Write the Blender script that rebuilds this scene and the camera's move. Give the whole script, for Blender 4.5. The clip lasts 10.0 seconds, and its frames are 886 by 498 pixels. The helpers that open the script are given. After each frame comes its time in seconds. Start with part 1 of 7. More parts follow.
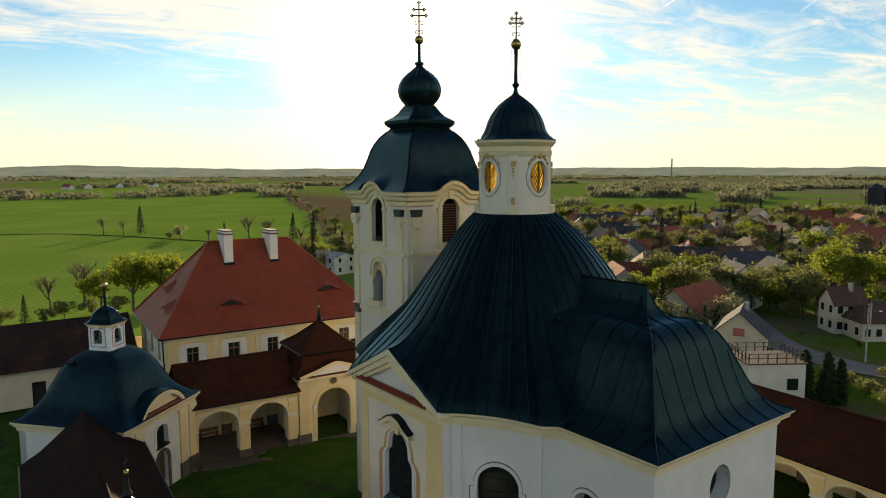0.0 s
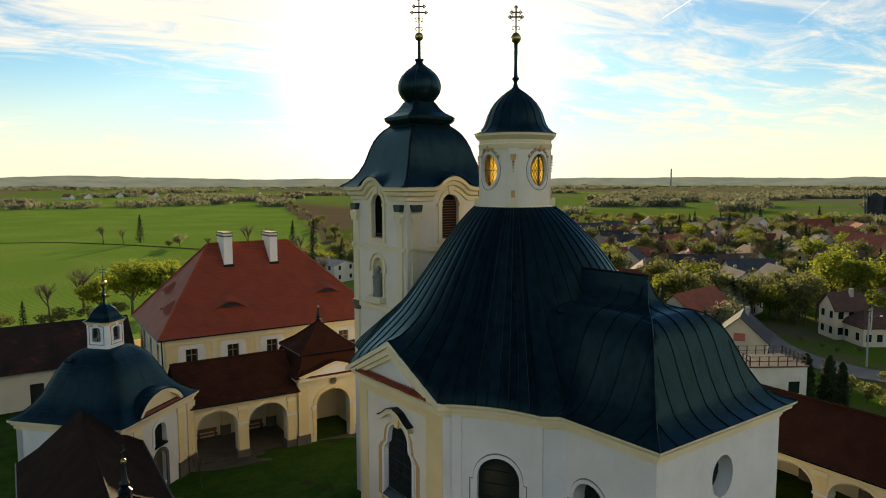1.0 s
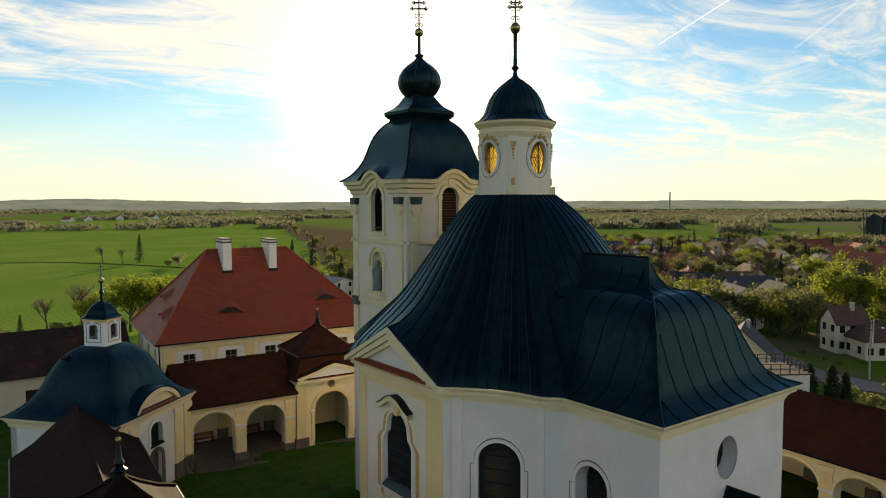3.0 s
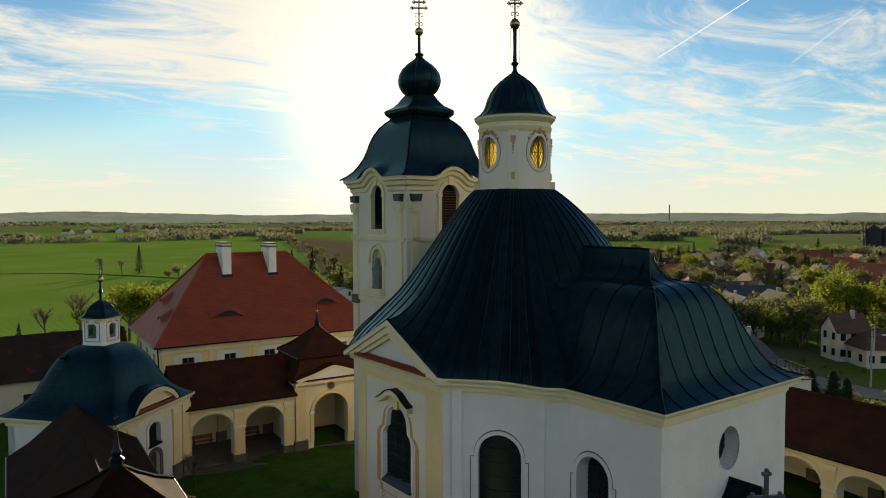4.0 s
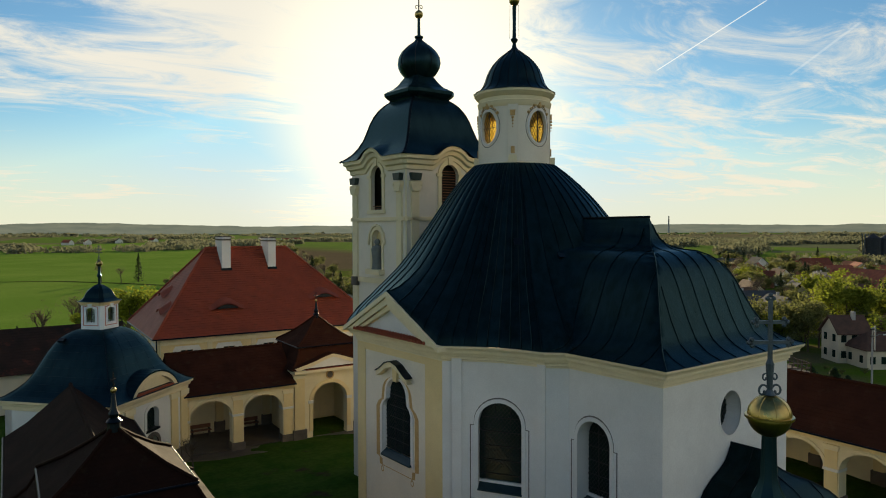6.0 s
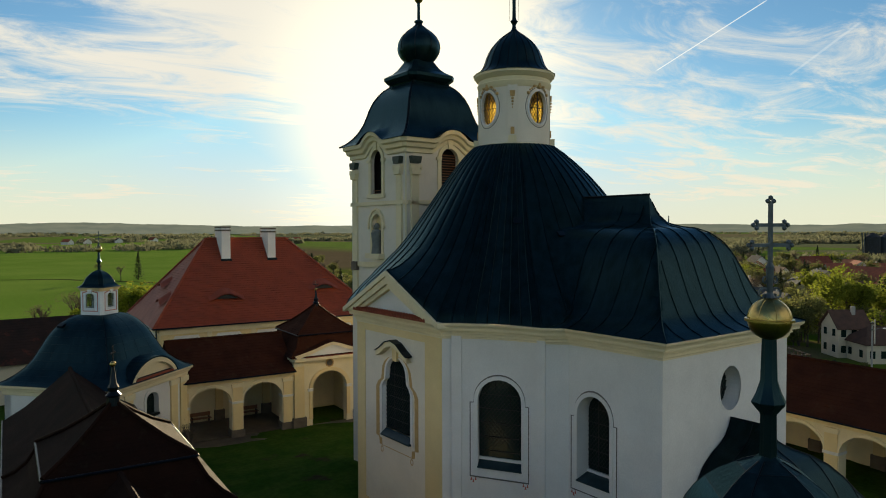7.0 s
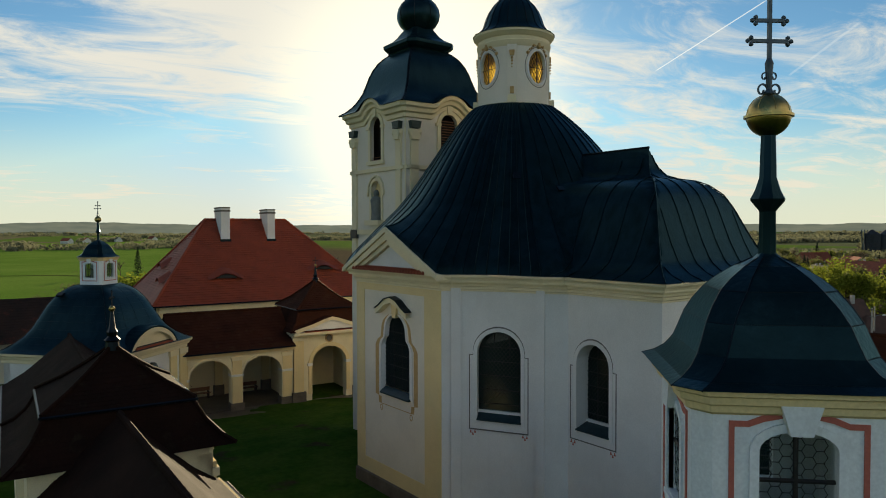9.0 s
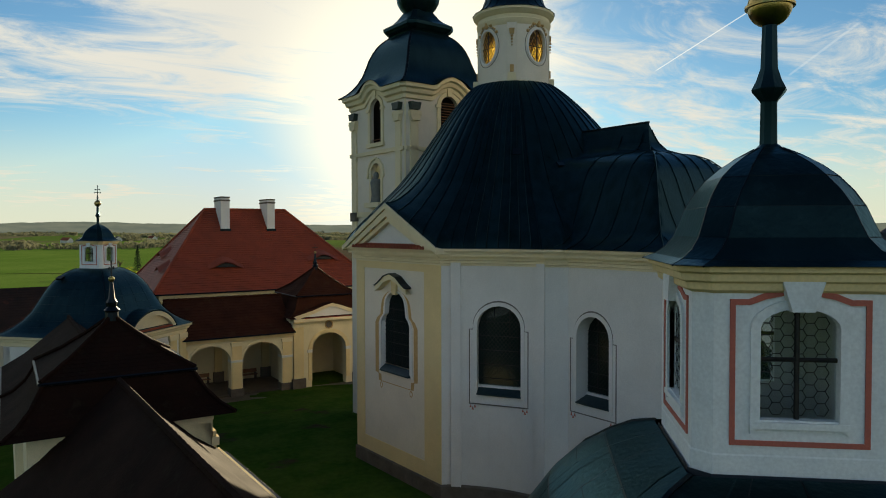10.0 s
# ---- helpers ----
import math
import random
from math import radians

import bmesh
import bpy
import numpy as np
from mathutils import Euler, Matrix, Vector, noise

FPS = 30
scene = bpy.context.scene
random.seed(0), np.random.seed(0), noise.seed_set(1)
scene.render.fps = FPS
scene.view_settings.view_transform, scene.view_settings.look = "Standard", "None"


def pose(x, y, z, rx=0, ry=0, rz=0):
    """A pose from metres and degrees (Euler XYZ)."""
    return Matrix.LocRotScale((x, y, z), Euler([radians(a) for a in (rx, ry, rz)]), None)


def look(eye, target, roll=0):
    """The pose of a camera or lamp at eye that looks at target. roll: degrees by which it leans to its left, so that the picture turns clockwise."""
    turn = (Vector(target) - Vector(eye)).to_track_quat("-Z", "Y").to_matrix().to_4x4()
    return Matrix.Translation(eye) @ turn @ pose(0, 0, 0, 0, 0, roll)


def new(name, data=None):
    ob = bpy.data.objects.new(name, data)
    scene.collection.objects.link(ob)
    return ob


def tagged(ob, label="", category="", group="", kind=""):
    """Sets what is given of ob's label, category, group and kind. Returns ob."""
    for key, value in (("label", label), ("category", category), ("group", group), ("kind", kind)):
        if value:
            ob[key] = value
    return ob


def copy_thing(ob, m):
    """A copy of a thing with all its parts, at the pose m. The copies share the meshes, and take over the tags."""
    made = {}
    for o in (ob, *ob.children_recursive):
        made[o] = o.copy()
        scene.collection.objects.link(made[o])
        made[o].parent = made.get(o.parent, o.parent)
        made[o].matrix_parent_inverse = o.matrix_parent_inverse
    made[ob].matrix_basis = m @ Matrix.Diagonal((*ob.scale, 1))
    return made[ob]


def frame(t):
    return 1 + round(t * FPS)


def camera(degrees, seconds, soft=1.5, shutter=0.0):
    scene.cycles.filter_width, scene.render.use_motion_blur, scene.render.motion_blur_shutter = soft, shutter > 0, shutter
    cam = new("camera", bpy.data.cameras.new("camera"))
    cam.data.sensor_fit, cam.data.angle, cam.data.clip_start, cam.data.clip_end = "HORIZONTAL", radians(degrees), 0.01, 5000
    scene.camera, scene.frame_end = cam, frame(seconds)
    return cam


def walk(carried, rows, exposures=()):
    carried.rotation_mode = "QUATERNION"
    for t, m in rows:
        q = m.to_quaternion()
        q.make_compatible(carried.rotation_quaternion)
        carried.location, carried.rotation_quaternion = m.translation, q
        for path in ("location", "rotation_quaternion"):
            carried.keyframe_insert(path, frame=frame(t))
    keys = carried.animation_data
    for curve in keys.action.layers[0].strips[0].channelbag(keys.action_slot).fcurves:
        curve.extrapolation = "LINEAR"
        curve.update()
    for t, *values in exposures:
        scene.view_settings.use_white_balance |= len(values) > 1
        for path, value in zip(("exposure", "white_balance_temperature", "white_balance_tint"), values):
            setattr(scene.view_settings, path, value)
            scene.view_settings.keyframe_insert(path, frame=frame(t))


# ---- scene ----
cam = camera(65.3, 10.0, soft=1.0)
# seconds, place in metres, yaw, pitch and roll in degrees
ROWS = [
    (0, 0.464, 0.112, 21.138, -32.191, -6.401, -0.15),
    (0.5, 0.46, 0.119, 20.715, -32.204, -5.986, -0.15),
    (1, 0.457, 0.126, 20.283, -32.216, -5.552, -0.15),
    (1.5, 0.454, 0.133, 19.845, -32.227, -5.099, -0.15),
    (2, 0.451, 0.14, 19.402, -32.239, -4.628, -0.15),
    (2.5, 0.448, 0.146, 18.955, -32.25, -4.137, -0.15),
    (4, 0.439, 0.16, 17.595, -32.28, -2.555, -0.15),
    (4.5, 0.436, 0.163, 17.136, -32.29, -1.989, -0.15),
    (5, 0.432, 0.164, 16.676, -32.299, -1.47, -0.15),
    (5.5, 0.429, 0.163, 16.212, -32.308, -1.58, -0.15),
    (7, 0.42, 0.149, 14.798, -32.332, -1.58, -0.15),
    (7.5, 0.417, 0.14, 14.315, -32.34, -1.58, -0.15),
    (8, 0.414, 0.128, 13.825, -32.347, -1.58, -0.15),
    (8.5, 0.411, 0.118, 13.326, -32.354, -1.58, -0.15),
    (9, 0.407, 0.114, 12.817, -32.36, -1.58, -0.15),
    (9.5, 0.404, 0.113, 12.294, -32.366, -1.58, -0.15),
    (10, 0.401, 0.113, 11.756, -32.372, -1.58, -0.15),
]
EXPOSURES = [(0.0, 0.48, 7900, 8), (3.7, 0.46, 7800, 8), (4.1, 0.22, 7400, 5), (6.0, 0.19, 7400, 5), (10.0, 0.08, 7200, 4)]
walk(cam, [(t, pose(x, y, z, 90 + pitch, 0, yaw) @ pose(0, 0, 0, 0, 0, roll)) for t, x, y, z, yaw, pitch, roll in ROWS], EXPOSURES)

# ---- sky and sun ----
SUN_AZ, SUN_EL = 30.3, 9.0  # degrees clockwise from +y, and above the horizon
sun_dir = Vector((math.sin(radians(SUN_AZ)) * math.cos(radians(SUN_EL)), math.cos(radians(SUN_AZ)) * math.cos(radians(SUN_EL)), math.sin(radians(SUN_EL))))
sun = new("sun", bpy.data.lights.new("sun", "SUN"))
sun.data.energy, sun.data.angle, sun.data.color = 6.5, radians(0.6), (1.0, 0.84, 0.60)
sun.matrix_world = look((0, 0, 60), Vector((0, 0, 60)) - sun_dir)

world = bpy.data.worlds.new("sky")
scene.world = world
world.use_nodes = True


def sky_nodes(strength=0.11):
    nt = world.node_tree
    nt.nodes.clear()
    n = nt.nodes.new
    L = nt.links.new
    sky = n("ShaderNodeTexSky")
    sky.sky_type, sky.sun_disc = "NISHITA", False
    sky.sun_elevation, sky.sun_rotation = radians(SUN_EL), radians(SUN_AZ)
    sky.air_density, sky.dust_density, sky.ozone_density, sky.altitude = 1.0, 0.35, 2.0, 500
    co = n("ShaderNodeTexCoord")
    sep = n("ShaderNodeSeparateXYZ")
    L(co.outputs["Generated"], sep.inputs[0])
    up = n("ShaderNodeMath"); up.operation = "ADD"; up.inputs[1].default_value = 0.10
    L(sep.outputs[2], up.inputs[0])
    mx = n("ShaderNodeMath"); mx.operation = "MAXIMUM"; mx.inputs[1].default_value = 0.04
    L(up.outputs[0], mx.inputs[0])
    # clouds lie on a flat layer overhead
    flat = n("ShaderNodeVectorMath"); flat.operation = "DIVIDE"
    comb = n("ShaderNodeCombineXYZ")
    for i in range(3):
        L(mx.outputs[0], comb.inputs[i])
    L(co.outputs["Generated"], flat.inputs[0]); L(comb.outputs[0], flat.inputs[1])
    mp = n("ShaderNodeMapping"); mp.inputs["Rotation"].default_value = (0, 0, radians(62)); mp.inputs["Scale"].default_value = (0.75, 1.45, 0)
    L(flat.outputs[0], mp.inputs[0])
    c1 = n("ShaderNodeTexNoise"); c1.inputs["Scale"].default_value = 2.3; c1.inputs["Detail"].default_value = 12; c1.inputs["Roughness"].default_value = 0.68; c1.inputs["Distortion"].default_value = 0.7
    c2 = n("ShaderNodeTexNoise"); c2.inputs["Scale"].default_value = 0.42; c2.inputs["Detail"].default_value = 4
    L(mp.outputs[0], c1.inputs["Vector"]); L(flat.outputs[0], c2.inputs["Vector"])
    add = n("ShaderNodeMath"); add.operation = "ADD"
    L(c1.outputs[0], add.inputs[0]); L(c2.outputs[0], add.inputs[1])
    ramp = n("ShaderNodeMapRange"); ramp.interpolation_type = "SMOOTHSTEP"
    ramp.inputs[1].default_value, ramp.inputs[2].default_value, ramp.inputs[3].default_value, ramp.inputs[4].default_value = 0.86, 1.20, 0.0, 1.0
    # where the cloud gathers and where it opens: bearing, height, spread in degrees, amount
    az = n("ShaderNodeMath"); az.operation = "ARCTAN2"
    L(sep.outputs[0], az.inputs[0]); L(sep.outputs[1], az.inputs[1])
    el = n("ShaderNodeMath"); el.operation = "ARCSINE"; L(sep.outputs[2], el.inputs[0])
    field = add.outputs[0]
    for a, e, sa, se, amount in CLOUD_FIELD:
        terms = []
        for src, mid, spread in ((az, a, sa), (el, e, se)):
            k = n("ShaderNodeMath"); k.operation = "MULTIPLY_ADD"
            k.inputs[1].default_value, k.inputs[2].default_value = 1 / radians(spread), -mid / spread
            L(src.outputs[0], k.inputs[0])
            q = n("ShaderNodeMath"); q.operation = "MULTIPLY"
            L(k.outputs[0], q.inputs[0]); L(k.outputs[0], q.inputs[1])
            terms.append(q.outputs[0])
        r2 = n("ShaderNodeMath"); r2.operation = "ADD"
        L(terms[0], r2.inputs[0]); L(terms[1], r2.inputs[1])
        ex = n("ShaderNodeMath"); ex.operation = "POWER"; ex.inputs[0].default_value = 0.3679
        L(r2.outputs[0], ex.inputs[1])
        ad = n("ShaderNodeMath"); ad.operation = "MULTIPLY_ADD"; ad.inputs[1].default_value = amount
        L(ex.outputs[0], ad.inputs[0]); L(field, ad.inputs[2])
        field = ad.outputs[0]
    # the sky clears overhead
    zen = n("ShaderNodeMapRange"); zen.interpolation_type = "SMOOTHSTEP"
    zen.inputs[1].default_value, zen.inputs[2].default_value, zen.inputs[3].default_value, zen.inputs[4].default_value = 0.42, 0.80, 0.0, -0.16
    L(sep.outputs[2], zen.inputs[0])
    clear = n("ShaderNodeMath"); clear.operation = "ADD"
    L(field, clear.inputs[0]); L(zen.outputs[0], clear.inputs[1])
    L(clear.outputs[0], ramp.inputs[0])
    # nearness to the sun brightens the thin cloud
    dot = n("ShaderNodeVectorMath"); dot.operation = "DOT_PRODUCT"; dot.inputs[1].default_value = sun_dir
    L(co.outputs["Generated"], dot.inputs[0])
    glow = n("ShaderNodeMapRange"); glow.interpolation_type = "SMOOTHSTEP"
    glow.inputs[1].default_value, glow.inputs[2].default_value, glow.inputs[3].default_value, glow.inputs[4].default_value = 0.93, 1.0, 0.0, 1.0
    L(dot.outputs["Value"], glow.inputs[0])
    gp = n("ShaderNodeMath"); gp.operation = "POWER"; gp.inputs[1].default_value = 4.0
    L(glow.outputs[0], gp.inputs[0])
    br = n("ShaderNodeMapRange"); br.inputs[3].default_value, br.inputs[4].default_value = 6.9, 10.5
    L(gp.outputs[0], br.inputs[0])
    cc = n("ShaderNodeMix"); cc.data_type = "RGBA"; cc.inputs[6].default_value = (0.985, 0.975, 0.96, 1); cc.inputs[7].default_value = (1.0, 0.965, 0.84, 1)
    # unseen cloud and haze away from the sun brightened, to fill the shaded walls
    fw = n("ShaderNodeMapRange"); fw.interpolation_type = "SMOOTHSTEP"
    fw.inputs[1].default_value, fw.inputs[2].default_value, fw.inputs[3].default_value, fw.inputs[4].default_value = -0.6, 0.75, 1.12, 1.0
    L(dot.outputs["Value"], fw.inputs[0])
    fb = n("ShaderNodeMath"); fb.operation = "MULTIPLY"
    L(br.outputs[0], fb.inputs[0]); L(fw.outputs[0], fb.inputs[1])
    cm = n("ShaderNodeVectorMath"); cm.operation = "SCALE"
    L(cc.outputs[2], cm.inputs[0]); L(fb.outputs[0], cm.inputs["Scale"])
    cov = n("ShaderNodeMath"); cov.operation = "MAXIMUM"
    L(ramp.outputs[0], cov.inputs[0])
    # haze thickens towards the horizon
    hz = n("ShaderNodeMapRange"); hz.interpolation_type = "SMOOTHSTEP"
    hz.inputs[1].default_value, hz.inputs[2].default_value, hz.inputs[3].default_value, hz.inputs[4].default_value = 0.0, 0.165, 0.84, 0.0
    L(sep.outputs[2], hz.inputs[0])
    hm = n("ShaderNodeMath"); hm.operation = "MAXIMUM"
    L(gp.outputs[0], hm.inputs[0]); L(hz.outputs[0], hm.inputs[1]); L(hm.outputs[0], cov.inputs[1])
    warm = n("ShaderNodeMath"); warm.operation = "MAXIMUM"
    L(gp.outputs[0], warm.inputs[0]); L(hz.outputs[0], warm.inputs[1]); L(warm.outputs[0], cc.inputs[0])
    # a clear spring blue
    tint = n("ShaderNodeMix"); tint.data_type = "RGBA"; tint.blend_type = "MULTIPLY"; tint.inputs[0].default_value = 1.0; tint.inputs[7].default_value = SKY_TINT
    L(sky.outputs[0], tint.inputs[6])
    cap = n("ShaderNodeVectorMath"); cap.operation = "MINIMUM"; cap.inputs[1].default_value = (3.4, 6.4, 8.6)
    L(tint.outputs[2], cap.inputs[0])
    mix = n("ShaderNodeMix"); mix.data_type = "RGBA"
    L(cov.outputs[0], mix.inputs[0]); L(cap.outputs[0], mix.inputs[6]); L(cm.outputs[0], mix.inputs[7])
    # two vapour trails: the plane of each, the way to its middle, its half length and strength
    last = mix.outputs[2]
    for plane, mid, reach, width, amount in TRAILS:
        dp = n("ShaderNodeVectorMath"); dp.operation = "DOT_PRODUCT"; dp.inputs[1].default_value = plane
        L(co.outputs["Generated"], dp.inputs[0])
        ab = n("ShaderNodeMath"); ab.operation = "ABSOLUTE"; L(dp.outputs["Value"], ab.inputs[0])
        wd = n("ShaderNodeMapRange"); wd.interpolation_type = "SMOOTHSTEP"
        wd.inputs[1].default_value, wd.inputs[2].default_value, wd.inputs[3].default_value, wd.inputs[4].default_value = width * 0.3, width, 1.0, 0.0
        L(ab.outputs[0], wd.inputs[0])
        dm = n("ShaderNodeVectorMath"); dm.operation = "DOT_PRODUCT"; dm.inputs[1].default_value = mid
        L(co.outputs["Generated"], dm.inputs[0])
        rg = n("ShaderNodeMapRange"); rg.interpolation_type = "SMOOTHSTEP"
        rg.inputs[1].default_value, rg.inputs[2].default_value, rg.inputs[3].default_value, rg.inputs[4].default_value = math.cos(reach), math.cos(reach * 0.9), 0.0, amount
        L(dm.outputs["Value"], rg.inputs[0])
        ml = n("ShaderNodeMath"); ml.operation = "MULTIPLY"; L(wd.outputs[0], ml.inputs[0]); L(rg.outputs[0], ml.inputs[1])
        m2 = n("ShaderNodeMix"); m2.data_type = "RGBA"; m2.inputs[7].default_value = (9.0, 9.2, 9.4, 1)
        L(ml.outputs[0], m2.inputs[0]); L(last, m2.inputs[6])
        last = m2.outputs[2]
    bg = n("ShaderNodeBackground"); bg.inputs[1].default_value = strength
    L(last, bg.inputs[0])
    out = n("ShaderNodeOutputWorld")
    L(bg.outputs[0], out.inputs[0])


CLOUD_FIELD = [(57, 15, 11, 6, -0.14), (7, 7.6, 9, 2.2, -0.13), (3, 15.5, 5, 2.0, -0.12), (0, 18, 5, 4, -0.10), (31, 14, 6.5, 8, 0.30), (58, 7.5, 14, 2.2, 0.16)]
SKY_TINT = (0.58, 0.90, 1.18, 1)
TRAILS = [((0.4668, -0.2619, -0.8447), (0.7763, 0.5789, 0.2495), 0.079, 0.0010, 0.6), ((0.4379, -0.4207, -0.7945), (0.8533, 0.4726, 0.2201), 0.049, 0.0020, 0.16)]
sky_nodes()


# ---- materials ----
def material(name, base, second=None, scale=3.0, rough=0.8, metal=0.0, bump=0.0, fine=40.0, spots=None, mixing=0.5, island=0.0, objects=0.0, stretch=(1, 1, 1), spec=None, lit_through=0.0):
    """A surface with two scales of variation: patches between two colours, fine grain, and relief."""
    m = bpy.data.materials.new(name)
    m.use_nodes = True
    nt = m.node_tree
    b = nt.nodes["Principled BSDF"]
    n, L = nt.nodes.new, nt.links.new
    second = second or tuple(c * 0.75 for c in base)
    co = n("ShaderNodeTexCoord")
    mp = n("ShaderNodeMapping"); mp.inputs["Scale"].default_value = stretch
    L(co.outputs["Object"], mp.inputs[0])
    big = n("ShaderNodeTexNoise"); big.inputs["Scale"].default_value = scale; big.inputs["Detail"].default_value = 5; big.inputs["Roughness"].default_value = 0.6
    small = n("ShaderNodeTexNoise"); small.inputs["Scale"].default_value = fine; small.inputs["Detail"].default_value = 4
    L(mp.outputs[0], big.inputs["Vector"]); L(mp.outputs[0], small.inputs["Vector"])
    r1 = n("ShaderNodeMapRange"); r1.inputs[1].default_value, r1.inputs[2].default_value = 0.35, 0.68
    L(big.outputs[0], r1.inputs[0])
    mix = n("ShaderNodeMix"); mix.data_type = "RGBA"
    mix.inputs[6].default_value, mix.inputs[7].default_value = (*base, 1), (*second, 1)
    sc = n("ShaderNodeMath"); sc.operation = "MULTIPLY"; sc.inputs[1].default_value = mixing * 2
    L(r1.outputs[0], sc.inputs[0]); L(sc.outputs[0], mix.inputs[0])
    grain = n("ShaderNodeMapRange"); grain.inputs[3].default_value, grain.inputs[4].default_value = 0.82, 1.18
    L(small.outputs[0], grain.inputs[0])
    mul = n("ShaderNodeMix"); mul.data_type = "RGBA"; mul.blend_type = "MULTIPLY"; mul.inputs[0].default_value = 1
    L(mix.outputs[2], mul.inputs[6]); L(grain.outputs[0], mul.inputs[7])
    col = mul.outputs[2]
    for amount, kind in ((island, "island"), (objects, "object")):
        if amount:
            src = n("ShaderNodeNewGeometry").outputs["Random Per Island"] if kind == "island" else n("ShaderNodeObjectInfo").outputs["Random"]
            v = n("ShaderNodeMapRange"); v.inputs[3].default_value, v.inputs[4].default_value = 1 - amount, 1 + amount
            L(src, v.inputs[0])
            m2 = n("ShaderNodeMix"); m2.data_type = "RGBA"; m2.blend_type = "MULTIPLY"; m2.inputs[0].default_value = 1
            L(col, m2.inputs[6]); L(v.outputs[0], m2.inputs[7])
            col = m2.outputs[2]
    if spots:
        colour, size, amount = spots
        sp = n("ShaderNodeTexNoise"); sp.inputs["Scale"].default_value = size; sp.inputs["Detail"].default_value = 8; sp.inputs["Roughness"].default_value = 0.7
        L(mp.outputs[0], sp.inputs["Vector"])
        sr = n("ShaderNodeMapRange"); sr.inputs[1].default_value, sr.inputs[2].default_value, sr.inputs[4].default_value = 0.56, 0.74, amount
        L(sp.outputs[0], sr.inputs[0])
        m3 = n("ShaderNodeMix"); m3.data_type = "RGBA"; m3.inputs[7].default_value = (*colour, 1)
        L(sr.outputs[0], m3.inputs[0]); L(col, m3.inputs[6])
        col = m3.outputs[2]
    L(col, b.inputs["Base Color"])
    rr = n("ShaderNodeMapRange"); rr.inputs[3].default_value, rr.inputs[4].default_value = max(0.05, rough - 0.1), min(1, rough + 0.1)
    L(big.outputs[0], rr.inputs[0]); L(rr.outputs[0], b.inputs["Roughness"])
    b.inputs["Metallic"].default_value = metal
    if spec is not None:
        b.inputs["Specular IOR Level"].default_value = spec
    if bump:
        bp = n("ShaderNodeBump"); bp.inputs["Strength"].default_value = bump; bp.inputs["Distance"].default_value = 0.02
        L(small.outputs[0], bp.inputs["Height"]); L(bp.outputs[0], b.inputs["Normal"])
    if lit_through:  # thin leaves let light through
        tl = n("ShaderNodeBsdfTranslucent")
        L(col, tl.inputs[0])
        ms = n("ShaderNodeMixShader"); ms.inputs[0].default_value = lit_through
        out = next(k for k in nt.nodes if k.bl_idname == "ShaderNodeOutputMaterial")
        L(b.outputs[0], ms.inputs[1]); L(tl.outputs[0], ms.inputs[2]); L(ms.outputs[0], out.inputs[0])
    return m


WARM = material("warm_white_plaster", (0.79, 0.71, 0.595), (0.71, 0.635, 0.525), 0.5, 0.9, bump=0.15, fine=25, spots=((0.5, 0.47, 0.42), 0.9, 0.25))
WHITE = material("white_plaster", (0.76, 0.735, 0.70), (0.67, 0.645, 0.61), 0.5, 0.9, bump=0.15, fine=25, spots=((0.5, 0.5, 0.48), 0.9, 0.25))
LANTERN_WHITE = material("limewash", (0.78, 0.80, 0.80), (0.70, 0.735, 0.75), 1.6, 0.85, bump=0.1, fine=30, spots=((0.50, 0.51, 0.50), 3.5, 0.35))
YELLOW = material("ochre_plaster", (0.80, 0.63, 0.33), (0.72, 0.56, 0.29), 0.6, 0.9, bump=0.15, fine=25)
CREAM = material("cream_plaster", (0.81, 0.695, 0.455), (0.73, 0.62, 0.40), 0.7, 0.9, bump=0.15, fine=25, spots=((0.48, 0.45, 0.38), 1.3, 0.2))
REDTRIM = material("red_trim_paint", (0.50, 0.13, 0.09), (0.42, 0.12, 0.09), 6, 0.75, bump=0.2)
OCHRELINE = material("ochre_line_paint", (0.56, 0.35, 0.14), (0.46, 0.28, 0.11), 6, 0.8)
PATINA = material("green_copper_flashing", (0.030, 0.052, 0.045), (0.018, 0.034, 0.030), 6, 0.55, metal=0.2, bump=0.2)
GREYLINE = material("dark_line_paint", (0.12, 0.11, 0.10), (0.18, 0.15, 0.13), 6, 0.8)
COPPER = material("dark_sheet_metal", (0.0060, 0.0190, 0.0240), (0.0110, 0.0300, 0.0370), 1.0, 0.36, metal=0.6, bump=0.3, fine=11, spots=((0.016, 0.036, 0.045), 2.6, 0.6), spec=0.20, mixing=0.65, stretch=(2.4, 2.4, 0.3))
DOMESHEET = material("dome_sheet_metal", (0.0026, 0.0105, 0.0105), (0.0058, 0.0185, 0.0225), 1.0, 0.32, metal=0.55, bump=0.35, fine=9, spots=((0.012, 0.030, 0.046), 2.2, 0.55), spec=0.16, mixing=0.65, stretch=(2.6, 2.6, 0.28), objects=0.35)
SLATE = material("old_roof_sheet", (0.0040, 0.0145, 0.0175), (0.0080, 0.0240, 0.0285), 1.6, 0.33, metal=0.65, bump=0.3, fine=16, objects=0.22, spots=((0.022, 0.052, 0.062), 3.2, 0.5), spec=0.22)
for sheet in (COPPER, DOMESHEET, SLATE):  # blue-green patina tints the gloss as well
    sheet.node_tree.nodes["Principled BSDF"].inputs["Specular Tint"].default_value = (0.50, 0.84, 1.0, 1)
SEAM = material("seam_metal", (0.006, 0.012, 0.018), (0.012, 0.020, 0.026), 2, 0.4, metal=0.8)
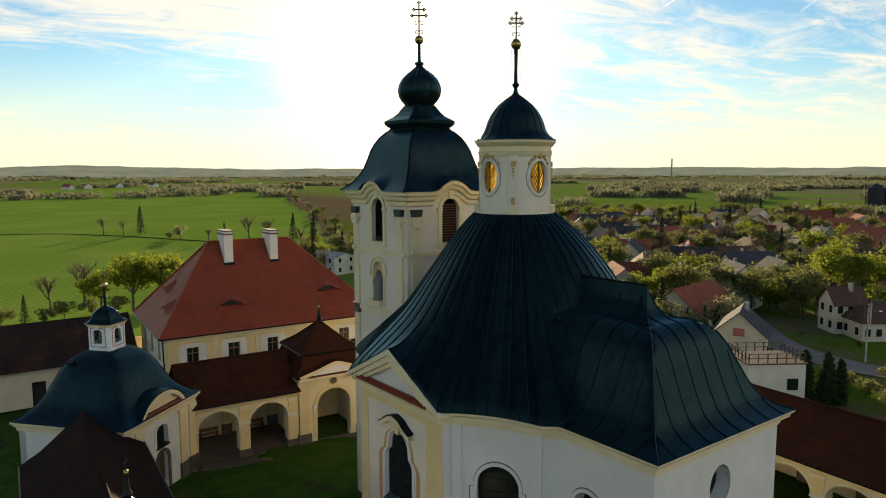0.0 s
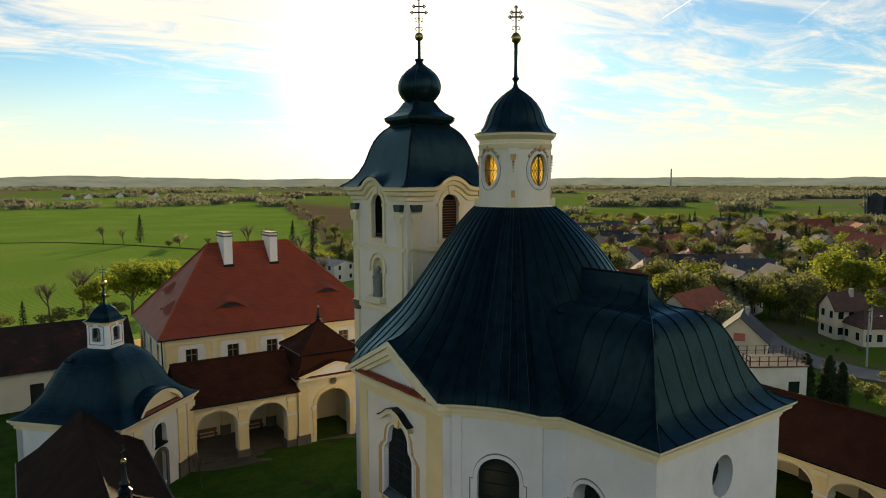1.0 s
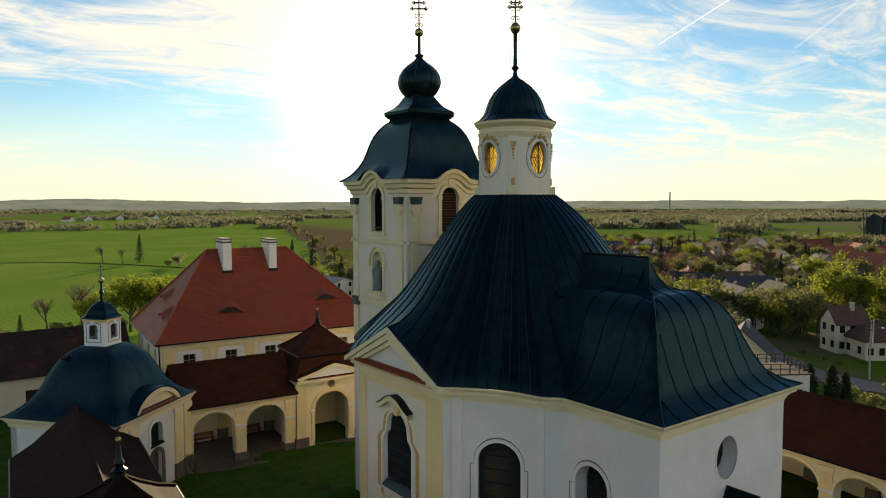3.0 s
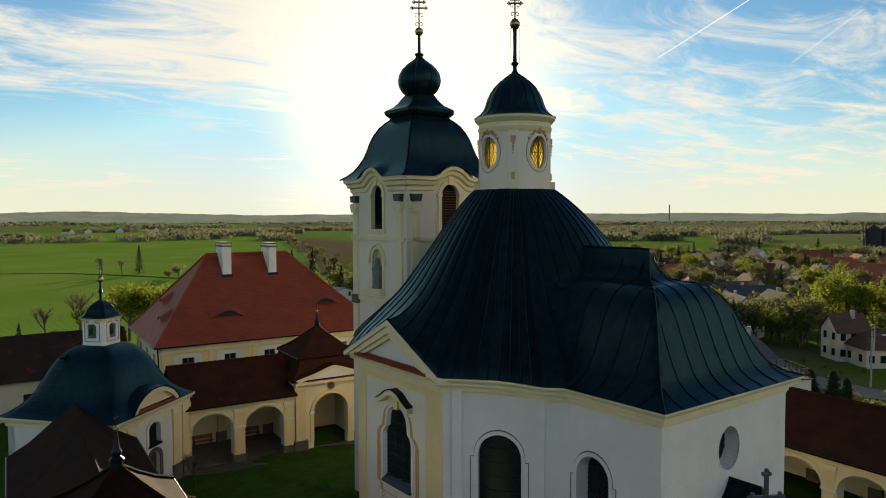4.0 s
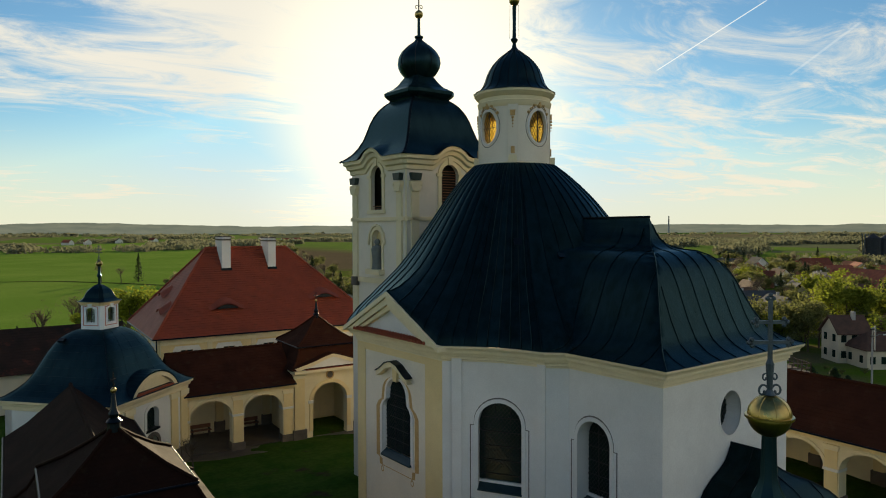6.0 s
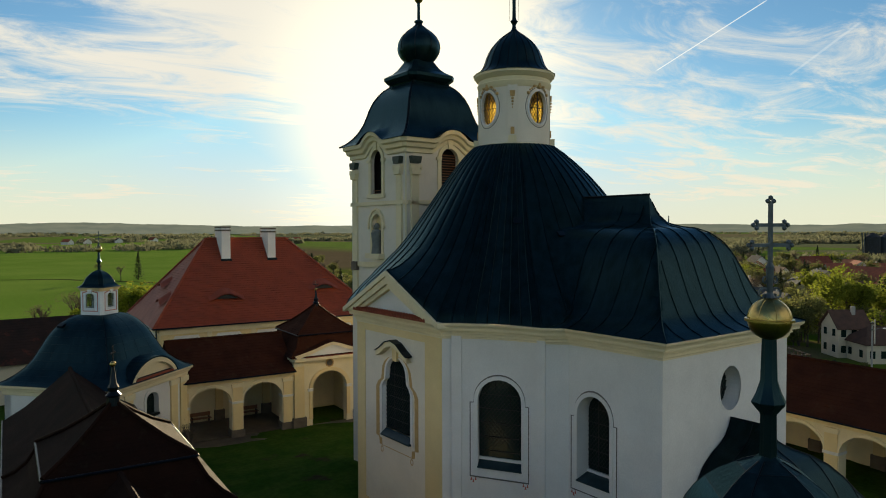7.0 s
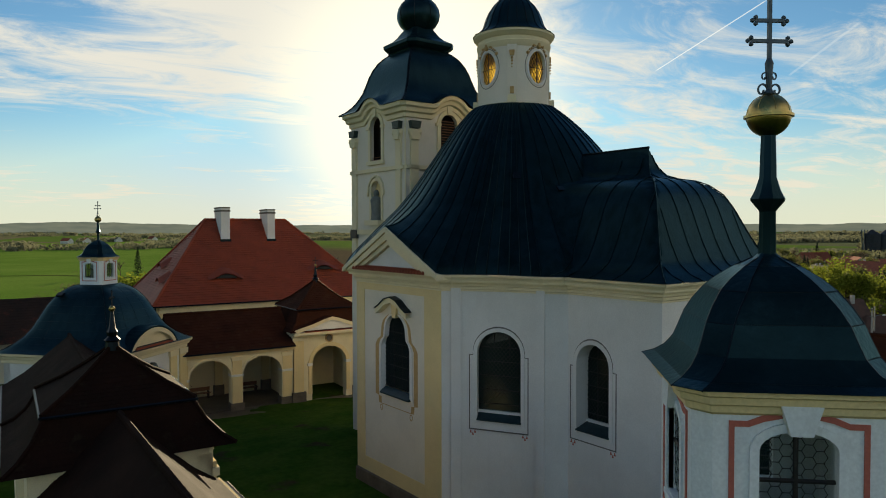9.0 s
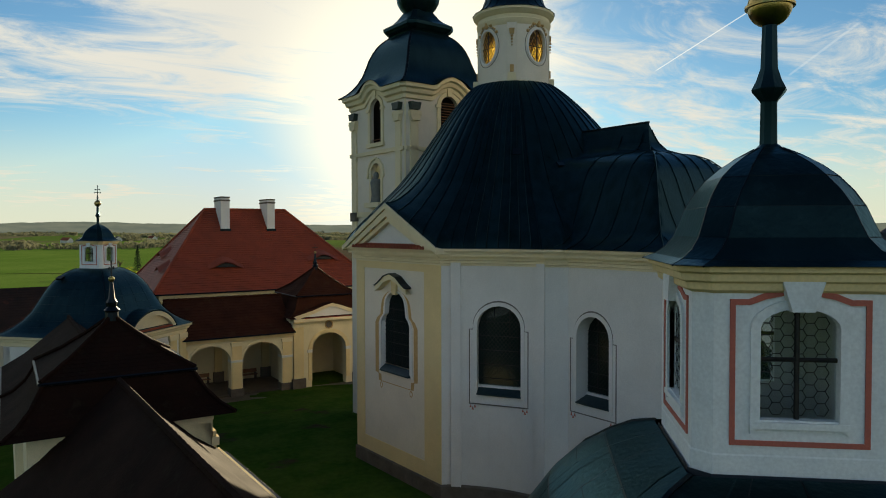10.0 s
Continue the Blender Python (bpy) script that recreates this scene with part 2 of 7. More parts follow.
GOLD = material("gilding", (0.48, 0.35, 0.12), (0.33, 0.25, 0.10), 7, 0.3, metal=1.0, bump=0.1, spots=((0.16, 0.13, 0.08), 8, 0.5))
IRON = material("blue_grey_iron", (0.09, 0.12, 0.14), (0.06, 0.08, 0.095), 12, 0.5, metal=0.6)
DARKIRON = material("dark_iron", (0.025, 0.025, 0.028), (0.05, 0.045, 0.04), 12, 0.5, metal=0.7)
REDTILE = material("red_roof_tile", (0.30, 0.058, 0.024), (0.22, 0.046, 0.022), 0.7, 0.6, bump=0.3, fine=12, spots=((0.14, 0.05, 0.03), 1.1, 0.4), spec=0.32)
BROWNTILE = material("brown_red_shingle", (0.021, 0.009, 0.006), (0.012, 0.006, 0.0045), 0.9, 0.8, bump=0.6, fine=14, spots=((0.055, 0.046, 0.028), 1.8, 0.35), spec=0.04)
WINGTILE = material("red_brown_wing_tile", (0.052, 0.018, 0.010), (0.034, 0.013, 0.008), 0.8, 0.85, bump=0.6, fine=14, spots=((0.075, 0.05, 0.03), 1.3, 0.4), spec=0.05)
SHEET = material("grey_blue_sill_sheet", (0.020, 0.048, 0.058), (0.014, 0.034, 0.042), 3, 0.5, metal=0.4, bump=0.1)
OLDTILE = material("weathered_tile", (0.05, 0.026, 0.019), (0.024, 0.018, 0.015), 0.4, 0.85, bump=0.4, fine=10, spec=0.1, spots=((0.20, 0.05, 0.03), 0.55, 0.7))
STONE = material("plinth_stone", (0.14, 0.115, 0.09), (0.09, 0.075, 0.06), 1.5, 0.9, bump=0.5, fine=10, spots=((0.10, 0.09, 0.08), 2, 0.5))
PAVING = material("paving", (0.095, 0.075, 0.055), (0.06, 0.05, 0.04), 0.8, 0.6, bump=0.4, fine=8)
WOOD = material("dark_wood", (0.09, 0.055, 0.035), (0.06, 0.04, 0.03), 4, 0.7, bump=0.3, stretch=(1, 1, 6))
LOUVRE = material("louvre_wood", (0.30, 0.13, 0.06), (0.22, 0.10, 0.05), 5, 0.7, bump=0.2)
BARK = material("bark", (0.10, 0.075, 0.055), (0.06, 0.05, 0.04), 3, 0.95, bump=0.8, fine=14)
LEAF = material("spring_leaf", (0.22, 0.25, 0.034), (0.16, 0.195, 0.028), 0.9, 0.8, island=0.3, fine=3, spec=0.1, lit_through=0.6)
OLIVE = material("olive_leaf", (0.17, 0.175, 0.058), (0.125, 0.135, 0.05), 0.9, 0.8, island=0.3, fine=3, spec=0.1, lit_through=0.5)
BLOSSOM = material("pale_blossom", (0.30, 0.29, 0.15), (0.22, 0.22, 0.11), 0.9, 0.8, island=0.25, fine=3, spec=0.1, lit_through=0.45)
TWIG = material("bare_twig", (0.20, 0.16, 0.10), (0.15, 0.12, 0.08), 0.9, 0.9, island=0.3, fine=3, spec=0.1, lit_through=0.35)
CONIFER = material("conifer", (0.028, 0.052, 0.020), (0.04, 0.06, 0.025), 0.9, 0.8, island=0.35, fine=3, spec=0.1, lit_through=0.3)
GRAVEL = material("asphalt", (0.16, 0.15, 0.14), (0.11, 0.105, 0.10), 0.3, 0.9, bump=0.2, fine=6)
STATUE = material("statue_stone", (0.20, 0.21, 0.19), (0.13, 0.14, 0.13), 3, 0.9, bump=0.4)
# near-black colour standing in for the shade inside openings
INTERIOR_SHADE = material("interior_shade", (0.03, 0.028, 0.025), (0.02, 0.02, 0.02), 2, 0.95)


def glass_material(name, colour, rough=0.08, through_it=0.5, gloss=0.06):
    """A thin pane: part clear and tinted, part glossy."""
    m = bpy.data.materials.new(name)
    m.use_nodes = True
    nt = m.node_tree
    nt.nodes.clear()
    n, L = nt.nodes.new, nt.links.new
    tr = n("ShaderNodeBsdfTransparent"); tr.inputs[0].default_value = (*colour, 1)
    gl = n("ShaderNodeBsdfGlossy"); gl.inputs[0].default_value = (0.8, 0.85, 0.9, 1); gl.inputs[1].default_value = rough
    df = n("ShaderNodeBsdfDiffuse"); df.inputs[0].default_value = (0.010, 0.024, 0.019, 1)
    nz = n("ShaderNodeTexNoise"); nz.inputs["Scale"].default_value = 6
    co = n("ShaderNodeTexCoord"); L(co.outputs["Object"], nz.inputs["Vector"])
    bp = n("ShaderNodeBump"); bp.inputs["Strength"].default_value = 0.25; bp.inputs["Distance"].default_value = 0.02
    L(nz.outputs[0], bp.inputs["Height"]); L(bp.outputs[0], gl.inputs["Normal"])
    m1 = n("ShaderNodeMixShader"); m1.inputs[0].default_value = through_it
    L(df.outputs[0], m1.inputs[1]); L(tr.outputs[0], m1.inputs[2])
    m2 = n("ShaderNodeMixShader")
    m2.inputs[0].default_value = gloss
    L(m1.outputs[0], m2.inputs[1]); L(gl.outputs[0], m2.inputs[2])
    out = n("ShaderNodeOutputMaterial")
    L(m2.outputs[0], out.inputs[0])
    return m


GLASS = glass_material("leaded_glass", (0.20, 0.34, 0.30), 0.14, 0.015, 0.022)
CLEAR = glass_material("clear_old_glass", (0.80, 0.86, 0.86), 0.05, 0.9)
AMBER = glass_material("amber_glass", (1.0, 0.80, 0.30), 0.2, 0.97, 0.03)


def amber_glow():
    """The amber panes are cloudy: sunlight that comes in behind them shines through."""
    nt = AMBER.node_tree
    df = next(k for k in nt.nodes if k.bl_idname == "ShaderNodeBsdfDiffuse")
    m1 = df.outputs[0].links[0].to_node
    tl = nt.nodes.new("ShaderNodeBsdfTranslucent")
    tl.inputs[0].default_value = (0.98, 0.70, 0.18, 1)
    nt.links.new(tl.outputs[0], m1.inputs[1])
    m1.inputs[0].default_value = 0.6


amber_glow()


# ---- mesh helpers ----
def empty(name, m=None, **tags):
    ob = new(name)
    ob.empty_display_size = 0.2
    if m is not None:
        ob.matrix_world = m
    return tagged(ob, **tags)


def part(name, bm, mat, parent=None, label="", smooth=False, **tags):
    """Link a bmesh as one mesh object, under a thing or a part."""
    me = bpy.data.meshes.new(name)
    bmesh.ops.remove_doubles(bm, verts=bm.verts, dist=1e-5)
    bmesh.ops.recalc_face_normals(bm, faces=bm.faces)
    bm.to_mesh(me)
    bm.free()
    me.materials.append(mat)
    if smooth:
        me.shade_smooth() if smooth is True else smooth_by(me, smooth)
    ob = new(name, me)
    if parent is not None:
        ob.parent = parent
    if label:
        ob["label"] = label
    return tagged(ob, **tags)


def smooth_by(me, angle):
    me.shade_smooth()
    me.set_sharp_from_angle(angle=radians(angle))


def shared(name, me, parent, m=None):
    ob = new(name, me)
    ob.parent = parent
    if m is not None:
        ob.matrix_local = m
    return ob


def B():
    return bmesh.new()


def box(bm, x0, y0, z0, x1, y1, z1, m=None):
    c = [Vector((x, y, z)) for z in (z0, z1) for x, y in ((x0, y0), (x1, y0), (x1, y1), (x0, y1))]
    v = [bm.verts.new(m @ p if m is not None else p) for p in c]
    for f in ((0, 3, 2, 1), (4, 5, 6, 7), (0, 1, 5, 4), (1, 2, 6, 5), (2, 3, 7, 6), (3, 0, 4, 7)):
        bm.faces.new([v[i] for i in f])
    return bm


def loft(bm, rings, closed=True, caps=(False, False)):
    """Skin a list of rings of points."""
    vs = [[bm.verts.new(p) for p in r] for r in rings]
    k = len(rings[0])
    for a, b in zip(vs, vs[1:]):
        for i in range(k if closed else k - 1):
            j = (i + 1) % k
            bm.faces.new((a[i], a[j], b[j], b[i]))
    if caps[0]:
        bm.faces.new(vs[0])
    if caps[1]:
        bm.faces.new(vs[-1])
    return bm


def lathe(bm, prof, n=24, c=(0, 0, 0), turn=0.0, caps=(True, True), sq=None):
    rings = []
    for r, z in prof:
        rings.append([(c[0] + r * math.cos(turn + 2 * math.pi * i / n), c[1] + r * math.sin(turn + 2 * math.pi * i / n), c[2] + z) for i in range(n)])
    return loft(bm, rings, True, caps)


def tube(bm, pts, r, n=5, r2=None):
    """A round bar along points."""
    pts = [Vector(p) for p in pts]
    rings = []
    for i, p in enumerate(pts):
        d = (pts[min(i + 1, len(pts) - 1)] - pts[max(i - 1, 0)]).normalized()
        u = d.orthogonal().normalized() if i == 0 else (u - d * u.dot(d)).normalized()
        w = d.cross(u)
        rr = r if r2 is None else r + (r2 - r) * i / (len(pts) - 1)
        rings.append([p + (u * math.cos(2 * math.pi * k / n) + w * math.sin(2 * math.pi * k / n)) * rr for k in range(n)])
    return loft(bm, rings, True, (True, True))


def prism(bm, pts, d, m):
    """A flat outline in (u, z) pushed from depth d[0] to d[1]; m maps (u, depth, z)."""
    a = [bm.verts.new(m(u, d[0], z)) for u, z in pts]
    b = [bm.verts.new(m(u, d[1], z)) for u, z in pts]
    k = len(pts)
    bm.faces.new(a)
    bm.faces.new(b[::-1])
    for i in range(k):
        bm.faces.new((a[i], b[i], b[(i + 1) % k], a[(i + 1) % k]))
    return bm


def band(bm, inner, outer, d, m, closed=True):
    """A flat band between two outlines in (u, z), with thickness."""
    k = len(inner)
    v = [[bm.verts.new(m(u, dd, z)) for u, z in line] for line in (inner, outer) for dd in d]
    for i in range(k if closed else k - 1):
        j = (i + 1) % k
        bm.faces.new((v[0][i], v[0][j], v[2][j], v[2][i]))
        bm.faces.new((v[1][i], v[3][i], v[3][j], v[1][j]))
        bm.faces.new((v[2][i], v[2][j], v[3][j], v[3][i]))
        bm.faces.new((v[0][i], v[1][i], v[1][j], v[0][j]))
    return bm


def arch(u0, u1, z0, zs, rise, n=12):
    """Outline of an arched opening: left foot, left spring, the arch, right spring, right foot."""
    mid, half = (u0 + u1) / 2, (u1 - u0) / 2
    pts = [(u0, z0)]
    for i in range(n + 1):
        a = math.pi * (1 - i / n)
        pts.append((mid + half * math.cos(a), zs + rise * math.sin(a)))
    pts.append((u1, z0))
    return pts


def keyhole(u0, u1, z0, zs, n=12):
    """Like arch(), but the sides draw in over curved shoulders to a narrower arch."""
    mid, half = (u0 + u1) / 2, (u1 - u0) / 2
    pts = [(u0, z0), (u0, zs - 0.75), (u0 + half * 0.10, zs - 0.52), (u0 + half * 0.26, zs - 0.36), (u0 + half * 0.30, zs)]
    for i in range(1, n):
        a = math.pi * (1 - i / n)
        pts.append((mid + half * 0.70 * math.cos(a), zs + half * 0.62 * math.sin(a)))
    return pts + [(2 * mid - u, z) for u, z in pts[4::-1]]


def oval(u, z, ru, rz, n=28):
    return [(u + ru * math.cos(2 * math.pi * i / n), z + rz * math.sin(2 * math.pi * i / n)) for i in range(n)]


def wall(bm, u0, u1, z0, z1, d, m, openings=(), step=None):
    """A thick wall from u0 to u1 with arched openings (u0, u1, z0, spring, rise); m maps (u, depth, z)."""
    def quad(p):
        a = [bm.verts.new(m(u, d[0], z)) for u, z in p]
        b = [bm.verts.new(m(u, d[1], z)) for u, z in p]
        bm.faces.new(a)
        bm.faces.new(b[::-1])

    def strip(a, b, za, zb):
        k = max(1, int((b - a) / step)) if step else 1
        for i in range(k):
            x, y = a + (b - a) * i / k, a + (b - a) * (i + 1) / k
            quad(((x, za), (y, za), (y, zb), (x, zb)))

    at = u0
    for o0, o1, oz, zs, rise in sorted(openings):
        if o0 > at:
            strip(at, o0, z0, z1)
        if oz > z0:
            strip(o0, o1, z0, oz)
        line = keyhole(o0, o1, oz, zs) if rise is None else arch(o0, o1, oz, zs, rise)
        for (a, za), (b, zb) in zip(line[1:-2], line[2:-1]):
            quad(((a, za), (b, zb), (b, z1), (a, z1)))
        for (a, za), (b, zb) in zip(line, line[1:] + ([line[0]] if oz > z0 else [])):
            bm.faces.new([bm.verts.new(m(*q)) for q in ((a, d[0], za), (b, d[0], zb), (b, d[1], zb), (a, d[1], za))])
        at = o1
    if u1 > at:
        strip(at, u1, z0, z1)
    for u in (u0, u1):
        bm.faces.new([bm.verts.new(m(*q)) for q in ((u, d[0], z0), (u, d[1], z0), (u, d[1], z1), (u, d[0], z1))])
    for z in (z0, z1):
        k = max(1, int((u1 - u0) / step)) if step else 1
        for i in range(k):
            x, y = u0 + (u1 - u0) * i / k, u0 + (u1 - u0) * (i + 1) / k
            bm.faces.new([bm.verts.new(m(*q)) for q in ((x, d[0], z), (y, d[0], z), (y, d[1], z), (x, d[1], z))])
    return bm


def offset(pts, d):
    """A closed outline (anticlockwise) moved outwards by d."""
    out = []
    k = len(pts)
    for i in range(k):
        p0, p1, p2 = Vector(pts[i - 1]), Vector(pts[i]), Vector(pts[(i + 1) % k])
        a, b = (p1 - p0).normalized(), (p2 - p1).normalized()
        na, nb = Vector((a.y, -a.x)), Vector((b.y, -b.x))
        h = (na + nb).normalized()
        out.append(tuple(p1 + h * d / max(0.5, h.dot(na))))
    return out


def ring(pts, z):
    return [(x, y, z) for x, y in pts]


def facing(origin, angle):
    """Maps (u, depth, z) on a wall: u along it to the right as seen from outside, depth inwards. angle: where the wall faces, degrees from +x."""
    a = radians(angle)
    nx, ny = math.cos(a), math.sin(a)
    return lambda u, d, z: Vector((origin[0] - ny * u - nx * d, origin[1] + nx * u - ny * d, z))


def lerp(table, x):
    for (a, va), (b, vb) in zip(table, table[1:]):
        if x <= b:
            return va + (vb - va) * (x - a) / (b - a)
    return table[-1][1]


# ---- ground ----
def ground_height(x, y):
    """The courtyard slopes gently down to the far arcade; beyond it the land falls to fields and rises to hills at the horizon."""
    d = math.hypot(x - 20, y - 30)
    near = 0.4 - 0.95 * min(1, max(0, (y - 35) / 15)) ** 1.2 if d < 70 else 0
    if y > 60 and d < 70:
        near = -0.6
    fall = -9.5 * min(1, max(0, (d - 45) / 95)) ** 0.8
    if x > 46:
        fall = min(fall, -8.0 * min(1, (x - 46) / 30))
    wave = noise.noise(Vector((x / 420, y / 420, 0.3))) * 4 * min(1, max(0, (d - 450) / 600))
    rise = 30 * max(0, (d - 1500) / 3000) ** 1.3
    az = math.degrees(math.atan2(x, y))
    hill = (11 + 30 * math.exp(-((az - 4) / 4.5) ** 2) + 7 * noise.noise(Vector((az / 7, 2.1, 0))) + 3 * noise.noise(Vector((az / 1.7, 5.1, 0)))) * min(1, max(0, (d - 3000) / 1300))
    return near + fall + wave + rise + hill


def ground_material():
    m = bpy.data.materials.new("land")
    m.use_nodes = True
    nt = m.node_tree
    n, L = nt.nodes.new, nt.links.new
    b = nt.nodes["Principled BSDF"]
    b.inputs["Roughness"].default_value = 0.95
    b.inputs["Specular IOR Level"].default_value = 0.0
    geo = n("ShaderNodeTexCoord")
    sep = n("ShaderNodeSeparateXYZ"); L(geo.outputs["Object"], sep.inputs[0])

    def math_node(op, a, b=None):
        k = n("ShaderNodeMath"); k.operation = op
        for i, v in enumerate((a, b)):
            if v is not None:
                if isinstance(v, (int, float)):
                    k.inputs[i].default_value = v
                else:
                    L(v, k.inputs[i])
        return k.outputs[0]

    def mix(f, a, c, blend="MIX"):
        k = n("ShaderNodeMix"); k.data_type = "RGBA"; k.blend_type = blend
        for sock, v in ((0, f), (6, a), (7, c)):
            if isinstance(v, tuple):
                k.inputs[sock].default_value = (*v, 1)
            elif isinstance(v, (int, float)):
                k.inputs[sock].default_value = v
            else:
                L(v, k.inputs[sock])
        return k.outputs[2]

    def tex(scale, detail=5, stretch=(1, 1, 1), rot=0):
        mp = n("ShaderNodeMapping"); mp.inputs["Scale"].default_value = stretch; mp.inputs["Rotation"].default_value = (0, 0, radians(rot))
        L(geo.outputs["Object"], mp.inputs[0])
        t = n("ShaderNodeTexNoise"); t.inputs["Scale"].default_value = scale; t.inputs["Detail"].default_value = detail
        L(mp.outputs[0], t.inputs["Vector"])
        return t.outputs[0]

    def ramp(v, lo, hi, a=0.0, c=1.0):
        k = n("ShaderNodeMapRange"); k.interpolation_type = "SMOOTHSTEP"
        L(v, k.inputs[0])
        for i, q in enumerate((lo, hi, a, c)):
            k.inputs[i + 1].default_value = q
        return k.outputs[0]

    soft = tex(0.02, 6)
    crop = mix(ramp(soft, 0.35, 0.7), (0.145, 0.245, 0.04), (0.19, 0.285, 0.055))
    rows_ = n("ShaderNodeTexWave"); rows_.inputs["Scale"].default_value = 0.16; rows_.inputs["Distortion"].default_value = 1.2; rows_.inputs["Detail"].default_value = 2
    rmap = n("ShaderNodeMapping"); rmap.inputs["Rotation"].default_value = (0, 0, radians(64)); L(geo.outputs["Object"], rmap.inputs[0]); L(rmap.outputs[0], rows_.inputs["Vector"])
    crop = mix(math_node("MULTIPLY", ramp(rows_.outputs[1], 0.55, 0.95), 0.45), crop, (0.06, 0.115, 0.02))
    # fields as parcels
    vor = n("ShaderNodeTexVoronoi"); vor.inputs["Scale"].default_value = 0.0028; vor.distance = "CHEBYCHEV"
    vm = n("ShaderNodeMapping"); vm.inputs["Rotation"].default_value = (0, 0, radians(28)); vm.inputs["Scale"].default_value = (1, 0.6, 0.0)
    L(geo.outputs["Object"], vm.inputs[0]); L(vm.outputs[0], vor.inputs["Vector"])
    vs = n("ShaderNodeSeparateColor"); L(vor.outputs["Color"], vs.inputs[0])
    parcel = mix(ramp(vs.outputs[0], 0.55, 0.60), mix(vs.outputs[1], (0.125, 0.20, 0.04), (0.19, 0.25, 0.065)), (0.19, 0.165, 0.095))
    parcel = mix(ramp(vs.outputs[2], 0.72, 0.76), parcel, (0.15, 0.16, 0.085))
    parcel = mix(math_node("MULTIPLY", ramp(tex(0.03, 6), 0.4, 0.75), 0.4), parcel, (0.08, 0.10, 0.04))
    dist = math_node("SQRT", math_node("ADD", math_node("MULTIPLY", sep.outputs[0], sep.outputs[0]), math_node("MULTIPLY", sep.outputs[1], sep.outputs[1])))
    edge = math_node("ADD", math_node("SUBTRACT", sep.outputs[0], math_node("ADD", math_node("MULTIPLY", math_node("SUBTRACT", sep.outputs[1], 254.0), 0.305), 115.0)), math_node("MULTIPLY", math_node("SUBTRACT", tex(0.01, 3), 0.5), 40.0))
    brown = mix(soft, (0.15, 0.115, 0.07), (0.11, 0.09, 0.055))
    side = mix(ramp(edge, -2.0, 3.0), crop, mix(ramp(sep.outputs[0], 300.0, 420.0), brown, parcel))
    meadow = math_node("MULTIPLY", ramp(dist, 470.0, 490.0), math_node("SUBTRACT", 1.0, ramp(math_node("ADD", dist, math_node("MULTIPLY", tex(0.004, 3), 300.0)), 900.0, 930.0)))
    meadow = math_node("MULTIPLY", meadow, ramp(edge, 150.0, 180.0))
    land = mix(meadow, mix(ramp(dist, 1500.0, 1560.0), side, parcel), mix(soft, (0.10, 0.17, 0.025), (0.14, 0.20, 0.04)))
    # the village stands on rough gardens
    gard = mix(ramp(tex(0.09, 6), 0.4, 0.66), (0.075, 0.125, 0.015), (0.12, 0.105, 0.05))
    vil = math_node("MULTIPLY", ramp(edge, 0.0, 12.0), math_node("SUBTRACT", 1.0, ramp(dist, 420.0, 470.0)))
    land = mix(vil, land, gard)
    # the lawn of the courtyard and the grass round the buildings
    lawn = mix(ramp(tex(0.5, 8), 0.35, 0.7), (0.032, 0.070, 0.010), (0.052, 0.088, 0.016))
    lawn = mix(ramp(tex(0.33, 7), 0.60, 0.70), lawn, (0.05, 0.038, 0.025))
    land = mix(ramp(dist, 84.0, 92.0), lawn, land)
    fine = tex(3.0, 8)
    land = mix(1.0, land, ramp(fine, 0.1, 0.9, 0.75, 1.25), "MULTIPLY")
    L(land, b.inputs["Base Color"])
    bp = n("ShaderNodeBump"); bp.inputs["Strength"].default_value = 0.6; bp.inputs["Distance"].default_value = 0.12
    L(fine, bp.inputs["Height"]); L(bp.outputs[0], b.inputs["Normal"])
    return m


def build_ground():
    radii = [0] + [4 * i for i in range(1, 26)] + [100 * 1.07 ** i for i in range(1, 58)]
    radii = [r for r in radii if r < 4750] + [4750]
    n = 288
    verts, faces = [(0.0, 0.0, ground_height(0, 0))], []
    for r in radii[1:]:
        for i in range(n):
            a = 2 * math.pi * i / n
            x, y = r * math.cos(a), r * math.sin(a)
            verts.append((x, y, ground_height(x, y)))
    for i in range(n):
        faces.append((0, 1 + i, 1 + (i + 1) % n))
    for k in range(len(radii) - 2):
        a, b = 1 + k * n, 1 + (k + 1) * n
        for i in range(n):
            j = (i + 1) % n
            faces.append((a + i, b + i, b + j, a + j))
    me = bpy.data.meshes.new("ground")
    me.from_pydata(verts, [], faces)
    me.materials.append(ground_material())
    me.shade_smooth()
    tagged(new("ground", me), "green spring fields and grass rolling to low hills", "ground", kind="structure")


build_ground()


# ---- church ----
CHURCH = Matrix.Translation((22.73, 28.5, 0)) @ pose(0, 0, 0, 0, 0, 4.5)
EAVE = 10.95


def half_outline():
    """One quarter of the church's eaves, from the side gable to the narrow arm."""
    pts = [(-7.8, 0.0), (-7.8, -3.8), (-7.25, -4.1)]
    for i in range(1, 8):
        t = i / 8
        x, y = -7.25 + 1.9 * t, -4.1 - 3.35 * t
        bow = 0.30 * math.sin(math.pi * t)
        pts.append((x + bow * 0.87, y + bow * 0.49))
    pts += [(-5.35, -7.45), (-4.75, -8.0)]
    return pts


def church_outline(arm=True):
    q = half_outline()
    west = [(x, -y) for x, y in q[::-1]] + q[1:]  # down the side that faces -x, from far to near
    near = [(-4.75, -12.6), (4.75, -12.6)] if arm else []
    east = [(-x, y) for x, y in west[::-1]]
    return west + near + east


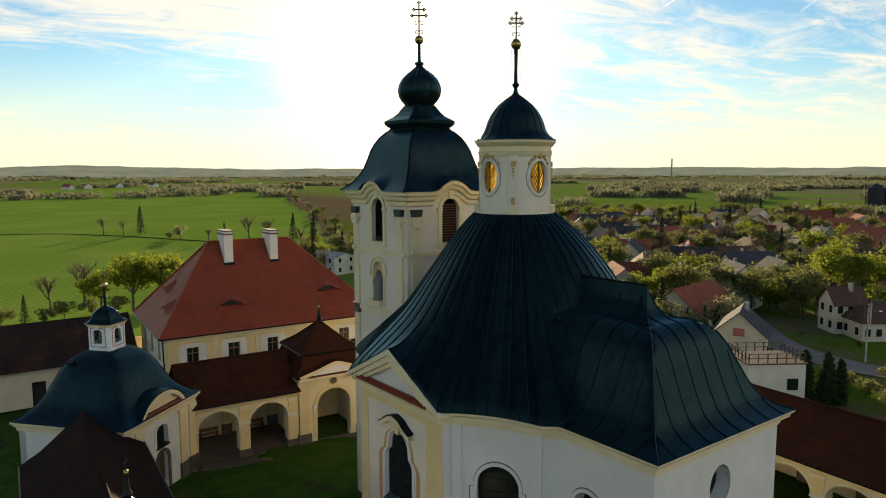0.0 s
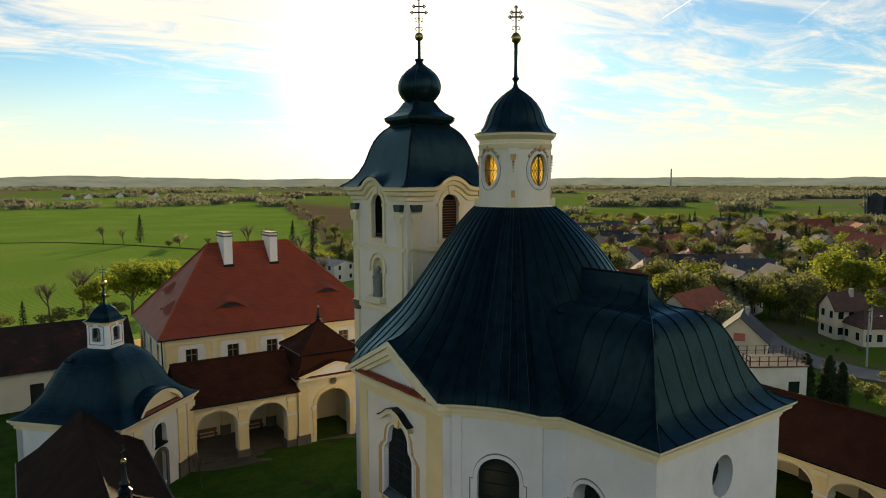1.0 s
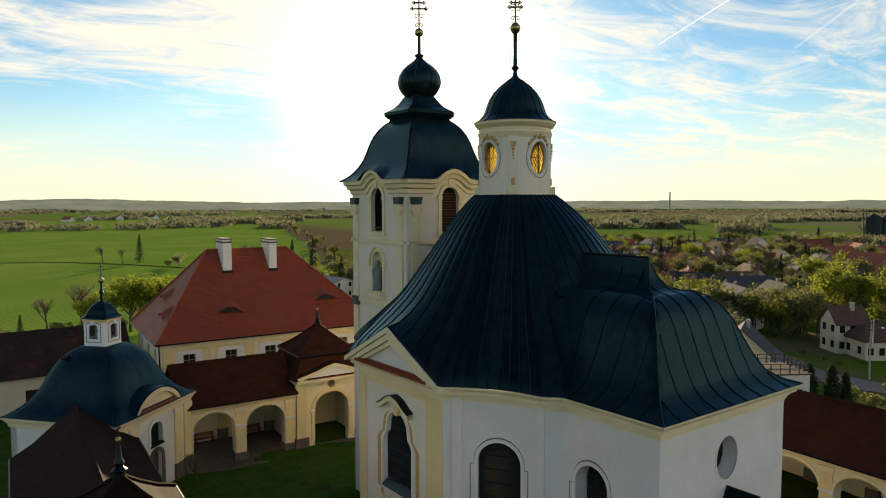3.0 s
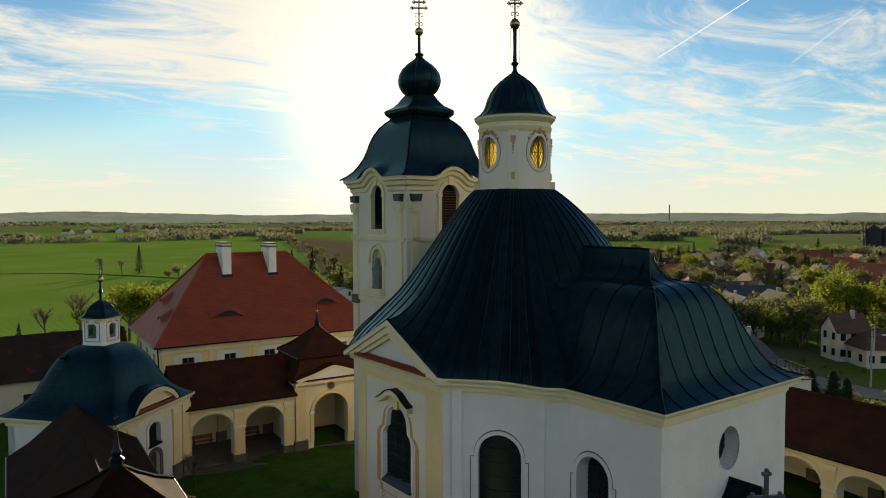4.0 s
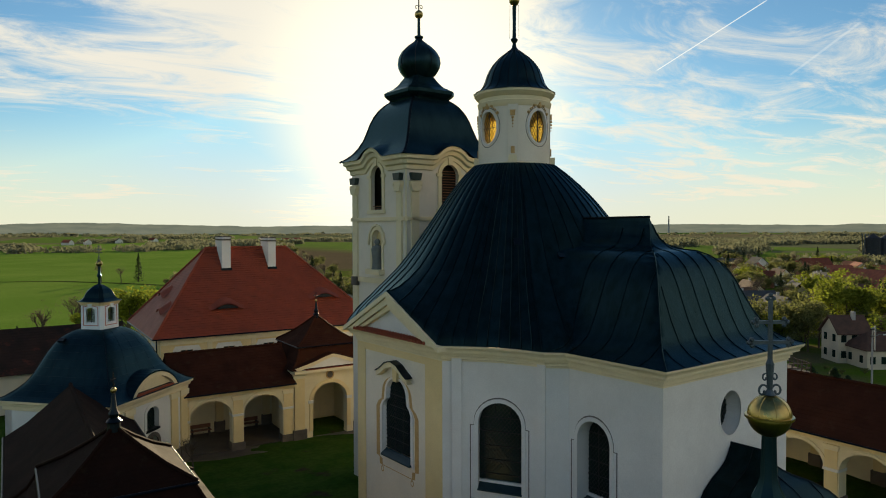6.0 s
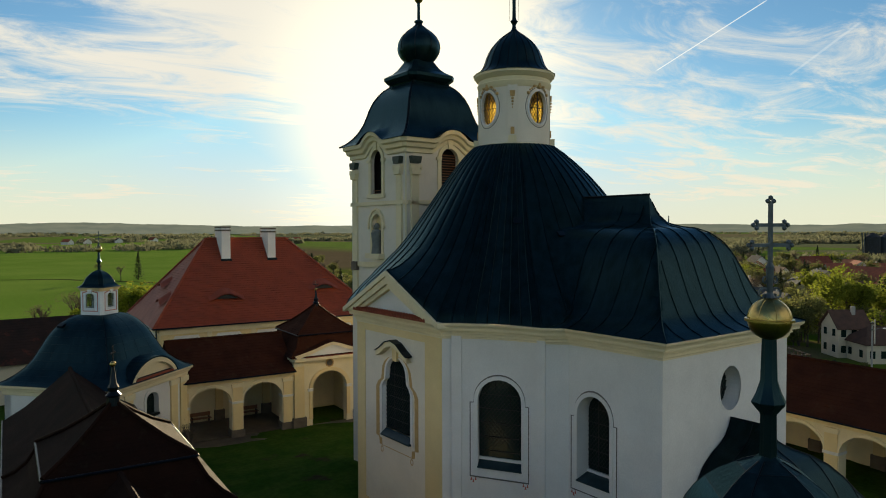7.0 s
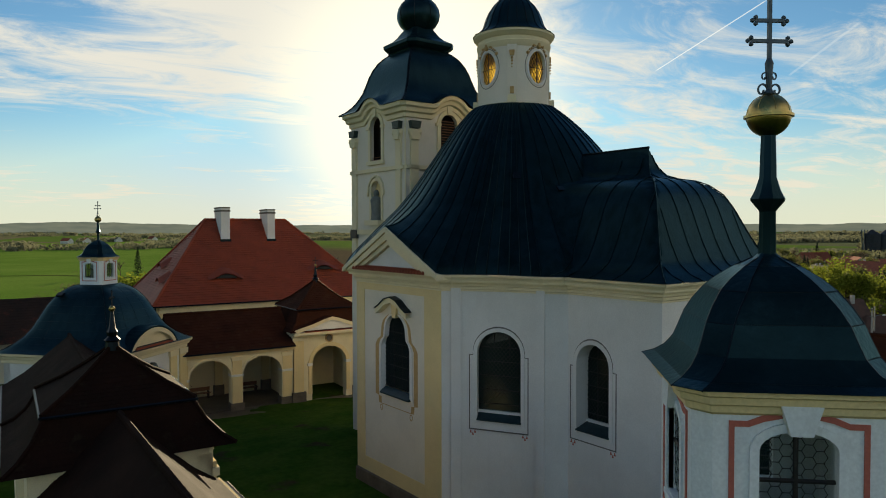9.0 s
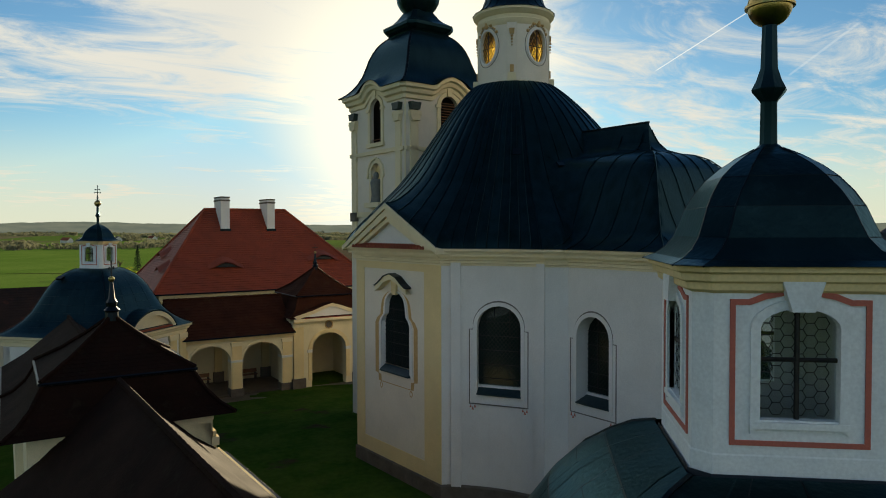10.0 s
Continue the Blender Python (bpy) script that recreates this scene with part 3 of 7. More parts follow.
def dense(pts, step, fine):
    out = []
    k = len(pts)
    for i in range(k):
        a, b = Vector(pts[i]), Vector(pts[(i + 1) % k])
        m = max(1, round((b - a).length / step))
        out += [tuple(a.lerp(b, j / m)) for j in range(m)]
    return out


# the dome's rings: radius, height, and how far the ring has gone over from a circle to the eaves' outline
DOME = [(2.05, 19.02, 0), (2.40, 18.74, 0), (2.80, 18.36, 0), (3.22, 17.92, 0), (3.64, 17.44, 0), (4.04, 16.94, 0), (4.42, 16.42, 0.0), (4.78, 15.86, 0.01), (5.10, 15.26, 0.035), (5.42, 14.56, 0.08), (5.74, 13.82, 0.16), (6.08, 13.10, 0.29), (6.46, 12.42, 0.47), (6.90, 11.80, 0.69), (7.38, 11.34, 0.88), (7.8, 10.99, 1.0)]
# the chancel roof's bell curve: share of the way from ridge to eaves, and height
OGEE = [(0, 16.25), (0.03, 15.8), (0.06, 15.42), (0.12, 15.06), (0.21, 14.90), (0.30, 14.84), (0.39, 14.64), (0.48, 14.25), (0.545, 13.70), (0.605, 13.03), (0.67, 12.32), (0.76, 11.56), (0.87, 11.2), (1, 10.99)]


def gable_height(p):
    """How far the eaves rise under the side gables."""
    return max(0, 1.97 * (1 - abs(p[1]) / 3.8)) if abs(abs(p[0]) - 7.8) < 0.02 else 0.0


def reach(th, pts):
    """How far the outline lies from the middle on bearing th, and the point there."""
    d = Vector((math.cos(th), math.sin(th)))
    best = None
    for a, b in zip(pts, pts[1:] + pts[:1]):
        ex, ey = b[0] - a[0], b[1] - a[1]
        det = d.x * ey - d.y * ex
        if abs(det) < 1e-9:
            continue
        t = (a[0] * ey - a[1] * ex) / det
        k = (a[0] * d.y - a[1] * d.x) / det
        if t > 0 and -1e-6 <= k <= 1 + 1e-6:
            best = t if best is None else max(best, t)
    return best, d * best


def arm_reach(th, z):
    """How far the chancel roof lies from the middle on bearing th at height z."""
    dx, dy = abs(math.cos(th)), -math.sin(th)
    if dy < 0.2 or z > OGEE[0][1]:
        return 0.0
    u = lerp([(-b, a) for a, b in OGEE], -z)
    side, end = (4.78 * u + 0.02) / max(dx, 1e-6), (8.35 + 4.28 * u) / dy
    return min(side, end)


def roof_point(th, z, swell=0.0):
    """The church roof on bearing th: the dome and the chancel roof run into one another in a soft valley."""
    r, p = reach(th, CORE)
    k = [(-b, a) for a, b, c in DOME]
    rc, w = lerp(k, -z), lerp([(-b, c) for a, b, c in DOME], -z)
    rr = rc + (r - rc) * w + swell
    if 13 < z < 19:  # the crown leans a little towards the chancel's far side
        rr += 0.30 * math.sin(math.pi * (z - 13) / 6) * math.cos(th + radians(38))
    arm = arm_reach(th, z)
    soft = 1.5 * min(1, max(0.01, (z - 10.99) / 2.2))
    h = max(0.0, soft - abs(rr - arm)) / soft
    rr = max(rr, arm) + h * h * soft / 4 * (1 if arm else 0)
    return Vector((math.cos(th) * rr, math.sin(th) * rr, z + gable_height(p) * w ** 1.3))


CORE = church_outline(False)
LEVELS = sorted({round(10.99 + 8.03 * (i / 46) ** 1.0, 3) for i in range(47)} | {16.27, 16.25, 16.1, 15.95, 15.7, 15.3, 15.0, 14.96, 14.92, 14.86, 14.82, 11.05, 11.1, 11.26}, reverse=True)


def build_roof(ch):
    # bearings of the seams, about one sheet's width apart at the eaves
    line = dense(CORE, 0.96, 0)
    marks = sorted(math.atan2(y, x) for x, y in line)
    lo, hi = radians(-90 - 36), radians(-90 + 36)
    marks = [m for m in marks if not lo - 0.03 < m < hi + 0.03] + [lo, hi]
    marks.sort()
    for a, b in zip(marks, marks[1:] + [marks[0] + 2 * math.pi]):
        if abs(a - lo) < 1e-6:  # the chancel roof fills this sector
            continue
        n = 6
        bm = B()
        rows_ = [[roof_point(a + (b - a) * i / n, z, 0.05 * math.sin(math.pi * i / n) * (z - 10.9) / 8) for i in range(n + 1)] for z in LEVELS]
        loft(bm, rows_, closed=False)
        part("roof_panel", bm, DOMESHEET, ch, smooth=60)
    bm = B()
    steps = [lo + (hi - lo) * i / 180 for i in range(181)]
    steps = sorted(steps + [radians(-90 + d * 0.05) for d in range(-12, 13)])
    loft(bm, [[roof_point(t, z) for t in steps] for z in LEVELS], closed=False)
    part("chancel_roof", bm, DOMESHEET, ch, "curved dark metal hipped roof", smooth=40)
    for t in marks:
        bm = B()
        tube(bm, [roof_point(t, z) + Vector((math.cos(t) * 0.015, math.sin(t) * 0.015, 0.01)) for z in LEVELS], 0.024, 4)
        part("roof_seam", bm, DOMESHEET, ch)
    for i in range(1, 10):  # above the chancel roof the dome's seams go on
        t = lo + (hi - lo) * i / 10
        run = [z for z in LEVELS if roof_point(t, z).xy.length > arm_reach(t, z) + 0.9]
        if len(run) > 3:
            part("roof_seam", tube(B(), [roof_point(t, z) + Vector((math.cos(t) * 0.015, math.sin(t) * 0.015, 0.01)) for z in run], 0.024, 4), DOMESHEET, ch)
    # seams of the chancel roof run square to the eaves and stop at the hips
    out = lambda p: roof_point(math.atan2(p.y, p.x), p.z) + Vector((0, 0, 0.014)) if p.z < 16.25 else p
    runs = []
    for x in (-3.75, -2.65, -1.55, -0.5, 0.5, 1.55, 2.65, 3.75):
        us = [abs(x) / 4.78 + (1 - abs(x) / 4.78) * i / 24 for i in range(25)]
        runs.append([Vector((x * (0.82 + 0.18 * u), -8.35 - 4.28 * u, lerp(OGEE, u))) for u in us])
    for s in (-1, 1):
        for y in (-7.1, -8.2, -9.3, -10.4, -11.5):
            u0 = max(0.03, (-y - 8.35) / 4.28)
            us = [u0 + (1 - u0) * i / 24 for i in range(25)]
            runs.append([Vector((s * (4.78 * u + 0.02), y, lerp(OGEE, u))) for u in us])
    for s in (-1, 1):
        runs.append([Vector((s * 4.78 * u, -8.35 - 4.28 * u, lerp(OGEE, u))) for u in [0.02 + 0.98 * i / 40 for i in range(41)]])
    for run in runs:
        bm = B()
        tube(bm, [out(p) for p in run], 0.024, 4)
        part("roof_seam", bm, DOMESHEET, ch)
    bm = B()
    tube(bm, [(0, -4.6, 16.27), (0, -8.38, 16.27)], 0.05, 6)
    part("ridge_roll", bm, SEAM, ch)
    # small hatches in the dome
    for t, z in ((-112, 14.6), (-131, 15.2)):
        p = roof_point(radians(t), z)
        q = roof_point(radians(t), z - 0.4)
        tilt = math.atan2((q - p).xy.length, p.z - q.z)
        bm = B()
        box(bm, -0.17, -0.17, -0.04, 0.17, 0.17, 0.05, Matrix.Translation(p) @ Matrix.Rotation(radians(t), 4, "Z") @ Matrix.Rotation(math.pi / 2 - tilt, 4, "Y"))
        part("roof_hatch", bm, SEAM, ch)


def build_church():
    ch = empty("church", CHURCH, label="white and ochre baroque church with a dark metal dome", category="church")
    full = church_outline()
    build_roof(ch)
    # cornice all round
    prof = [(0.0, 10.97), (0.0, 10.91), (-0.03, 10.86), (-0.10, 10.80), (-0.14, 10.73), (-0.14, 10.66), (-0.36, 10.655), (-0.36, 10.60), (-0.34, 10.56), (-0.34, 10.50), (-0.41, 10.47), (-0.41, 10.37), (-0.46, 10.34), (-0.46, 10.28), (-0.52, 10.26)]
    bm = B()
    loft(bm, [ring(offset(full, d), z) for d, z in prof])
    part("cornice", bm, CREAM, ch, "cream moulded cornice")
    wl = offset(full, -0.5)
    west = wl[: 2 * len(half_outline()) - 1]
    nh = len(half_outline())
    return ch, wl, west, nh


CH, WL, WEST, NH = build_church()


def wall_map(a, b):
    """Maps (u, depth, z) for a wall that runs from a to b, the inside to the left of that way."""
    a, b = Vector(a), Vector(b)
    d = (b - a).normalized()
    return (lambda u, dep, z: Vector((a.x + d.x * u - d.y * dep, a.y + d.y * u + d.x * dep, z))), (b - a).length


def path_map(pts):
    """The same along a bent wall."""
    pts = [Vector(p) for p in pts]
    acc = [0.0]
    for a, b in zip(pts, pts[1:]):
        acc.append(acc[-1] + (b - a).length)

    def m(u, dep, z):
        i = 0
        while i < len(pts) - 2 and u > acc[i + 1]:
            i += 1
        t = (u - acc[i]) / (acc[i + 1] - acc[i])
        p = pts[i].lerp(pts[i + 1], t)
        lo, hi = pts[max(0, i - 0)], pts[min(len(pts) - 1, i + 1)]
        d = (hi - lo).normalized()
        return Vector((p.x - d.y * dep, p.y + d.x * dep, z))

    return m, acc[-1]


def lattice(bm, line, m, depth, pitch, r=0.012, skew=1.2):
    """Lozenge glazing bars clipped to an outline in (u, z)."""
    us, zs = [p[0] for p in line], [p[1] for p in line]
    u0, u1, z0, z1 = min(us), max(us), min(zs), max(zs)

    def inside(u, z):
        hit = False
        for (a, za), (b, zb) in zip(line, line[1:] + line[:1]):
            if (za > z) != (zb > z) and u < a + (b - a) * (z - za) / (zb - za):
                hit = not hit
        return hit

    for sgn in (1, -1):
        c = u0 - (z1 - z0) / skew
        while c < u1 + (z1 - z0) / skew:
            run = None
            steps = 60
            for i in range(steps + 1):
                z = z0 + (z1 - z0) * i / steps
                u = c + sgn * (z - z0) / skew
                ok = inside(u, z)
                if ok and run is None:
                    run = (u, z)
                if run and (not ok or i == steps):
                    if z - run[1] > 0.05:
                        tube(bm, [m(run[0], depth, run[1]), m(u, depth, z)], r, 3)
                    run = None
            c += pitch


def arched_window(ch, m, uc, w, z0, zs, rise, label, depth=0.42, pitch=0.16, frame_colour=WHITE, line_colour=GREYLINE, tails=True):
    """Glass with leading, a dark sheet sill, a moulded surround and a thin painted line with small tassels."""
    win = empty("window", label=label)
    win.parent = ch
    line = arch(uc - w / 2, uc + w / 2, z0 + 0.30, zs, rise)
    bm = B()
    bm.faces.new([bm.verts.new(m(u, depth, z)) for u, z in line])
    part("pane", bm, GLASS, win)
    bm = B()
    lattice(bm, line, m, depth - 0.03, pitch)
    for u in (uc - w / 6, uc + w / 6):
        tube(bm, [m(u, depth - 0.04, z0), m(u, depth - 0.04, zs + rise * 0.9)], 0.018, 4)
    for k in range(1, 6):
        z = z0 + (zs + rise * 0.6 - z0) * k / 5.6
        tube(bm, [m(uc - w / 2, depth - 0.04, z), m(uc + w / 2, depth - 0.04, z)], 0.018, 4)
    part("leading", bm, DARKIRON, win, kind="stuff")
    bm = B()
    loft(bm, [[m(u, -0.07, z0 - 0.05), m(u, depth, z0 - 0.05), m(u, depth, z0 + 0.22), m(u, -0.07, z0)] for u in (uc - w / 2 - 0.02, uc + w / 2 + 0.02)], True, (True, True))
    part("sill", bm, SHEET, win, "sloping grey-blue sheet metal sill")
    bm = B()
    prism(bm, [(uc - w / 2, z0 + 0.2), (uc + w / 2, z0 + 0.2), (uc + w / 2, z0 + 0.31), (uc - w / 2, z0 + 0.31)], (depth - 0.10, depth + 0.03), m)
    part("bottom_rail", bm, WHITE, win)
    bm = B()
    inner = arch(uc - w / 2, uc + w / 2, z0 - 0.12, zs, rise)
    outer = arch(uc - w / 2 - 0.16, uc + w / 2 + 0.16, z0 - 0.2, zs, rise + 0.16)
    band(bm, inner, outer, (-0.035, 0.05), m, False)
    part("surround", bm, frame_colour, win)
    bm = B()
    e = 0.34
    shape = [(uc - w / 2 - e, z0 - 0.45), (uc - w / 2 - e, zs - 0.1), (uc - w / 2 - e + 0.16, zs - 0.1)]
    n = 14
    for i in range(1, n):
        a = math.pi * (1 - i / n)
        shape.append((uc + (w / 2 + e - 0.16) * math.cos(a), zs + (rise + e - 0.12) * math.sin(a)))
    shape += [(uc + w / 2 + e - 0.16, zs - 0.1), (uc + w / 2 + e, zs - 0.1), (uc + w / 2 + e, z0 - 0.45)]
    c = (uc, (z0 + zs) / 2)
    inn = [(c[0] + (u - c[0]) * (1 - 0.045 / (w / 2 + e)), c[1] + (z - c[1]) * (1 - 0.05 / 2)) for u, z in shape]
    band(bm, inn, shape, (-0.008, 0.02), m, True)
    part("painted_line", bm, line_colour, win)
    if tails:
        bm = B()
        for s in (-1, 1):
            for k in (-0.09, 0.0, 0.09):
                u, z = uc + s * (w / 2 + e - 0.16) + k, z0 - 0.47 - (0.09 if k == 0 else 0)
                prism(bm, [(u - 0.045, z - 0.13), (u + 0.045, z - 0.13), (u + 0.01, z), (u - 0.01, z)], (-0.01, 0.02), m)
        part("painted_tassel", bm, REDTRIM if line_colour is GREYLINE else OCHRELINE, win, kind="stuff")
    return win


def keyhole_window(ch, m, uc):
    """The gable's shouldered window: splayed white reveal, dark sill, thin ochre line ending in rings."""
    win = empty("window", label="tall shouldered window under a curved hood")
    win.parent = ch
    line = keyhole(uc - 1.18, uc + 1.18, 5.3, 8.2)
    small = [(uc + (u - uc) * 0.94, 5.5 + (z - 5.3) * 0.94) for u, z in line]
    bm = B(); bm.faces.new([bm.verts.new(m(u, 0.17, z)) for u, z in small]); part("pane", bm, GLASS, win)
    bm = B(); lattice(bm, small, m, 0.15, 0.16)
    for u in (uc - 0.34, uc + 0.34):
        tube(bm, [m(u, 0.14, 5.5), m(u, 0.14, 8.5)], 0.016, 4)
    for k in range(1, 6):
        tube(bm, [m(uc - 0.78, 0.14, 5.5 + 0.52 * k), m(uc + 0.78, 0.14, 5.5 + 0.52 * k)], 0.016, 4)
    part("leading", bm, DARKIRON, win, kind="stuff")
    bm = B()
    k = len(line)
    a, b = [bm.verts.new(m(u, 0.0, z)) for u, z in line], [bm.verts.new(m(u, 0.165, z)) for u, z in small]
    for i in range(k - 1):
        bm.faces.new((a[i], a[i + 1], b[i + 1], b[i]))
    part("reveal", bm, WHITE, win)
    bm = B(); loft(bm, [[m(u, -0.14, 5.16), m(u, 0.16, 5.16), m(u, 0.16, 5.46), m(u, -0.14, 5.22)] for u in (uc - 1.19, uc + 1.19)], True, (True, True)); part("sill", bm, SHEET, win, "sloping grey-blue sheet metal sill")
    bm = B()
    frame_ = [(uc + (u - uc) * 1.16, 5.12 + (z - 5.3) * 1.05) for u, z in line]
    band(bm, line, frame_, (-0.05, 0.04), m, False)
    part("surround", bm, WHITE, win)
    bm = B()
    o1 = [(uc + (u - uc) * 1.25, 5.0 + (z - 5.3) * 1.11) for u, z in line]
    o1 = [(o1[0][0] + 0.25, 4.62), (o1[0][0] + 0.22, 4.95)] + o1 + [(o1[-1][0] - 0.22, 4.95), (o1[-1][0] - 0.25, 4.62)]
    o0 = [(uc + (u - uc) * 1.195, 6.8 + (z - 6.8) * 0.985) for u, z in o1]
    band(bm, o0, o1, (-0.008, 0.02), m, True)
    for s in (-1, 1):
        c = uc + s * (abs(o1[0][0] - uc) + 0.02)
        band(bm, oval(c, 4.45, 0.08, 0.10, 14), oval(c, 4.45, 0.12, 0.15, 14), (-0.008, 0.02), m)
    part("painted_line", bm, OCHRELINE, win)


def build_church_walls():
    ch = CH
    sides = []
    west = WEST
    n = len(west)
    # runs of wall on the side that faces -x, in order from far to near
    runs = [("concave_far", west[: NH - 1]), ("gable", [west[NH - 2], west[NH]]), ("return", [west[NH], west[NH + 1]]), ("concave", west[NH + 1: NH + 10]), ("shoulder", [west[NH + 9], west[NH + 10]]), ("arm", [west[-1], WL[n]]), ("end", [WL[n], WL[n + 1]])]
    plan = {}
    for name, pts in runs:
        m, length = path_map(pts) if len(pts) > 2 else wall_map(pts[0], pts[1])
        ops = []
        if name == "gable":
            ops = [(length / 2 - 1.18, length / 2 + 1.18, 5.3, 8.2, None)]
        elif name == "concave":
            ops = [(length / 2 - 0.95, length / 2 + 0.95, 4.96, 7.75, 0.87)]
        elif name == "arm":
            ops = [(0.45, 2.05, 5.05, 7.62, 0.82)]
        bm = B()
        wall(bm, 0, length, 0.0, 10.6, (0, 0.7), m, ops, step=0.45 if name.startswith("concave") else None)
        if name != "end":
            part("wall", bm, WARM if name == "gable" else WHITE, ch)
        else:
            bm.free()
        plan[name] = (m, length)
    # end wall with its oval window
    m, length = plan["end"]
    bm = B()
    c, zc = length / 2, 8.75
    hole = oval(c, zc, 0.72, 0.85, 32)
    rect = []
    for u, z in hole:
        a = math.atan2(z - zc, u - c)
        k = min((length / 2 - 0.002) / max(1e-6, abs(math.cos(a))), ((10.6 - zc) if math.sin(a) > 0 else zc) / max(1e-6, abs(math.sin(a))))
        rect.append((c + k * math.cos(a), zc + k * math.sin(a)))
    corners = [(0.002, 0.0), (length - 0.002, 0.0), (length - 0.002, 10.6), (0.002, 10.6)]
    band(bm, hole, rect, (-0.006, 0.7), m)
    for cu, cz in corners:
        near = sorted(rect, key=lambda p: (p[0] - cu) ** 2 + (p[1] - cz) ** 2)
        on_u = min((p for p in rect if abs(p[1] - cz) < 1e-4), key=lambda p: abs(p[0] - cu), default=None)
        on_z = min((p for p in rect if abs(p[0] - cu) < 1e-4), key=lambda p: abs(p[1] - cz), default=None)
        if on_u and on_z:
            prism(bm, [(cu, cz), on_u, on_z], (-0.006, 0.7), m)
    part("wall", bm, WHITE, ch)
    win = empty("round_window", label="oval window set deep in the white wall")
    win.parent = ch
    bm = B()
    bm.faces.new([bm.verts.new(m(u, 0.62, z)) for u, z in oval(c, zc, 0.73, 0.86, 32)])
    part("pane", bm, GLASS, win)
    bm = B()
    lattice(bm, oval(c, zc, 0.7, 0.83, 32), m, 0.58, 0.2, 0.015)
    part("leading", bm, DARKIRON, win, kind="stuff")
    bm = B()
    band(bm, oval(c, zc, 0.72, 0.85, 32), oval(c, zc, 0.80, 0.93, 32), (-0.02, 0.05), m)
    part("surround", bm, WHITE, win)
    # far side and the hidden walls, plain
    east = [(-x, y) for x, y in west]
    for a, b in zip(east, east[1:]):
        mm, ln = wall_map(b, a)
        part("wall", wall(B(), 0, ln, 0.0, 10.3, (0, 0.5), mm), WHITE, ch)
    mm, ln = wall_map(WL[n + 1], (WL[n + 1][0], east[-1][1]))
    part("wall", wall(B(), 0, ln, 0.0, 10.3, (0, 0.5), mm), WHITE, ch)
    # windows
    m, length = plan["concave"]
    arched_window(ch, m, length / 2, 1.9, 4.96, 7.75, 0.87, "tall arched window with dark leaded glass")
    m, length = plan["arm"]
    arched_window(ch, m, 1.25, 1.6, 5.05, 7.62, 0.82, "tall arched window set deep in the wall", depth=0.66)
    m, length = plan["gable"]
    keyhole_window(ch, m, length / 2)
    # curved hood over the gable window
    bm = B()
    up = [(length / 2 - 1.3, 9.15), (length / 2 - 0.95, 9.32), (length / 2 - 0.5, 9.62), (length / 2, 9.75), (length / 2 + 0.5, 9.62), (length / 2 + 0.95, 9.32), (length / 2 + 1.3, 9.15)]
    low = [(u, z - 0.24) for u, z in up]
    band(bm, low, up, (-0.32, 0.05), m, False)
    part("window_hood", bm, CREAM, ch)
    bm = B()
    band(bm, [(u, z + 0.005) for u, z in up], [(u, z + 0.05) for u, z in up], (-0.38, 0.02), m, False)
    part("hood_sheet", bm, SEAM, ch)
    bm = B()
    prism(bm, [(length / 2 - 0.14, 8.8), (length / 2 + 0.14, 8.8), (length / 2 + 0.22, 9.45), (length / 2 - 0.22, 9.45)], (-0.12, 0.05), m)
    part("keystone", bm, YELLOW, ch)
    # ochre borders of the gable wall
    bm = B()
    for a, b, z0, z1 in ((0.0, 0.75, 1.02, 10.4), (length - 1.2, length, 1.02, 10.4), (0.75, length - 1.2, 9.95, 10.4), (0.75, length - 1.2, 1.02, 1.75)):
        prism(bm, [(a, z0), (b, z0), (b, z1), (a, z1)], (-0.03, 0.05), m)
    part("pilaster", bm, YELLOW, ch, "pale ochre painted corner strip")
    # side gable: raking cornice, field, tile strip
    a, b = Vector((-7.8, 3.8)), Vector((-7.8, -3.8))
    g, gl_ = wall_map(a, b)
    bm = B()
    prism(bm, [(0.2, 10.9), (gl_ - 0.2, 10.9), (gl_ / 2, 12.74)], (0.30, 0.5), g)
    part("gable_field", bm, WHITE, ch)
    bm = B()
    for s in (1, -1):
        q = lambda u: gl_ / 2 + s * u
        prism(bm, [(q(0), 12.96), (q(gl_ / 2 + 0.15), 10.97), (q(gl_ / 2 + 0.15), 10.76), (q(0), 12.72)], (-0.10, 0.5), g)
        prism(bm, [(q(0), 12.70), (q(gl_ / 2 - 0.25), 10.92), (q(gl_ / 2 - 0.72), 10.92), (q(0), 12.38)], (-0.02, 0.5), g)
        prism(bm, [(q(0), 12.36), (q(gl_ / 2 - 0.76), 10.92), (q(gl_ / 2 - 1.15), 10.92), (q(0), 12.14)], (0.10, 0.5), g)
    part("raking_cornice", bm, CREAM, ch)
    bm = B()
    count = 27
    for i in range(count):
        u = 0.75 + (gl_ - 1.5) * (i + 0.5) / count
        w = (gl_ - 1.5) / count * 0.36
        prof = [(u - w, 0.0), (u - w * 0.7, 0.10), (u, 0.15), (u + w * 0.7, 0.10), (u + w, 0.0)]
        f = [bm.verts.new(g(uu, -0.06, 10.93 + h)) for uu, h in prof]
        k = [bm.verts.new(g(uu, 0.20, 11.03 + h)) for uu, h in prof]
        for j in range(4):
            bm.faces.new((f[j], f[j + 1], k[j + 1], k[j]))
        bm.faces.new(f)
        bm.faces.new(k[::-1])
    part("tile_strip", bm, REDTILE, ch, "row of small red tiles on the ledge", kind="stuff")
    # plinth
    bm = B()
    loft(bm, [ring(offset(WL, 0.10), -0.8), ring(offset(WL, 0.10), 1.0), ring(offset(WL, 0.02), 1.07)])
    part("plinth", bm, STONE, ch, "dark weathered stone plinth")
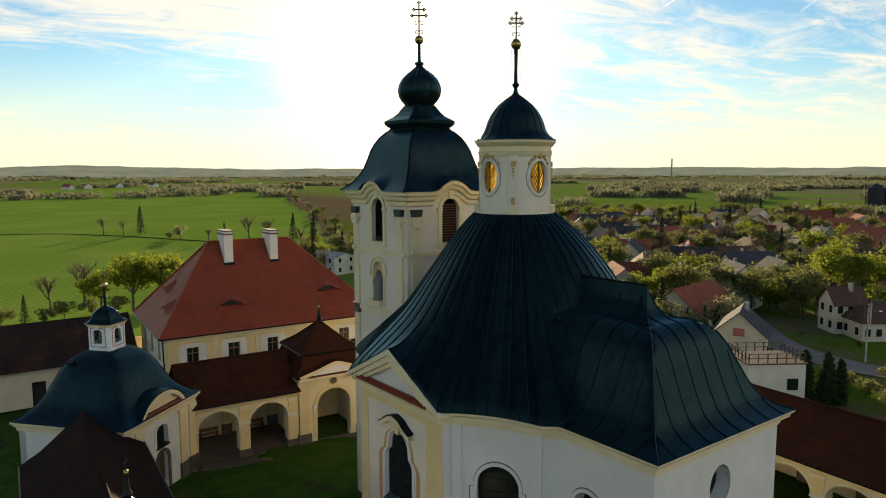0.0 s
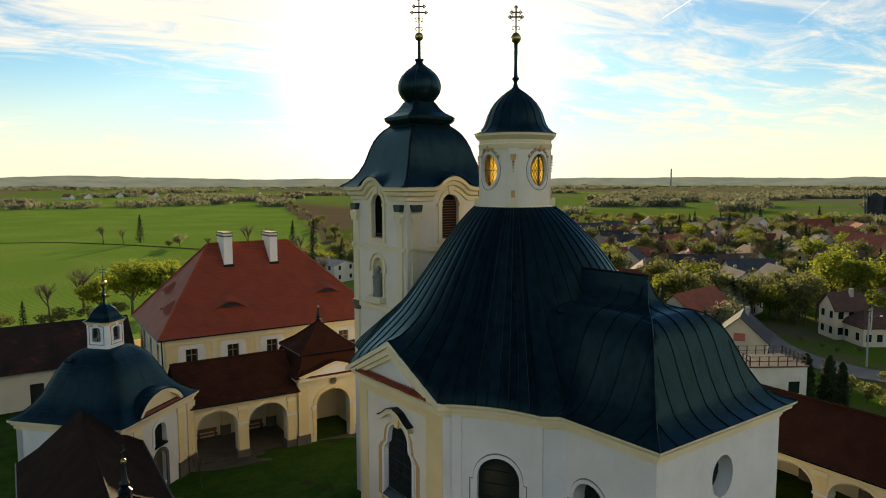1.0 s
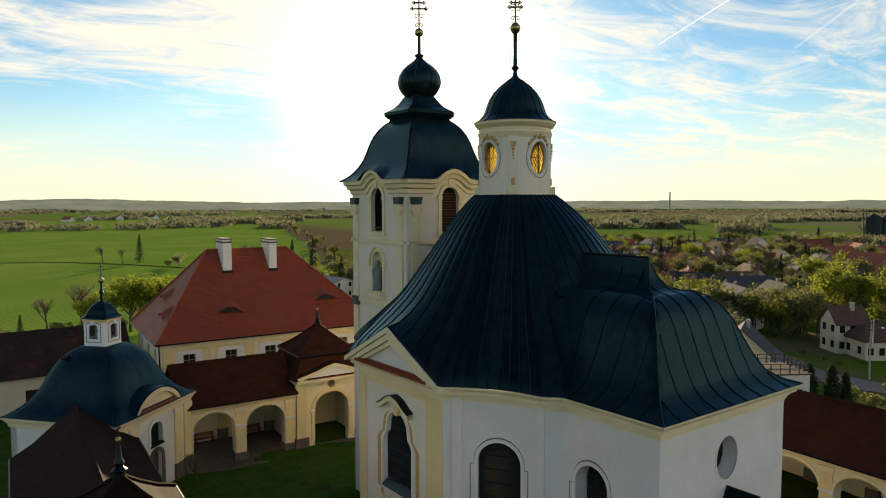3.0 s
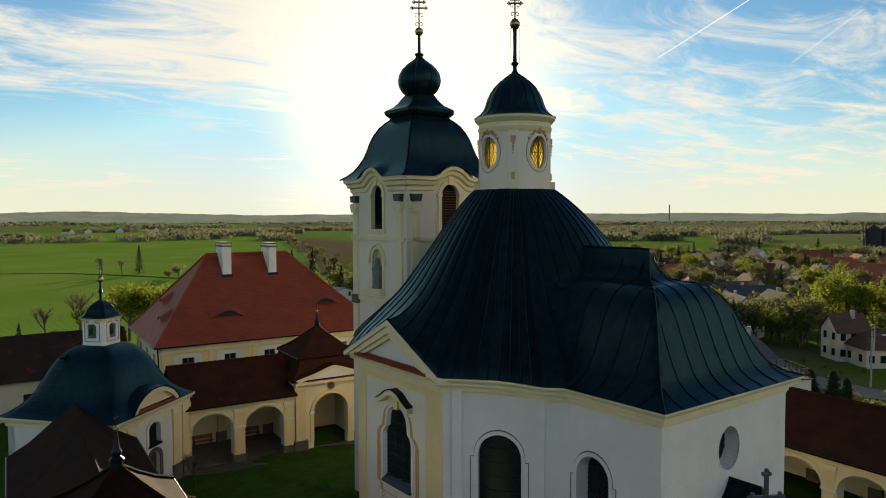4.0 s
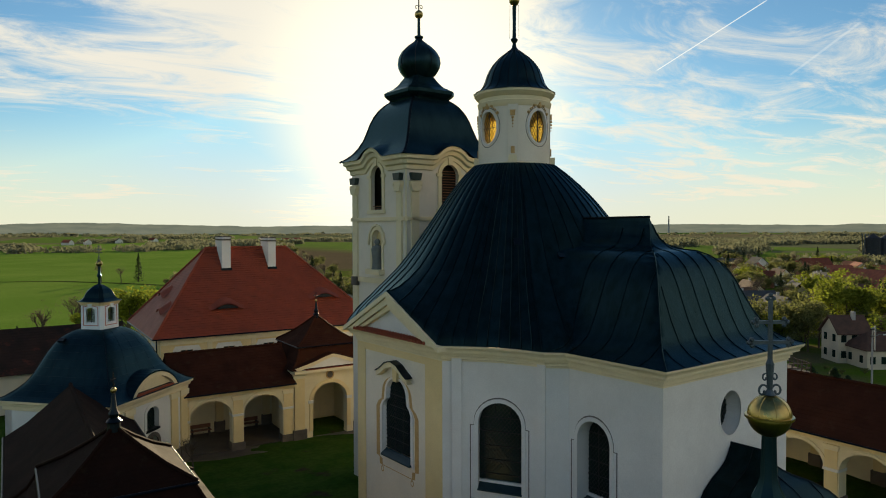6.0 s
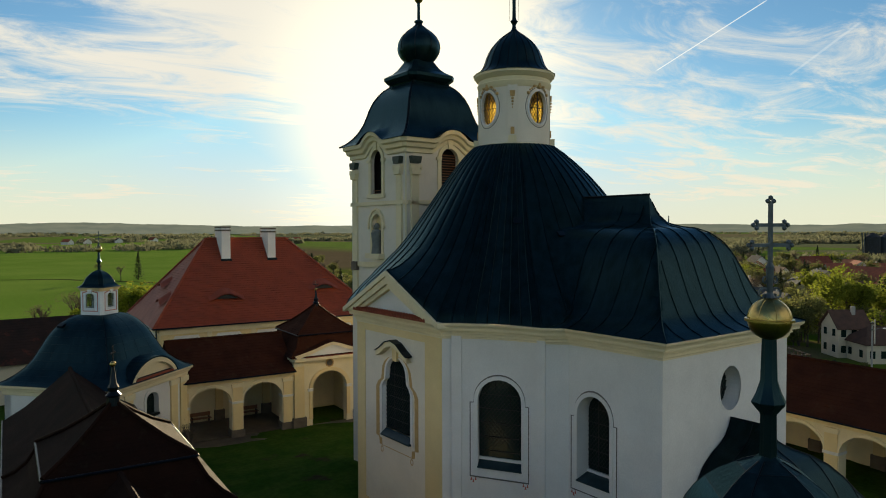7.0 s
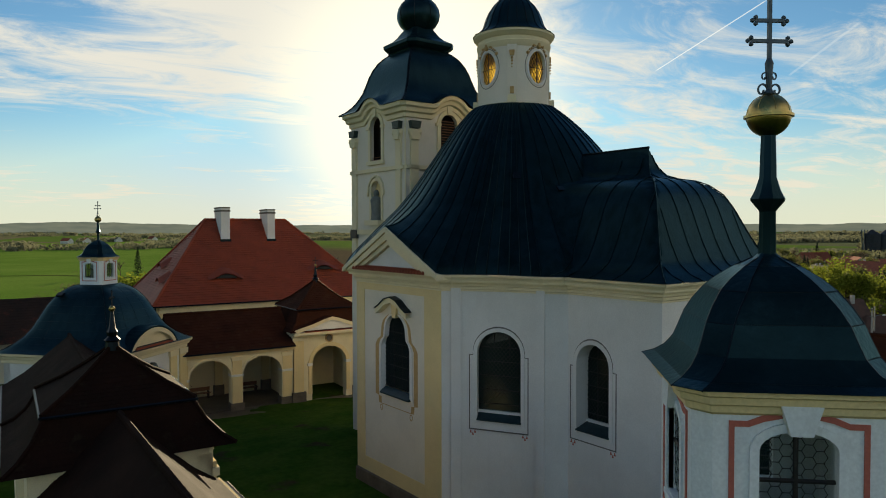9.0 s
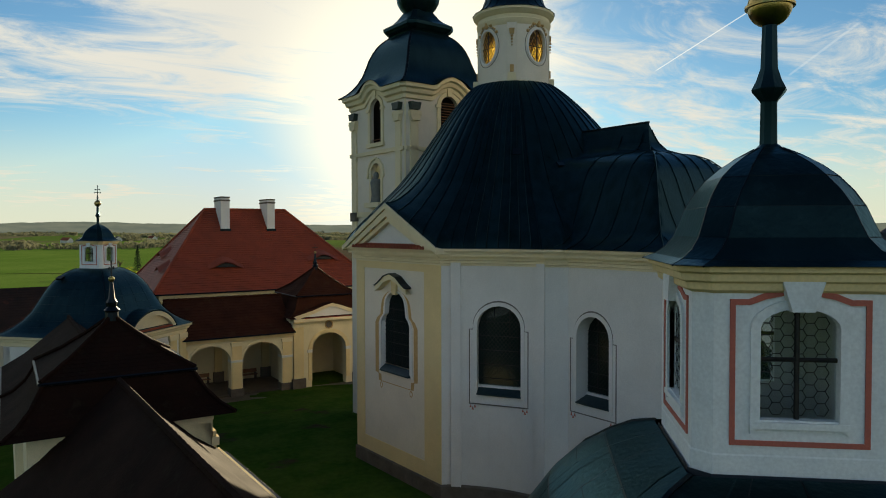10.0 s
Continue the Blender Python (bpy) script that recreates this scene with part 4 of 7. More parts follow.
    # flat strips where the walls turn
    bm = B()
    for name, u0, u1 in (("concave", 0.0, 0.42), ("concave", plan["concave"][1] - 0.36, plan["concave"][1])):
        m, length = plan[name]
        prism(bm, [(u0, 1.0), (u1, 1.0), (u1, 10.4), (u0, 10.4)], (-0.11, 0.05), m)
    part("lesene", bm, WHITE, ch)
    return plan


PLAN = build_church_walls()


def cross(parent, z0, h, w, mat, bars=((0.62, 1.0), (0.8, 0.72)), t=0.02, ends=True, m=None):
    """A double-barred cross with trefoil ends, standing at z0 in the plane of x and z."""
    bm = B()
    mm = m or (lambda u, d, z: Vector((u, d, z)))
    box(bm, -t, -t, z0, t, t, z0 + h)
    tips = [(0, z0 + h, 0)]
    for k, s in bars:
        z = z0 + h * k
        box(bm, -w * s, -t * 0.9, z - t, w * s, t * 0.9, z + t)
        tips += [(-w * s, z, 1), (w * s, z, 1)]
    if ends:
        r = t * 1.5
        for u, z, side in tips:
            sx = 1 if u > 0 else -1
            for du, dz in ((0, r * 1.2), (0, -r * 1.2), (sx * r * 1.3, 0)) if side else ((-r * 1.2, 0), (r * 1.2, 0), (0, r * 1.3)):
                bmesh.ops.create_icosphere(bm, subdivisions=1, radius=r, matrix=Matrix.Translation((u + du, 0, z + dz)))
    return part("cross", bm, mat, parent, smooth=False)


def scroll(bm, c, s, size, r=0.012):
    """A small wrought scroll in the plane of x and z."""
    pts = []
    for i in range(22):
        a = i / 21 * 4.2 * math.pi / 2
        rad = size * (1 - i / 26)
        pts.append((c[0] + s * (size * 0.75 - rad * math.cos(a) * 0.8), 0.0, c[2] + size * 0.9 + rad * math.sin(a) * 1.0 - size))
    tube(bm, pts, r, 4)


def build_dome_lantern():
    ln = empty("dome_lantern", CHURCH @ Matrix.Translation((0, 0, 19.0)), label="round white lantern with amber oval windows and a small bell roof", category="lantern")
    # wall with four oval openings
    R, T = 1.80, 0.22
    n = 144
    bm = B()
    openings = [radians(a) for a in (0, 90, 180, 270)]
    zc, ru, rz = 1.85, 0.58, 0.80

    def at(a, rad, z):
        return Vector((rad * math.cos(a), rad * math.sin(a), z))

    zl = [-0.3, 3.0]
    for o in openings:
        hole = [(ru / R * math.cos(2 * math.pi * i / 32), zc + rz * math.sin(2 * math.pi * i / 32)) for i in range(32)]
        half = math.pi / 4
        rect = []
        for i, (da, z) in enumerate(hole):
            t = 2 * math.pi * i / 32
            k = min(half / max(1e-6, abs(math.cos(t))), ((zl[1] - zc) if math.sin(t) > 0 else (zc - zl[0])) / max(1e-6, abs(math.sin(t))))
            rect.append((k * math.cos(t), zc + k * math.sin(t)))
        steps = 6
        prev = None
        for s in range(steps + 1):
            row = []
            for (a0, z0), (a1, z1) in zip(hole, rect):
                row.append((o + a0 + (a1 - a0) * s / steps, z0 + (z1 - z0) * s / steps))
            if prev:
                for rad in (R, R - T):
                    va = [bm.verts.new(at(a, rad, z)) for a, z in prev]
                    vb = [bm.verts.new(at(a, rad, z)) for a, z in row]
                    for i in range(32):
                        bm.faces.new((va[i], va[(i + 1) % 32], vb[(i + 1) % 32], vb[i]))
            else:
                va = [bm.verts.new(at(a, R, z)) for a, z in row]
                vb = [bm.verts.new(at(a, R - T, z)) for a, z in row]
                for i in range(32):
                    bm.faces.new((va[i], va[(i + 1) % 32], vb[(i + 1) % 32], vb[i]))
            prev = row
        # corners between the oval's square and the straight edges
        for sx in (-1, 1):
            for ze in zl:
                pu = [p for p in rect if abs(p[1] - ze) < 1e-4 and p[0] * sx > 0]
                pz = [p for p in rect if abs(abs(p[0]) - half) < 1e-4 and p[0] * sx > 0 and (p[1] - zc) * (ze - zc) > 0]
                if pu and pz:
                    a_ = max(pu, key=lambda p: abs(p[0])); b_ = max(pz, key=lambda p: abs(p[1] - zc))
                    for rad in (R, R - T):
                        q = [(a_[0] + (sx * half - a_[0]) * j / 4, ze) for j in range(5)]
                        vb_ = bm.verts.new(at(o + b_[0], rad, b_[1]))
                        vq = [bm.verts.new(at(o + x, rad, z)) for x, z in q]
                        for j in range(4):
                            bm.faces.new((vq[j], vq[j + 1], vb_))
    bmesh.ops.remove_doubles(bm, verts=bm.verts, dist=0.0005)
    part("drum", bm, WARM, ln, "cream drum with oval openings", smooth=40)
    for o in openings:
        w = empty("oval_window", label="amber leaded oval window")
        w.parent = ln
        m = lambda u, d, z, o=o: at(o + u / R, R - d, z)
        bm = B()
        bm.faces.new([bm.verts.new(m(u, 0.14, z)) for u, z in oval(0, zc, ru, rz, 32)])
        pane = part("pane", bm, AMBER, w)
        pane.visible_shadow = False
        bm = B()
        lattice(bm, oval(0, zc, ru, rz, 32), m, 0.12, 0.2, 0.011, 1.5)
        tube(bm, [m(0, 0.10, zc - rz), m(0, 0.10, zc + rz)], 0.028, 5)
        tube(bm, [m(-ru, 0.10, zc), m(ru, 0.10, zc)], 0.02, 5)
        part("leading", bm, DARKIRON, w, kind="stuff")
        bm = B()
        band(bm, oval(0, zc, ru, rz, 36), oval(0, zc, ru + 0.10, rz + 0.10, 36), (-0.03, 0.08), m)
        part("surround", bm, WHITE, w)
        bm = B()
        band(bm, oval(0, zc, ru + 0.17, rz + 0.17, 36), oval(0, zc, ru + 0.20, rz + 0.20, 36), (-0.012, 0.05), m)
        part("painted_line", bm, GREYLINE, w)
        # ochre garland above
        bm = B()
        for i in range(13):
            t = (i - 6) / 6
            u, z = t * 0.62, zc + rz + 0.30 - 0.42 * t * t + 0.04 * (i % 2)
            bmesh.ops.create_icosphere(bm, subdivisions=1, radius=0.062 + 0.035 * (i % 3 == 0), matrix=Matrix.Translation(m(u, 0.0, z)))
        for k in range(3):
            bmesh.ops.create_icosphere(bm, subdivisions=1, radius=0.15 - 0.025 * k, matrix=Matrix.Translation(m(0, 0.0, zc + rz + 0.22 + 0.12 * k)))
        part("garland", bm, OCHRELINE, w, "ochre stucco garland", kind="stuff")
    # pilaster strips with drops on the diagonals
    for a in (45, 135, 225, 315):
        o = radians(a)
        m = lambda u, d, z, o=o: at(o + u / R, R - d, z)
        bm = B()
        prism(bm, [(-0.24, 0.0), (0.24, 0.0), (0.24, 2.95), (-0.24, 2.95)], (-0.05, 0.08), m)
        p = part("pilaster", bm, WARM, ln)
        bm = B()
        prism(bm, [(-0.10, 2.35), (0.10, 2.35), (0.13, 2.62), (-0.13, 2.62)], (-0.12, 0.05), m)
        for k in range(4):
            bmesh.ops.create_icosphere(bm, subdivisions=1, radius=0.075 - 0.012 * k, matrix=Matrix.Translation(m(0, -0.07, 2.25 - 0.15 * k)))
        prism(bm, [(-0.09, 0.5), (0.09, 0.5), (0.09, 0.85), (-0.09, 0.85)], (-0.10, 0.05), m)
        part("drop_ornament", bm, OCHRELINE, p, kind="stuff")
        bm = B()
        prism(bm, [(-0.26, -0.35), (0.26, -0.35), (0.2, 0.05), (0.16, 0.42), (-0.16, 0.42), (-0.2, 0.05)], (-0.28, 0.05), m)
        part("foot_scroll", bm, CREAM, p)
    bm = B()
    lathe(bm, [(1.98, -0.4), (1.98, -0.02), (1.9, 0.06), (1.84, 0.1)], 64, caps=(False, False))
    part("base_ring", bm, CREAM, ln, smooth=40)
    bm = B()
    lathe(bm, [(1.80, 2.85), (1.86, 2.95), (1.90, 3.15), (1.84, 3.18), (1.84, 3.36), (1.95, 3.42), (2.0, 3.52), (2.06, 3.56), (2.06, 3.70), (1.6, 3.72)], 64, caps=(False, False))
    part("cornice", bm, CREAM, ln, smooth=40)
    prof = [(2.10, 3.68), (1.92, 3.76), (1.72, 3.93), (1.58, 4.13), (1.50, 4.35), (1.42, 4.60), (1.29, 4.90), (1.08, 5.22), (0.80, 5.52), (0.5, 5.76), (0.24, 5.95), (0.12, 6.12), (0.09, 6.3)]
    bm = B()
    lathe(bm, prof, 48, caps=(True, True))
    part("bell_roof", bm, COPPER, ln, "small dark metal bell roof", smooth=50)
    bm = B()
    for i in range(20):
        a = 2 * math.pi * i / 20
        tube(bm, [(r * math.cos(a) * 1.005, r * math.sin(a) * 1.005, z + 0.01) for r, z in prof[:-2]], 0.022, 4)
    part("roof_seam", bm, SEAM, ln, kind="stuff")
    bm = B()
    lathe(bm, [(0.09, 6.2), (0.09, 6.34), (0.20, 6.50), (0.10, 6.62), (0.085, 7.2), (0.10, 8.2), (0.14, 8.3)], 16)
    part("spire", bm, COPPER, ln, smooth=40)
    bm = B()
    lathe(bm, [(0.05, 8.22), (0.17, 8.28), (0.25, 8.42), (0.27, 8.5), (0.25, 8.58), (0.15, 8.74), (0.05, 8.8)], 24)
    part("ball", bm, GOLD, ln, "gilded ball", smooth=50)
    turn = Matrix.Rotation(radians(-37), 4, "Z")
    cr = cross(ln, 8.78, 1.25, 0.30, DARKIRON, t=0.035)
    cr.matrix_local = turn
    bm = B()
    for s in (-1, 1):
        for z, k in ((9.0, 0.14), (9.45, 0.16), (9.62, 0.12)):
            scroll(bm, (0.02 * s, 0, z), s, k, 0.02)
    sc = part("scrollwork", bm, DARKIRON, ln, kind="stuff")
    sc.matrix_local = turn
    bm = B()
    for s in (-1, 1):
        tube(bm, [(s * 0.24, 0, 6.55), (s * 0.22, 0, 8.3)], 0.008, 3)
    lr = part("lightning_rod", bm, DARKIRON, ln)
    lr.matrix_local = turn
    return ln


build_dome_lantern()


def build_tower():
    tw = empty("bell_tower", Matrix.Translation((22.32, 37.5, 0)) @ pose(0, 0, 0, 0, 0, 4.5), label="white and cream bell tower with a dark onion roof", category="tower")
    H, C = 3.08, 0.06

    def plan8(h, c):
        return [(-h + c, -h), (h - c, -h), (h, -h + c), (h, h - c), (h - c, h), (-h + c, h), (-h, h - c), (-h, -h + c)]

    # four faces with a bell opening and a niche each, and four cut corners
    for ang in (180, 270, 0, 90):
        a = radians(ang)
        m = facing((H * math.cos(a), H * math.sin(a)), ang)
        bm = B()
        w = H - C
        wall(bm, -w, w, 16.4, 19.9, (0, 0.2), m, [(-0.62, 0.62, 16.95, 18.95, 0.62)])
        wall(bm, -w, w, -0.8, 16.4, (0, 0.3), m, [(-0.55, 0.55, 13.4, 15.2, 0.55)])
        face = part("wall", bm, WARM, tw)
        bm = B()
        band(bm, arch(-0.62, 0.62, 16.95, 18.95, 0.62), arch(-0.86, 0.86, 16.95, 18.95, 0.86), (-0.08, 0.05), m, False)
        prism(bm, [(-0.95, 16.72), (0.95, 16.72), (0.95, 16.95), (-0.95, 16.95)], (-0.16, 0.05), m)
        prism(bm, [(-0.13, 19.55), (0.13, 19.55), (0.22, 20.15), (-0.22, 20.15)], (-0.16, 0.05), m)
        for s in (-1, 1):
            prism(bm, [(s * 0.62, 18.85), (s * 0.98, 18.85), (s * 0.98, 19.02), (s * 0.62, 19.02)], (-0.14, 0.05), m)
        part("window_frame", bm, CREAM, tw)
        bm = B()
        for k in range(15 if ang != 180 else 2):
            z = 17.0 + 0.155 * k
            half = 0.6 if z < 18.95 else 0.6 * math.sqrt(max(0.02, 1 - ((z - 18.95) / 0.62) ** 2))
            prism(bm, [(-half, z), (half, z), (half, z + 0.03), (-half, z + 0.03)], (0.08, 0.19), m)
        part("louvre", bm, LOUVRE, tw, "brown wooden louvres", kind="stuff")
        # dark sheet painted as the shade of the bell chamber
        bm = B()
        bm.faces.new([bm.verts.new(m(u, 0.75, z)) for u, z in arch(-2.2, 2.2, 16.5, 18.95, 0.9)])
        part("backing", bm, INTERIOR_SHADE, tw)
        bm = B()
        bm.faces.new([bm.verts.new(m(u, 0.29, z)) for u, z in arch(-0.62, 0.62, 13.3, 15.2, 0.62)])
        part("niche_back", bm, YELLOW, tw)
        bm = B()
        band(bm, arch(-0.55, 0.55, 13.4, 15.2, 0.55), arch(-0.74, 0.74, 13.4, 15.2, 0.74), (-0.07, 0.05), m, False)
        e = [(-0.95, 14.95), (-0.8, 15.6), (-0.45, 15.98), (0, 16.1), (0.45, 15.98), (0.8, 15.6), (0.95, 14.95)]
        band(bm, [(u * 0.9, z - 0.1) for u, z in e], e, (-0.14, 0.05), m, False)
        prism(bm, [(-0.8, 13.1), (0.8, 13.1), (0.8, 13.4), (-0.8, 13.4)], (-0.4, 0.28), m)
        part("niche_frame", bm, CREAM, tw)
        # string courses and pilasters
        bm = B()
        prism(bm, [(-w, 16.28), (w, 16.28), (w, 16.5), (-w, 16.5)], (-0.12, 0.05), m)
        part("string_course", bm, CREAM, tw)
        bm = B()
        prism(bm, [(-w, 12.55), (w, 12.55), (w, 12.85), (-w, 12.85)], (-0.12, 0.05), m)
        part("string_course", bm, CREAM, tw)
        for s in (-1, 1):
            u = s * (w - 0.52)
            bm = B()
            prism(bm, [(u - 0.26, 10.0), (u + 0.26, 10.0), (u + 0.26, 18.4), (u - 0.26, 18.4)], (-0.12, 0.05), m)
            p = part("pilaster", bm, CREAM, tw)
            bm = B()
            prism(bm, [(u - 0.26, 17.95), (u + 0.26, 17.95), (u + 0.38, 18.35), (u + 0.38, 18.50), (u - 0.38, 18.50), (u - 0.38, 18.35)], (-0.26, 0.05), m)
            for k in (-0.32, 0.32):
                bmesh.ops.create_icosphere(bm, subdivisions=1, radius=0.11, matrix=Matrix.Translation(m(u + k, -0.2, 18.3)))
            part("capital", bm, CREAM, p)
            bm = B()
            prism(bm, [(u - 0.27, 18.58), (u + 0.27, 18.58), (u + 0.36, 18.98), (u - 0.36, 18.98)], (-0.30, 0.05), m)
            part("impost_block", bm, PATINA, p, "dark green copper cap over the capital")
            bm = B()
            prism(bm, [(u - 0.33, 12.3), (u + 0.33, 12.3), (u + 0.33, 12.85), (u - 0.33, 12.85)], (-0.22, 0.05), m)
            part("base_block", bm, STONE, p)
    bm = B()
    for sx in (-1, 1):
        for sy in (-1, 1):
            a, b = Vector((sx * H, sy * (H - C))), Vector((sx * (H - C), sy * H))
            n = Vector((sx, sy)).normalized()
            f = [Vector((p.x, p.y, z)) for p, z in ((a, 0), (b, 0), (b, 19.9), (a, 19.9))]
            g = [v - Vector((n.x, n.y, 0)) * 0.3 for v in f]
            loft(bm, [f, g], True, (True, True))
    part("corner_wall", bm, CREAM, tw)

    # the cornice, which arches up over the bell openings
    def rise(t):
        return 0.62 * max(0.0, math.cos(math.pi * min(1, abs(t) / 1.15) / 2)) ** 0.8 if abs(t) < 1.15 else 0.0

    def cornice_ring(d, z):
        pts = []
        h, c = H + d, C + d * 0.41
        for ang in (270, 0, 90, 180):
            a = radians(ang)
            m = facing((h * math.cos(a), h * math.sin(a)), ang)
            w = h - c
            for i in range(25):
                u = -w + 2 * w * i / 24
                pts.append(m(u, 0, z + rise(u)))
        return pts

    bm = B()
    loft(bm, [cornice_ring(d, z) for d, z in ((-0.05, 19.15), (0.10, 19.2), (0.12, 19.42), (0.28, 19.5), (0.34, 19.7), (0.48, 19.78), (0.50, 20.0), (0.3, 20.03))])
    part("cornice", bm, CREAM, tw, "cream cornice arched over the openings")
    # roof: bell, collar, onion
    prof = [(3.66, 20.0), (3.32, 20.22), (3.02, 20.52), (2.76, 20.9), (2.54, 21.35), (2.38, 21.85), (2.24, 22.35), (2.06, 22.8), (1.83, 23.2), (1.58, 23.48), (1.36, 23.66), (1.30, 23.8)]
    rings = []
    for k, (h, z) in enumerate(prof):
        pts = []
        c = 0.05
        for ang in (270, 0, 90, 180):
            a = radians(ang)
            m = facing((h * math.cos(a), h * math.sin(a)), ang)
            w = h - c
            f = max(0, 1 - k / 3)
            for i in range(25):
                u = -w + 2 * w * i / 24
                pts.append(m(u, 0, z + rise(u * 3.1 / h) * f))
        rings.append(pts)
    bm = B()
    loft(bm, rings)
    part("bell_roof", bm, COPPER, tw, "dark sheet metal bell-shaped roof", smooth=25)
    bm = B()
    for corner in (0, 24, 25, 49, 50, 74, 75, 99):
        tube(bm, [r[corner] for r in rings], 0.045, 5)
    part("roof_rib", bm, SEAM, tw, kind="stuff")
    bm = B()
    col = [(1.30, 23.6), (1.38, 23.75), (1.58, 23.86), (1.72, 24.02), (1.74, 24.2), (1.58, 24.3), (1.28, 24.48), (1.05, 24.72), (0.90, 24.95), (0.80, 25.1), (0.72, 25.2)]
    rr = []
    for h, z in col:
        c = h * 0.24
        rr.append([(x, y, z) for x, y in plan8(h, c)])
    loft(bm, rr, True, (True, True))
    part("collar", bm, COPPER, tw)
    bm = B()
    on = [(0.78, 25.1), (0.88, 25.22), (1.10, 25.45), (1.27, 25.75), (1.33, 26.05), (1.27, 26.4), (1.08, 26.75), (0.78, 27.05), (0.46, 27.28), (0.26, 27.45), (0.2, 27.6), (0.27, 27.66), (0.27, 27.74), (0.14, 27.8)]
    lathe(bm, on, 32)
    part("onion", bm, COPPER, tw, smooth=40)
    bm = B()
    for i in range(8):
        a = 2 * math.pi * i / 8
        tube(bm, [(r * math.cos(a) * 1.004, r * math.sin(a) * 1.004, z) for r, z in on[:-4]], 0.025, 4)
    part("roof_rib", bm, SEAM, tw, kind="stuff")
    bm = B()
    lathe(bm, [(0.10, 27.7), (0.085, 28.9)], 10)
    part("spire", bm, COPPER, tw)
    bm = B()
    bmesh.ops.create_uvsphere(bm, u_segments=20, v_segments=12, radius=0.26, matrix=Matrix.Translation((0, 0, 29.1)))
    part("ball", bm, GOLD, tw, "gilded ball", smooth=True)
    turn = Matrix.Rotation(radians(-35), 4, "Z")
    cross(tw, 29.3, 2.0, 0.42, DARKIRON, t=0.04).matrix_local = turn
    bm = B()
    for s in (-1, 1):
        for z, k in ((29.55, 0.16), (30.1, 0.18)):
            scroll(bm, (0.02 * s, 0, z), s, k, 0.022)
    part("scrollwork", bm, DARKIRON, tw, kind="stuff").matrix_local = turn
    # stone figure in the niche
    for ang in (180,):
        a = radians(ang)
        m = facing((H * math.cos(a), H * math.sin(a)), ang)
        bm = B()
        lathe(bm, [(0.36, 0), (0.33, 0.1), (0.28, 0.5), (0.32, 0.9), (0.36, 1.2), (0.28, 1.38), (0.11, 1.45), (0.16, 1.55), (0.17, 1.68), (0.08, 1.82)], 12, c=m(0, -0.02, 13.4))
        fig = part("niche_statue", bm, STATUE, None, smooth=50, label="grey stone figure standing in the tower niche", category="statue")
        fig.matrix_world = tw.matrix_world
    return tw


build_tower()


# ---- sacristy behind the chancel ----
def sacristy():
    """A low annex against the chancel's end wall, under a bell-shaped hipped roof."""
    sa = empty("sacristy", CHURCH @ Matrix.Translation((0, -12.13, 0)), label="low white annex with a dark metal bell roof against the chancel", category="annex")
    curve = [(0.0, 7.60), (0.05, 7.26), (0.12, 6.96), (0.22, 6.74), (0.36, 6.52), (0.50, 6.18), (0.62, 5.72), (0.72, 5.22), (0.82, 4.80), (0.91, 4.54), (1.0, 4.40)]
    us = [i / 28 for i in range(29)]

    def hoop(u):
        w, e, z = 3.5 * u + 0.02, -1.3 - 3.0 * u, lerp(curve, u)
        pts = [(-w, e * k / 6) for k in range(6)] + [(-w + 2 * w * k / 8, e) for k in range(8)] + [(w, e * (1 - k / 6)) for k in range(7)]
        return [Vector((x, y, z)) for x, y in pts]

    bm = B()
    loft(bm, [hoop(u) for u in us], closed=False)
    part("bell_roof", bm, DOMESHEET, sa, "dark sheet metal bell roof", smooth=35)
    for s in (-1, 1):
        part("roof_seam", tube(B(), [Vector((s * (3.5 * u + 0.02), -1.3 - 3.0 * u, lerp(curve, u) + 0.012)) for u in us], 0.025, 4), SEAM, sa)
        for y in (-0.05, -0.9, -1.8, -2.7, -3.5):
            u0 = max(0.0, (-y - 1.3) / 3.0)
            part("roof_seam", tube(B(), [Vector((s * (3.5 * u + 0.02), y, lerp(curve, u) + 0.012)) for u in [u0 + (1 - u0) * i / 16 for i in range(17)]], 0.02, 4), SEAM, sa)
    for x in (-2.4, -1.2, 0.0, 1.2, 2.4):
        u0 = abs(x) / 3.5
        part("roof_seam", tube(B(), [Vector((x, -1.3 - 3.0 * u, lerp(curve, u) + 0.012)) for u in [u0 + (1 - u0) * i / 16 for i in range(17)]], 0.02, 4), SEAM, sa)
    part("ridge_roll", tube(B(), [(0, 0, 7.62), (0, -1.32, 7.62)], 0.045, 6), SEAM, sa)
    sq = [(-3.4, -4.2), (3.4, -4.2), (3.4, 0.0), (-3.4, 0.0)]
    bm = B()
    loft(bm, [ring(offset(sq, d), z) for d, z in ((0.0, 4.40), (0.0, 4.26), (-0.1, 4.20), (-0.16, 4.02), (-0.3, 3.96))])
    part("cornice", bm, CREAM, sa)
    for a, b in (((-3.1, 0.0), (-3.1, -3.9)), ((-3.1, -3.9), (3.1, -3.9)), ((3.1, -3.9), (3.1, 0.0))):
        m, ln = wall_map(a, b)
        part("wall", wall(B(), 0, ln, 0.0, 4.02, (0, 0.4), m), WHITE, sa)


sacristy()


# ---- corner chapels ----
def square_ring(h, z, n=12, power=40.0):
    """A square ring of half-side h, rounded by a low power."""
    pts = []
    for k in range(4):
        for i in range(n):
            t = -1 + 2 * i / n
            u, v = ((t, -1), (1, t), (-t, 1), (-1, -t))[k]
            r = (abs(u) ** power + abs(v) ** power) ** (-1 / power)
            pts.append(Vector((u * r * h, v * r * h, z)))
    return pts


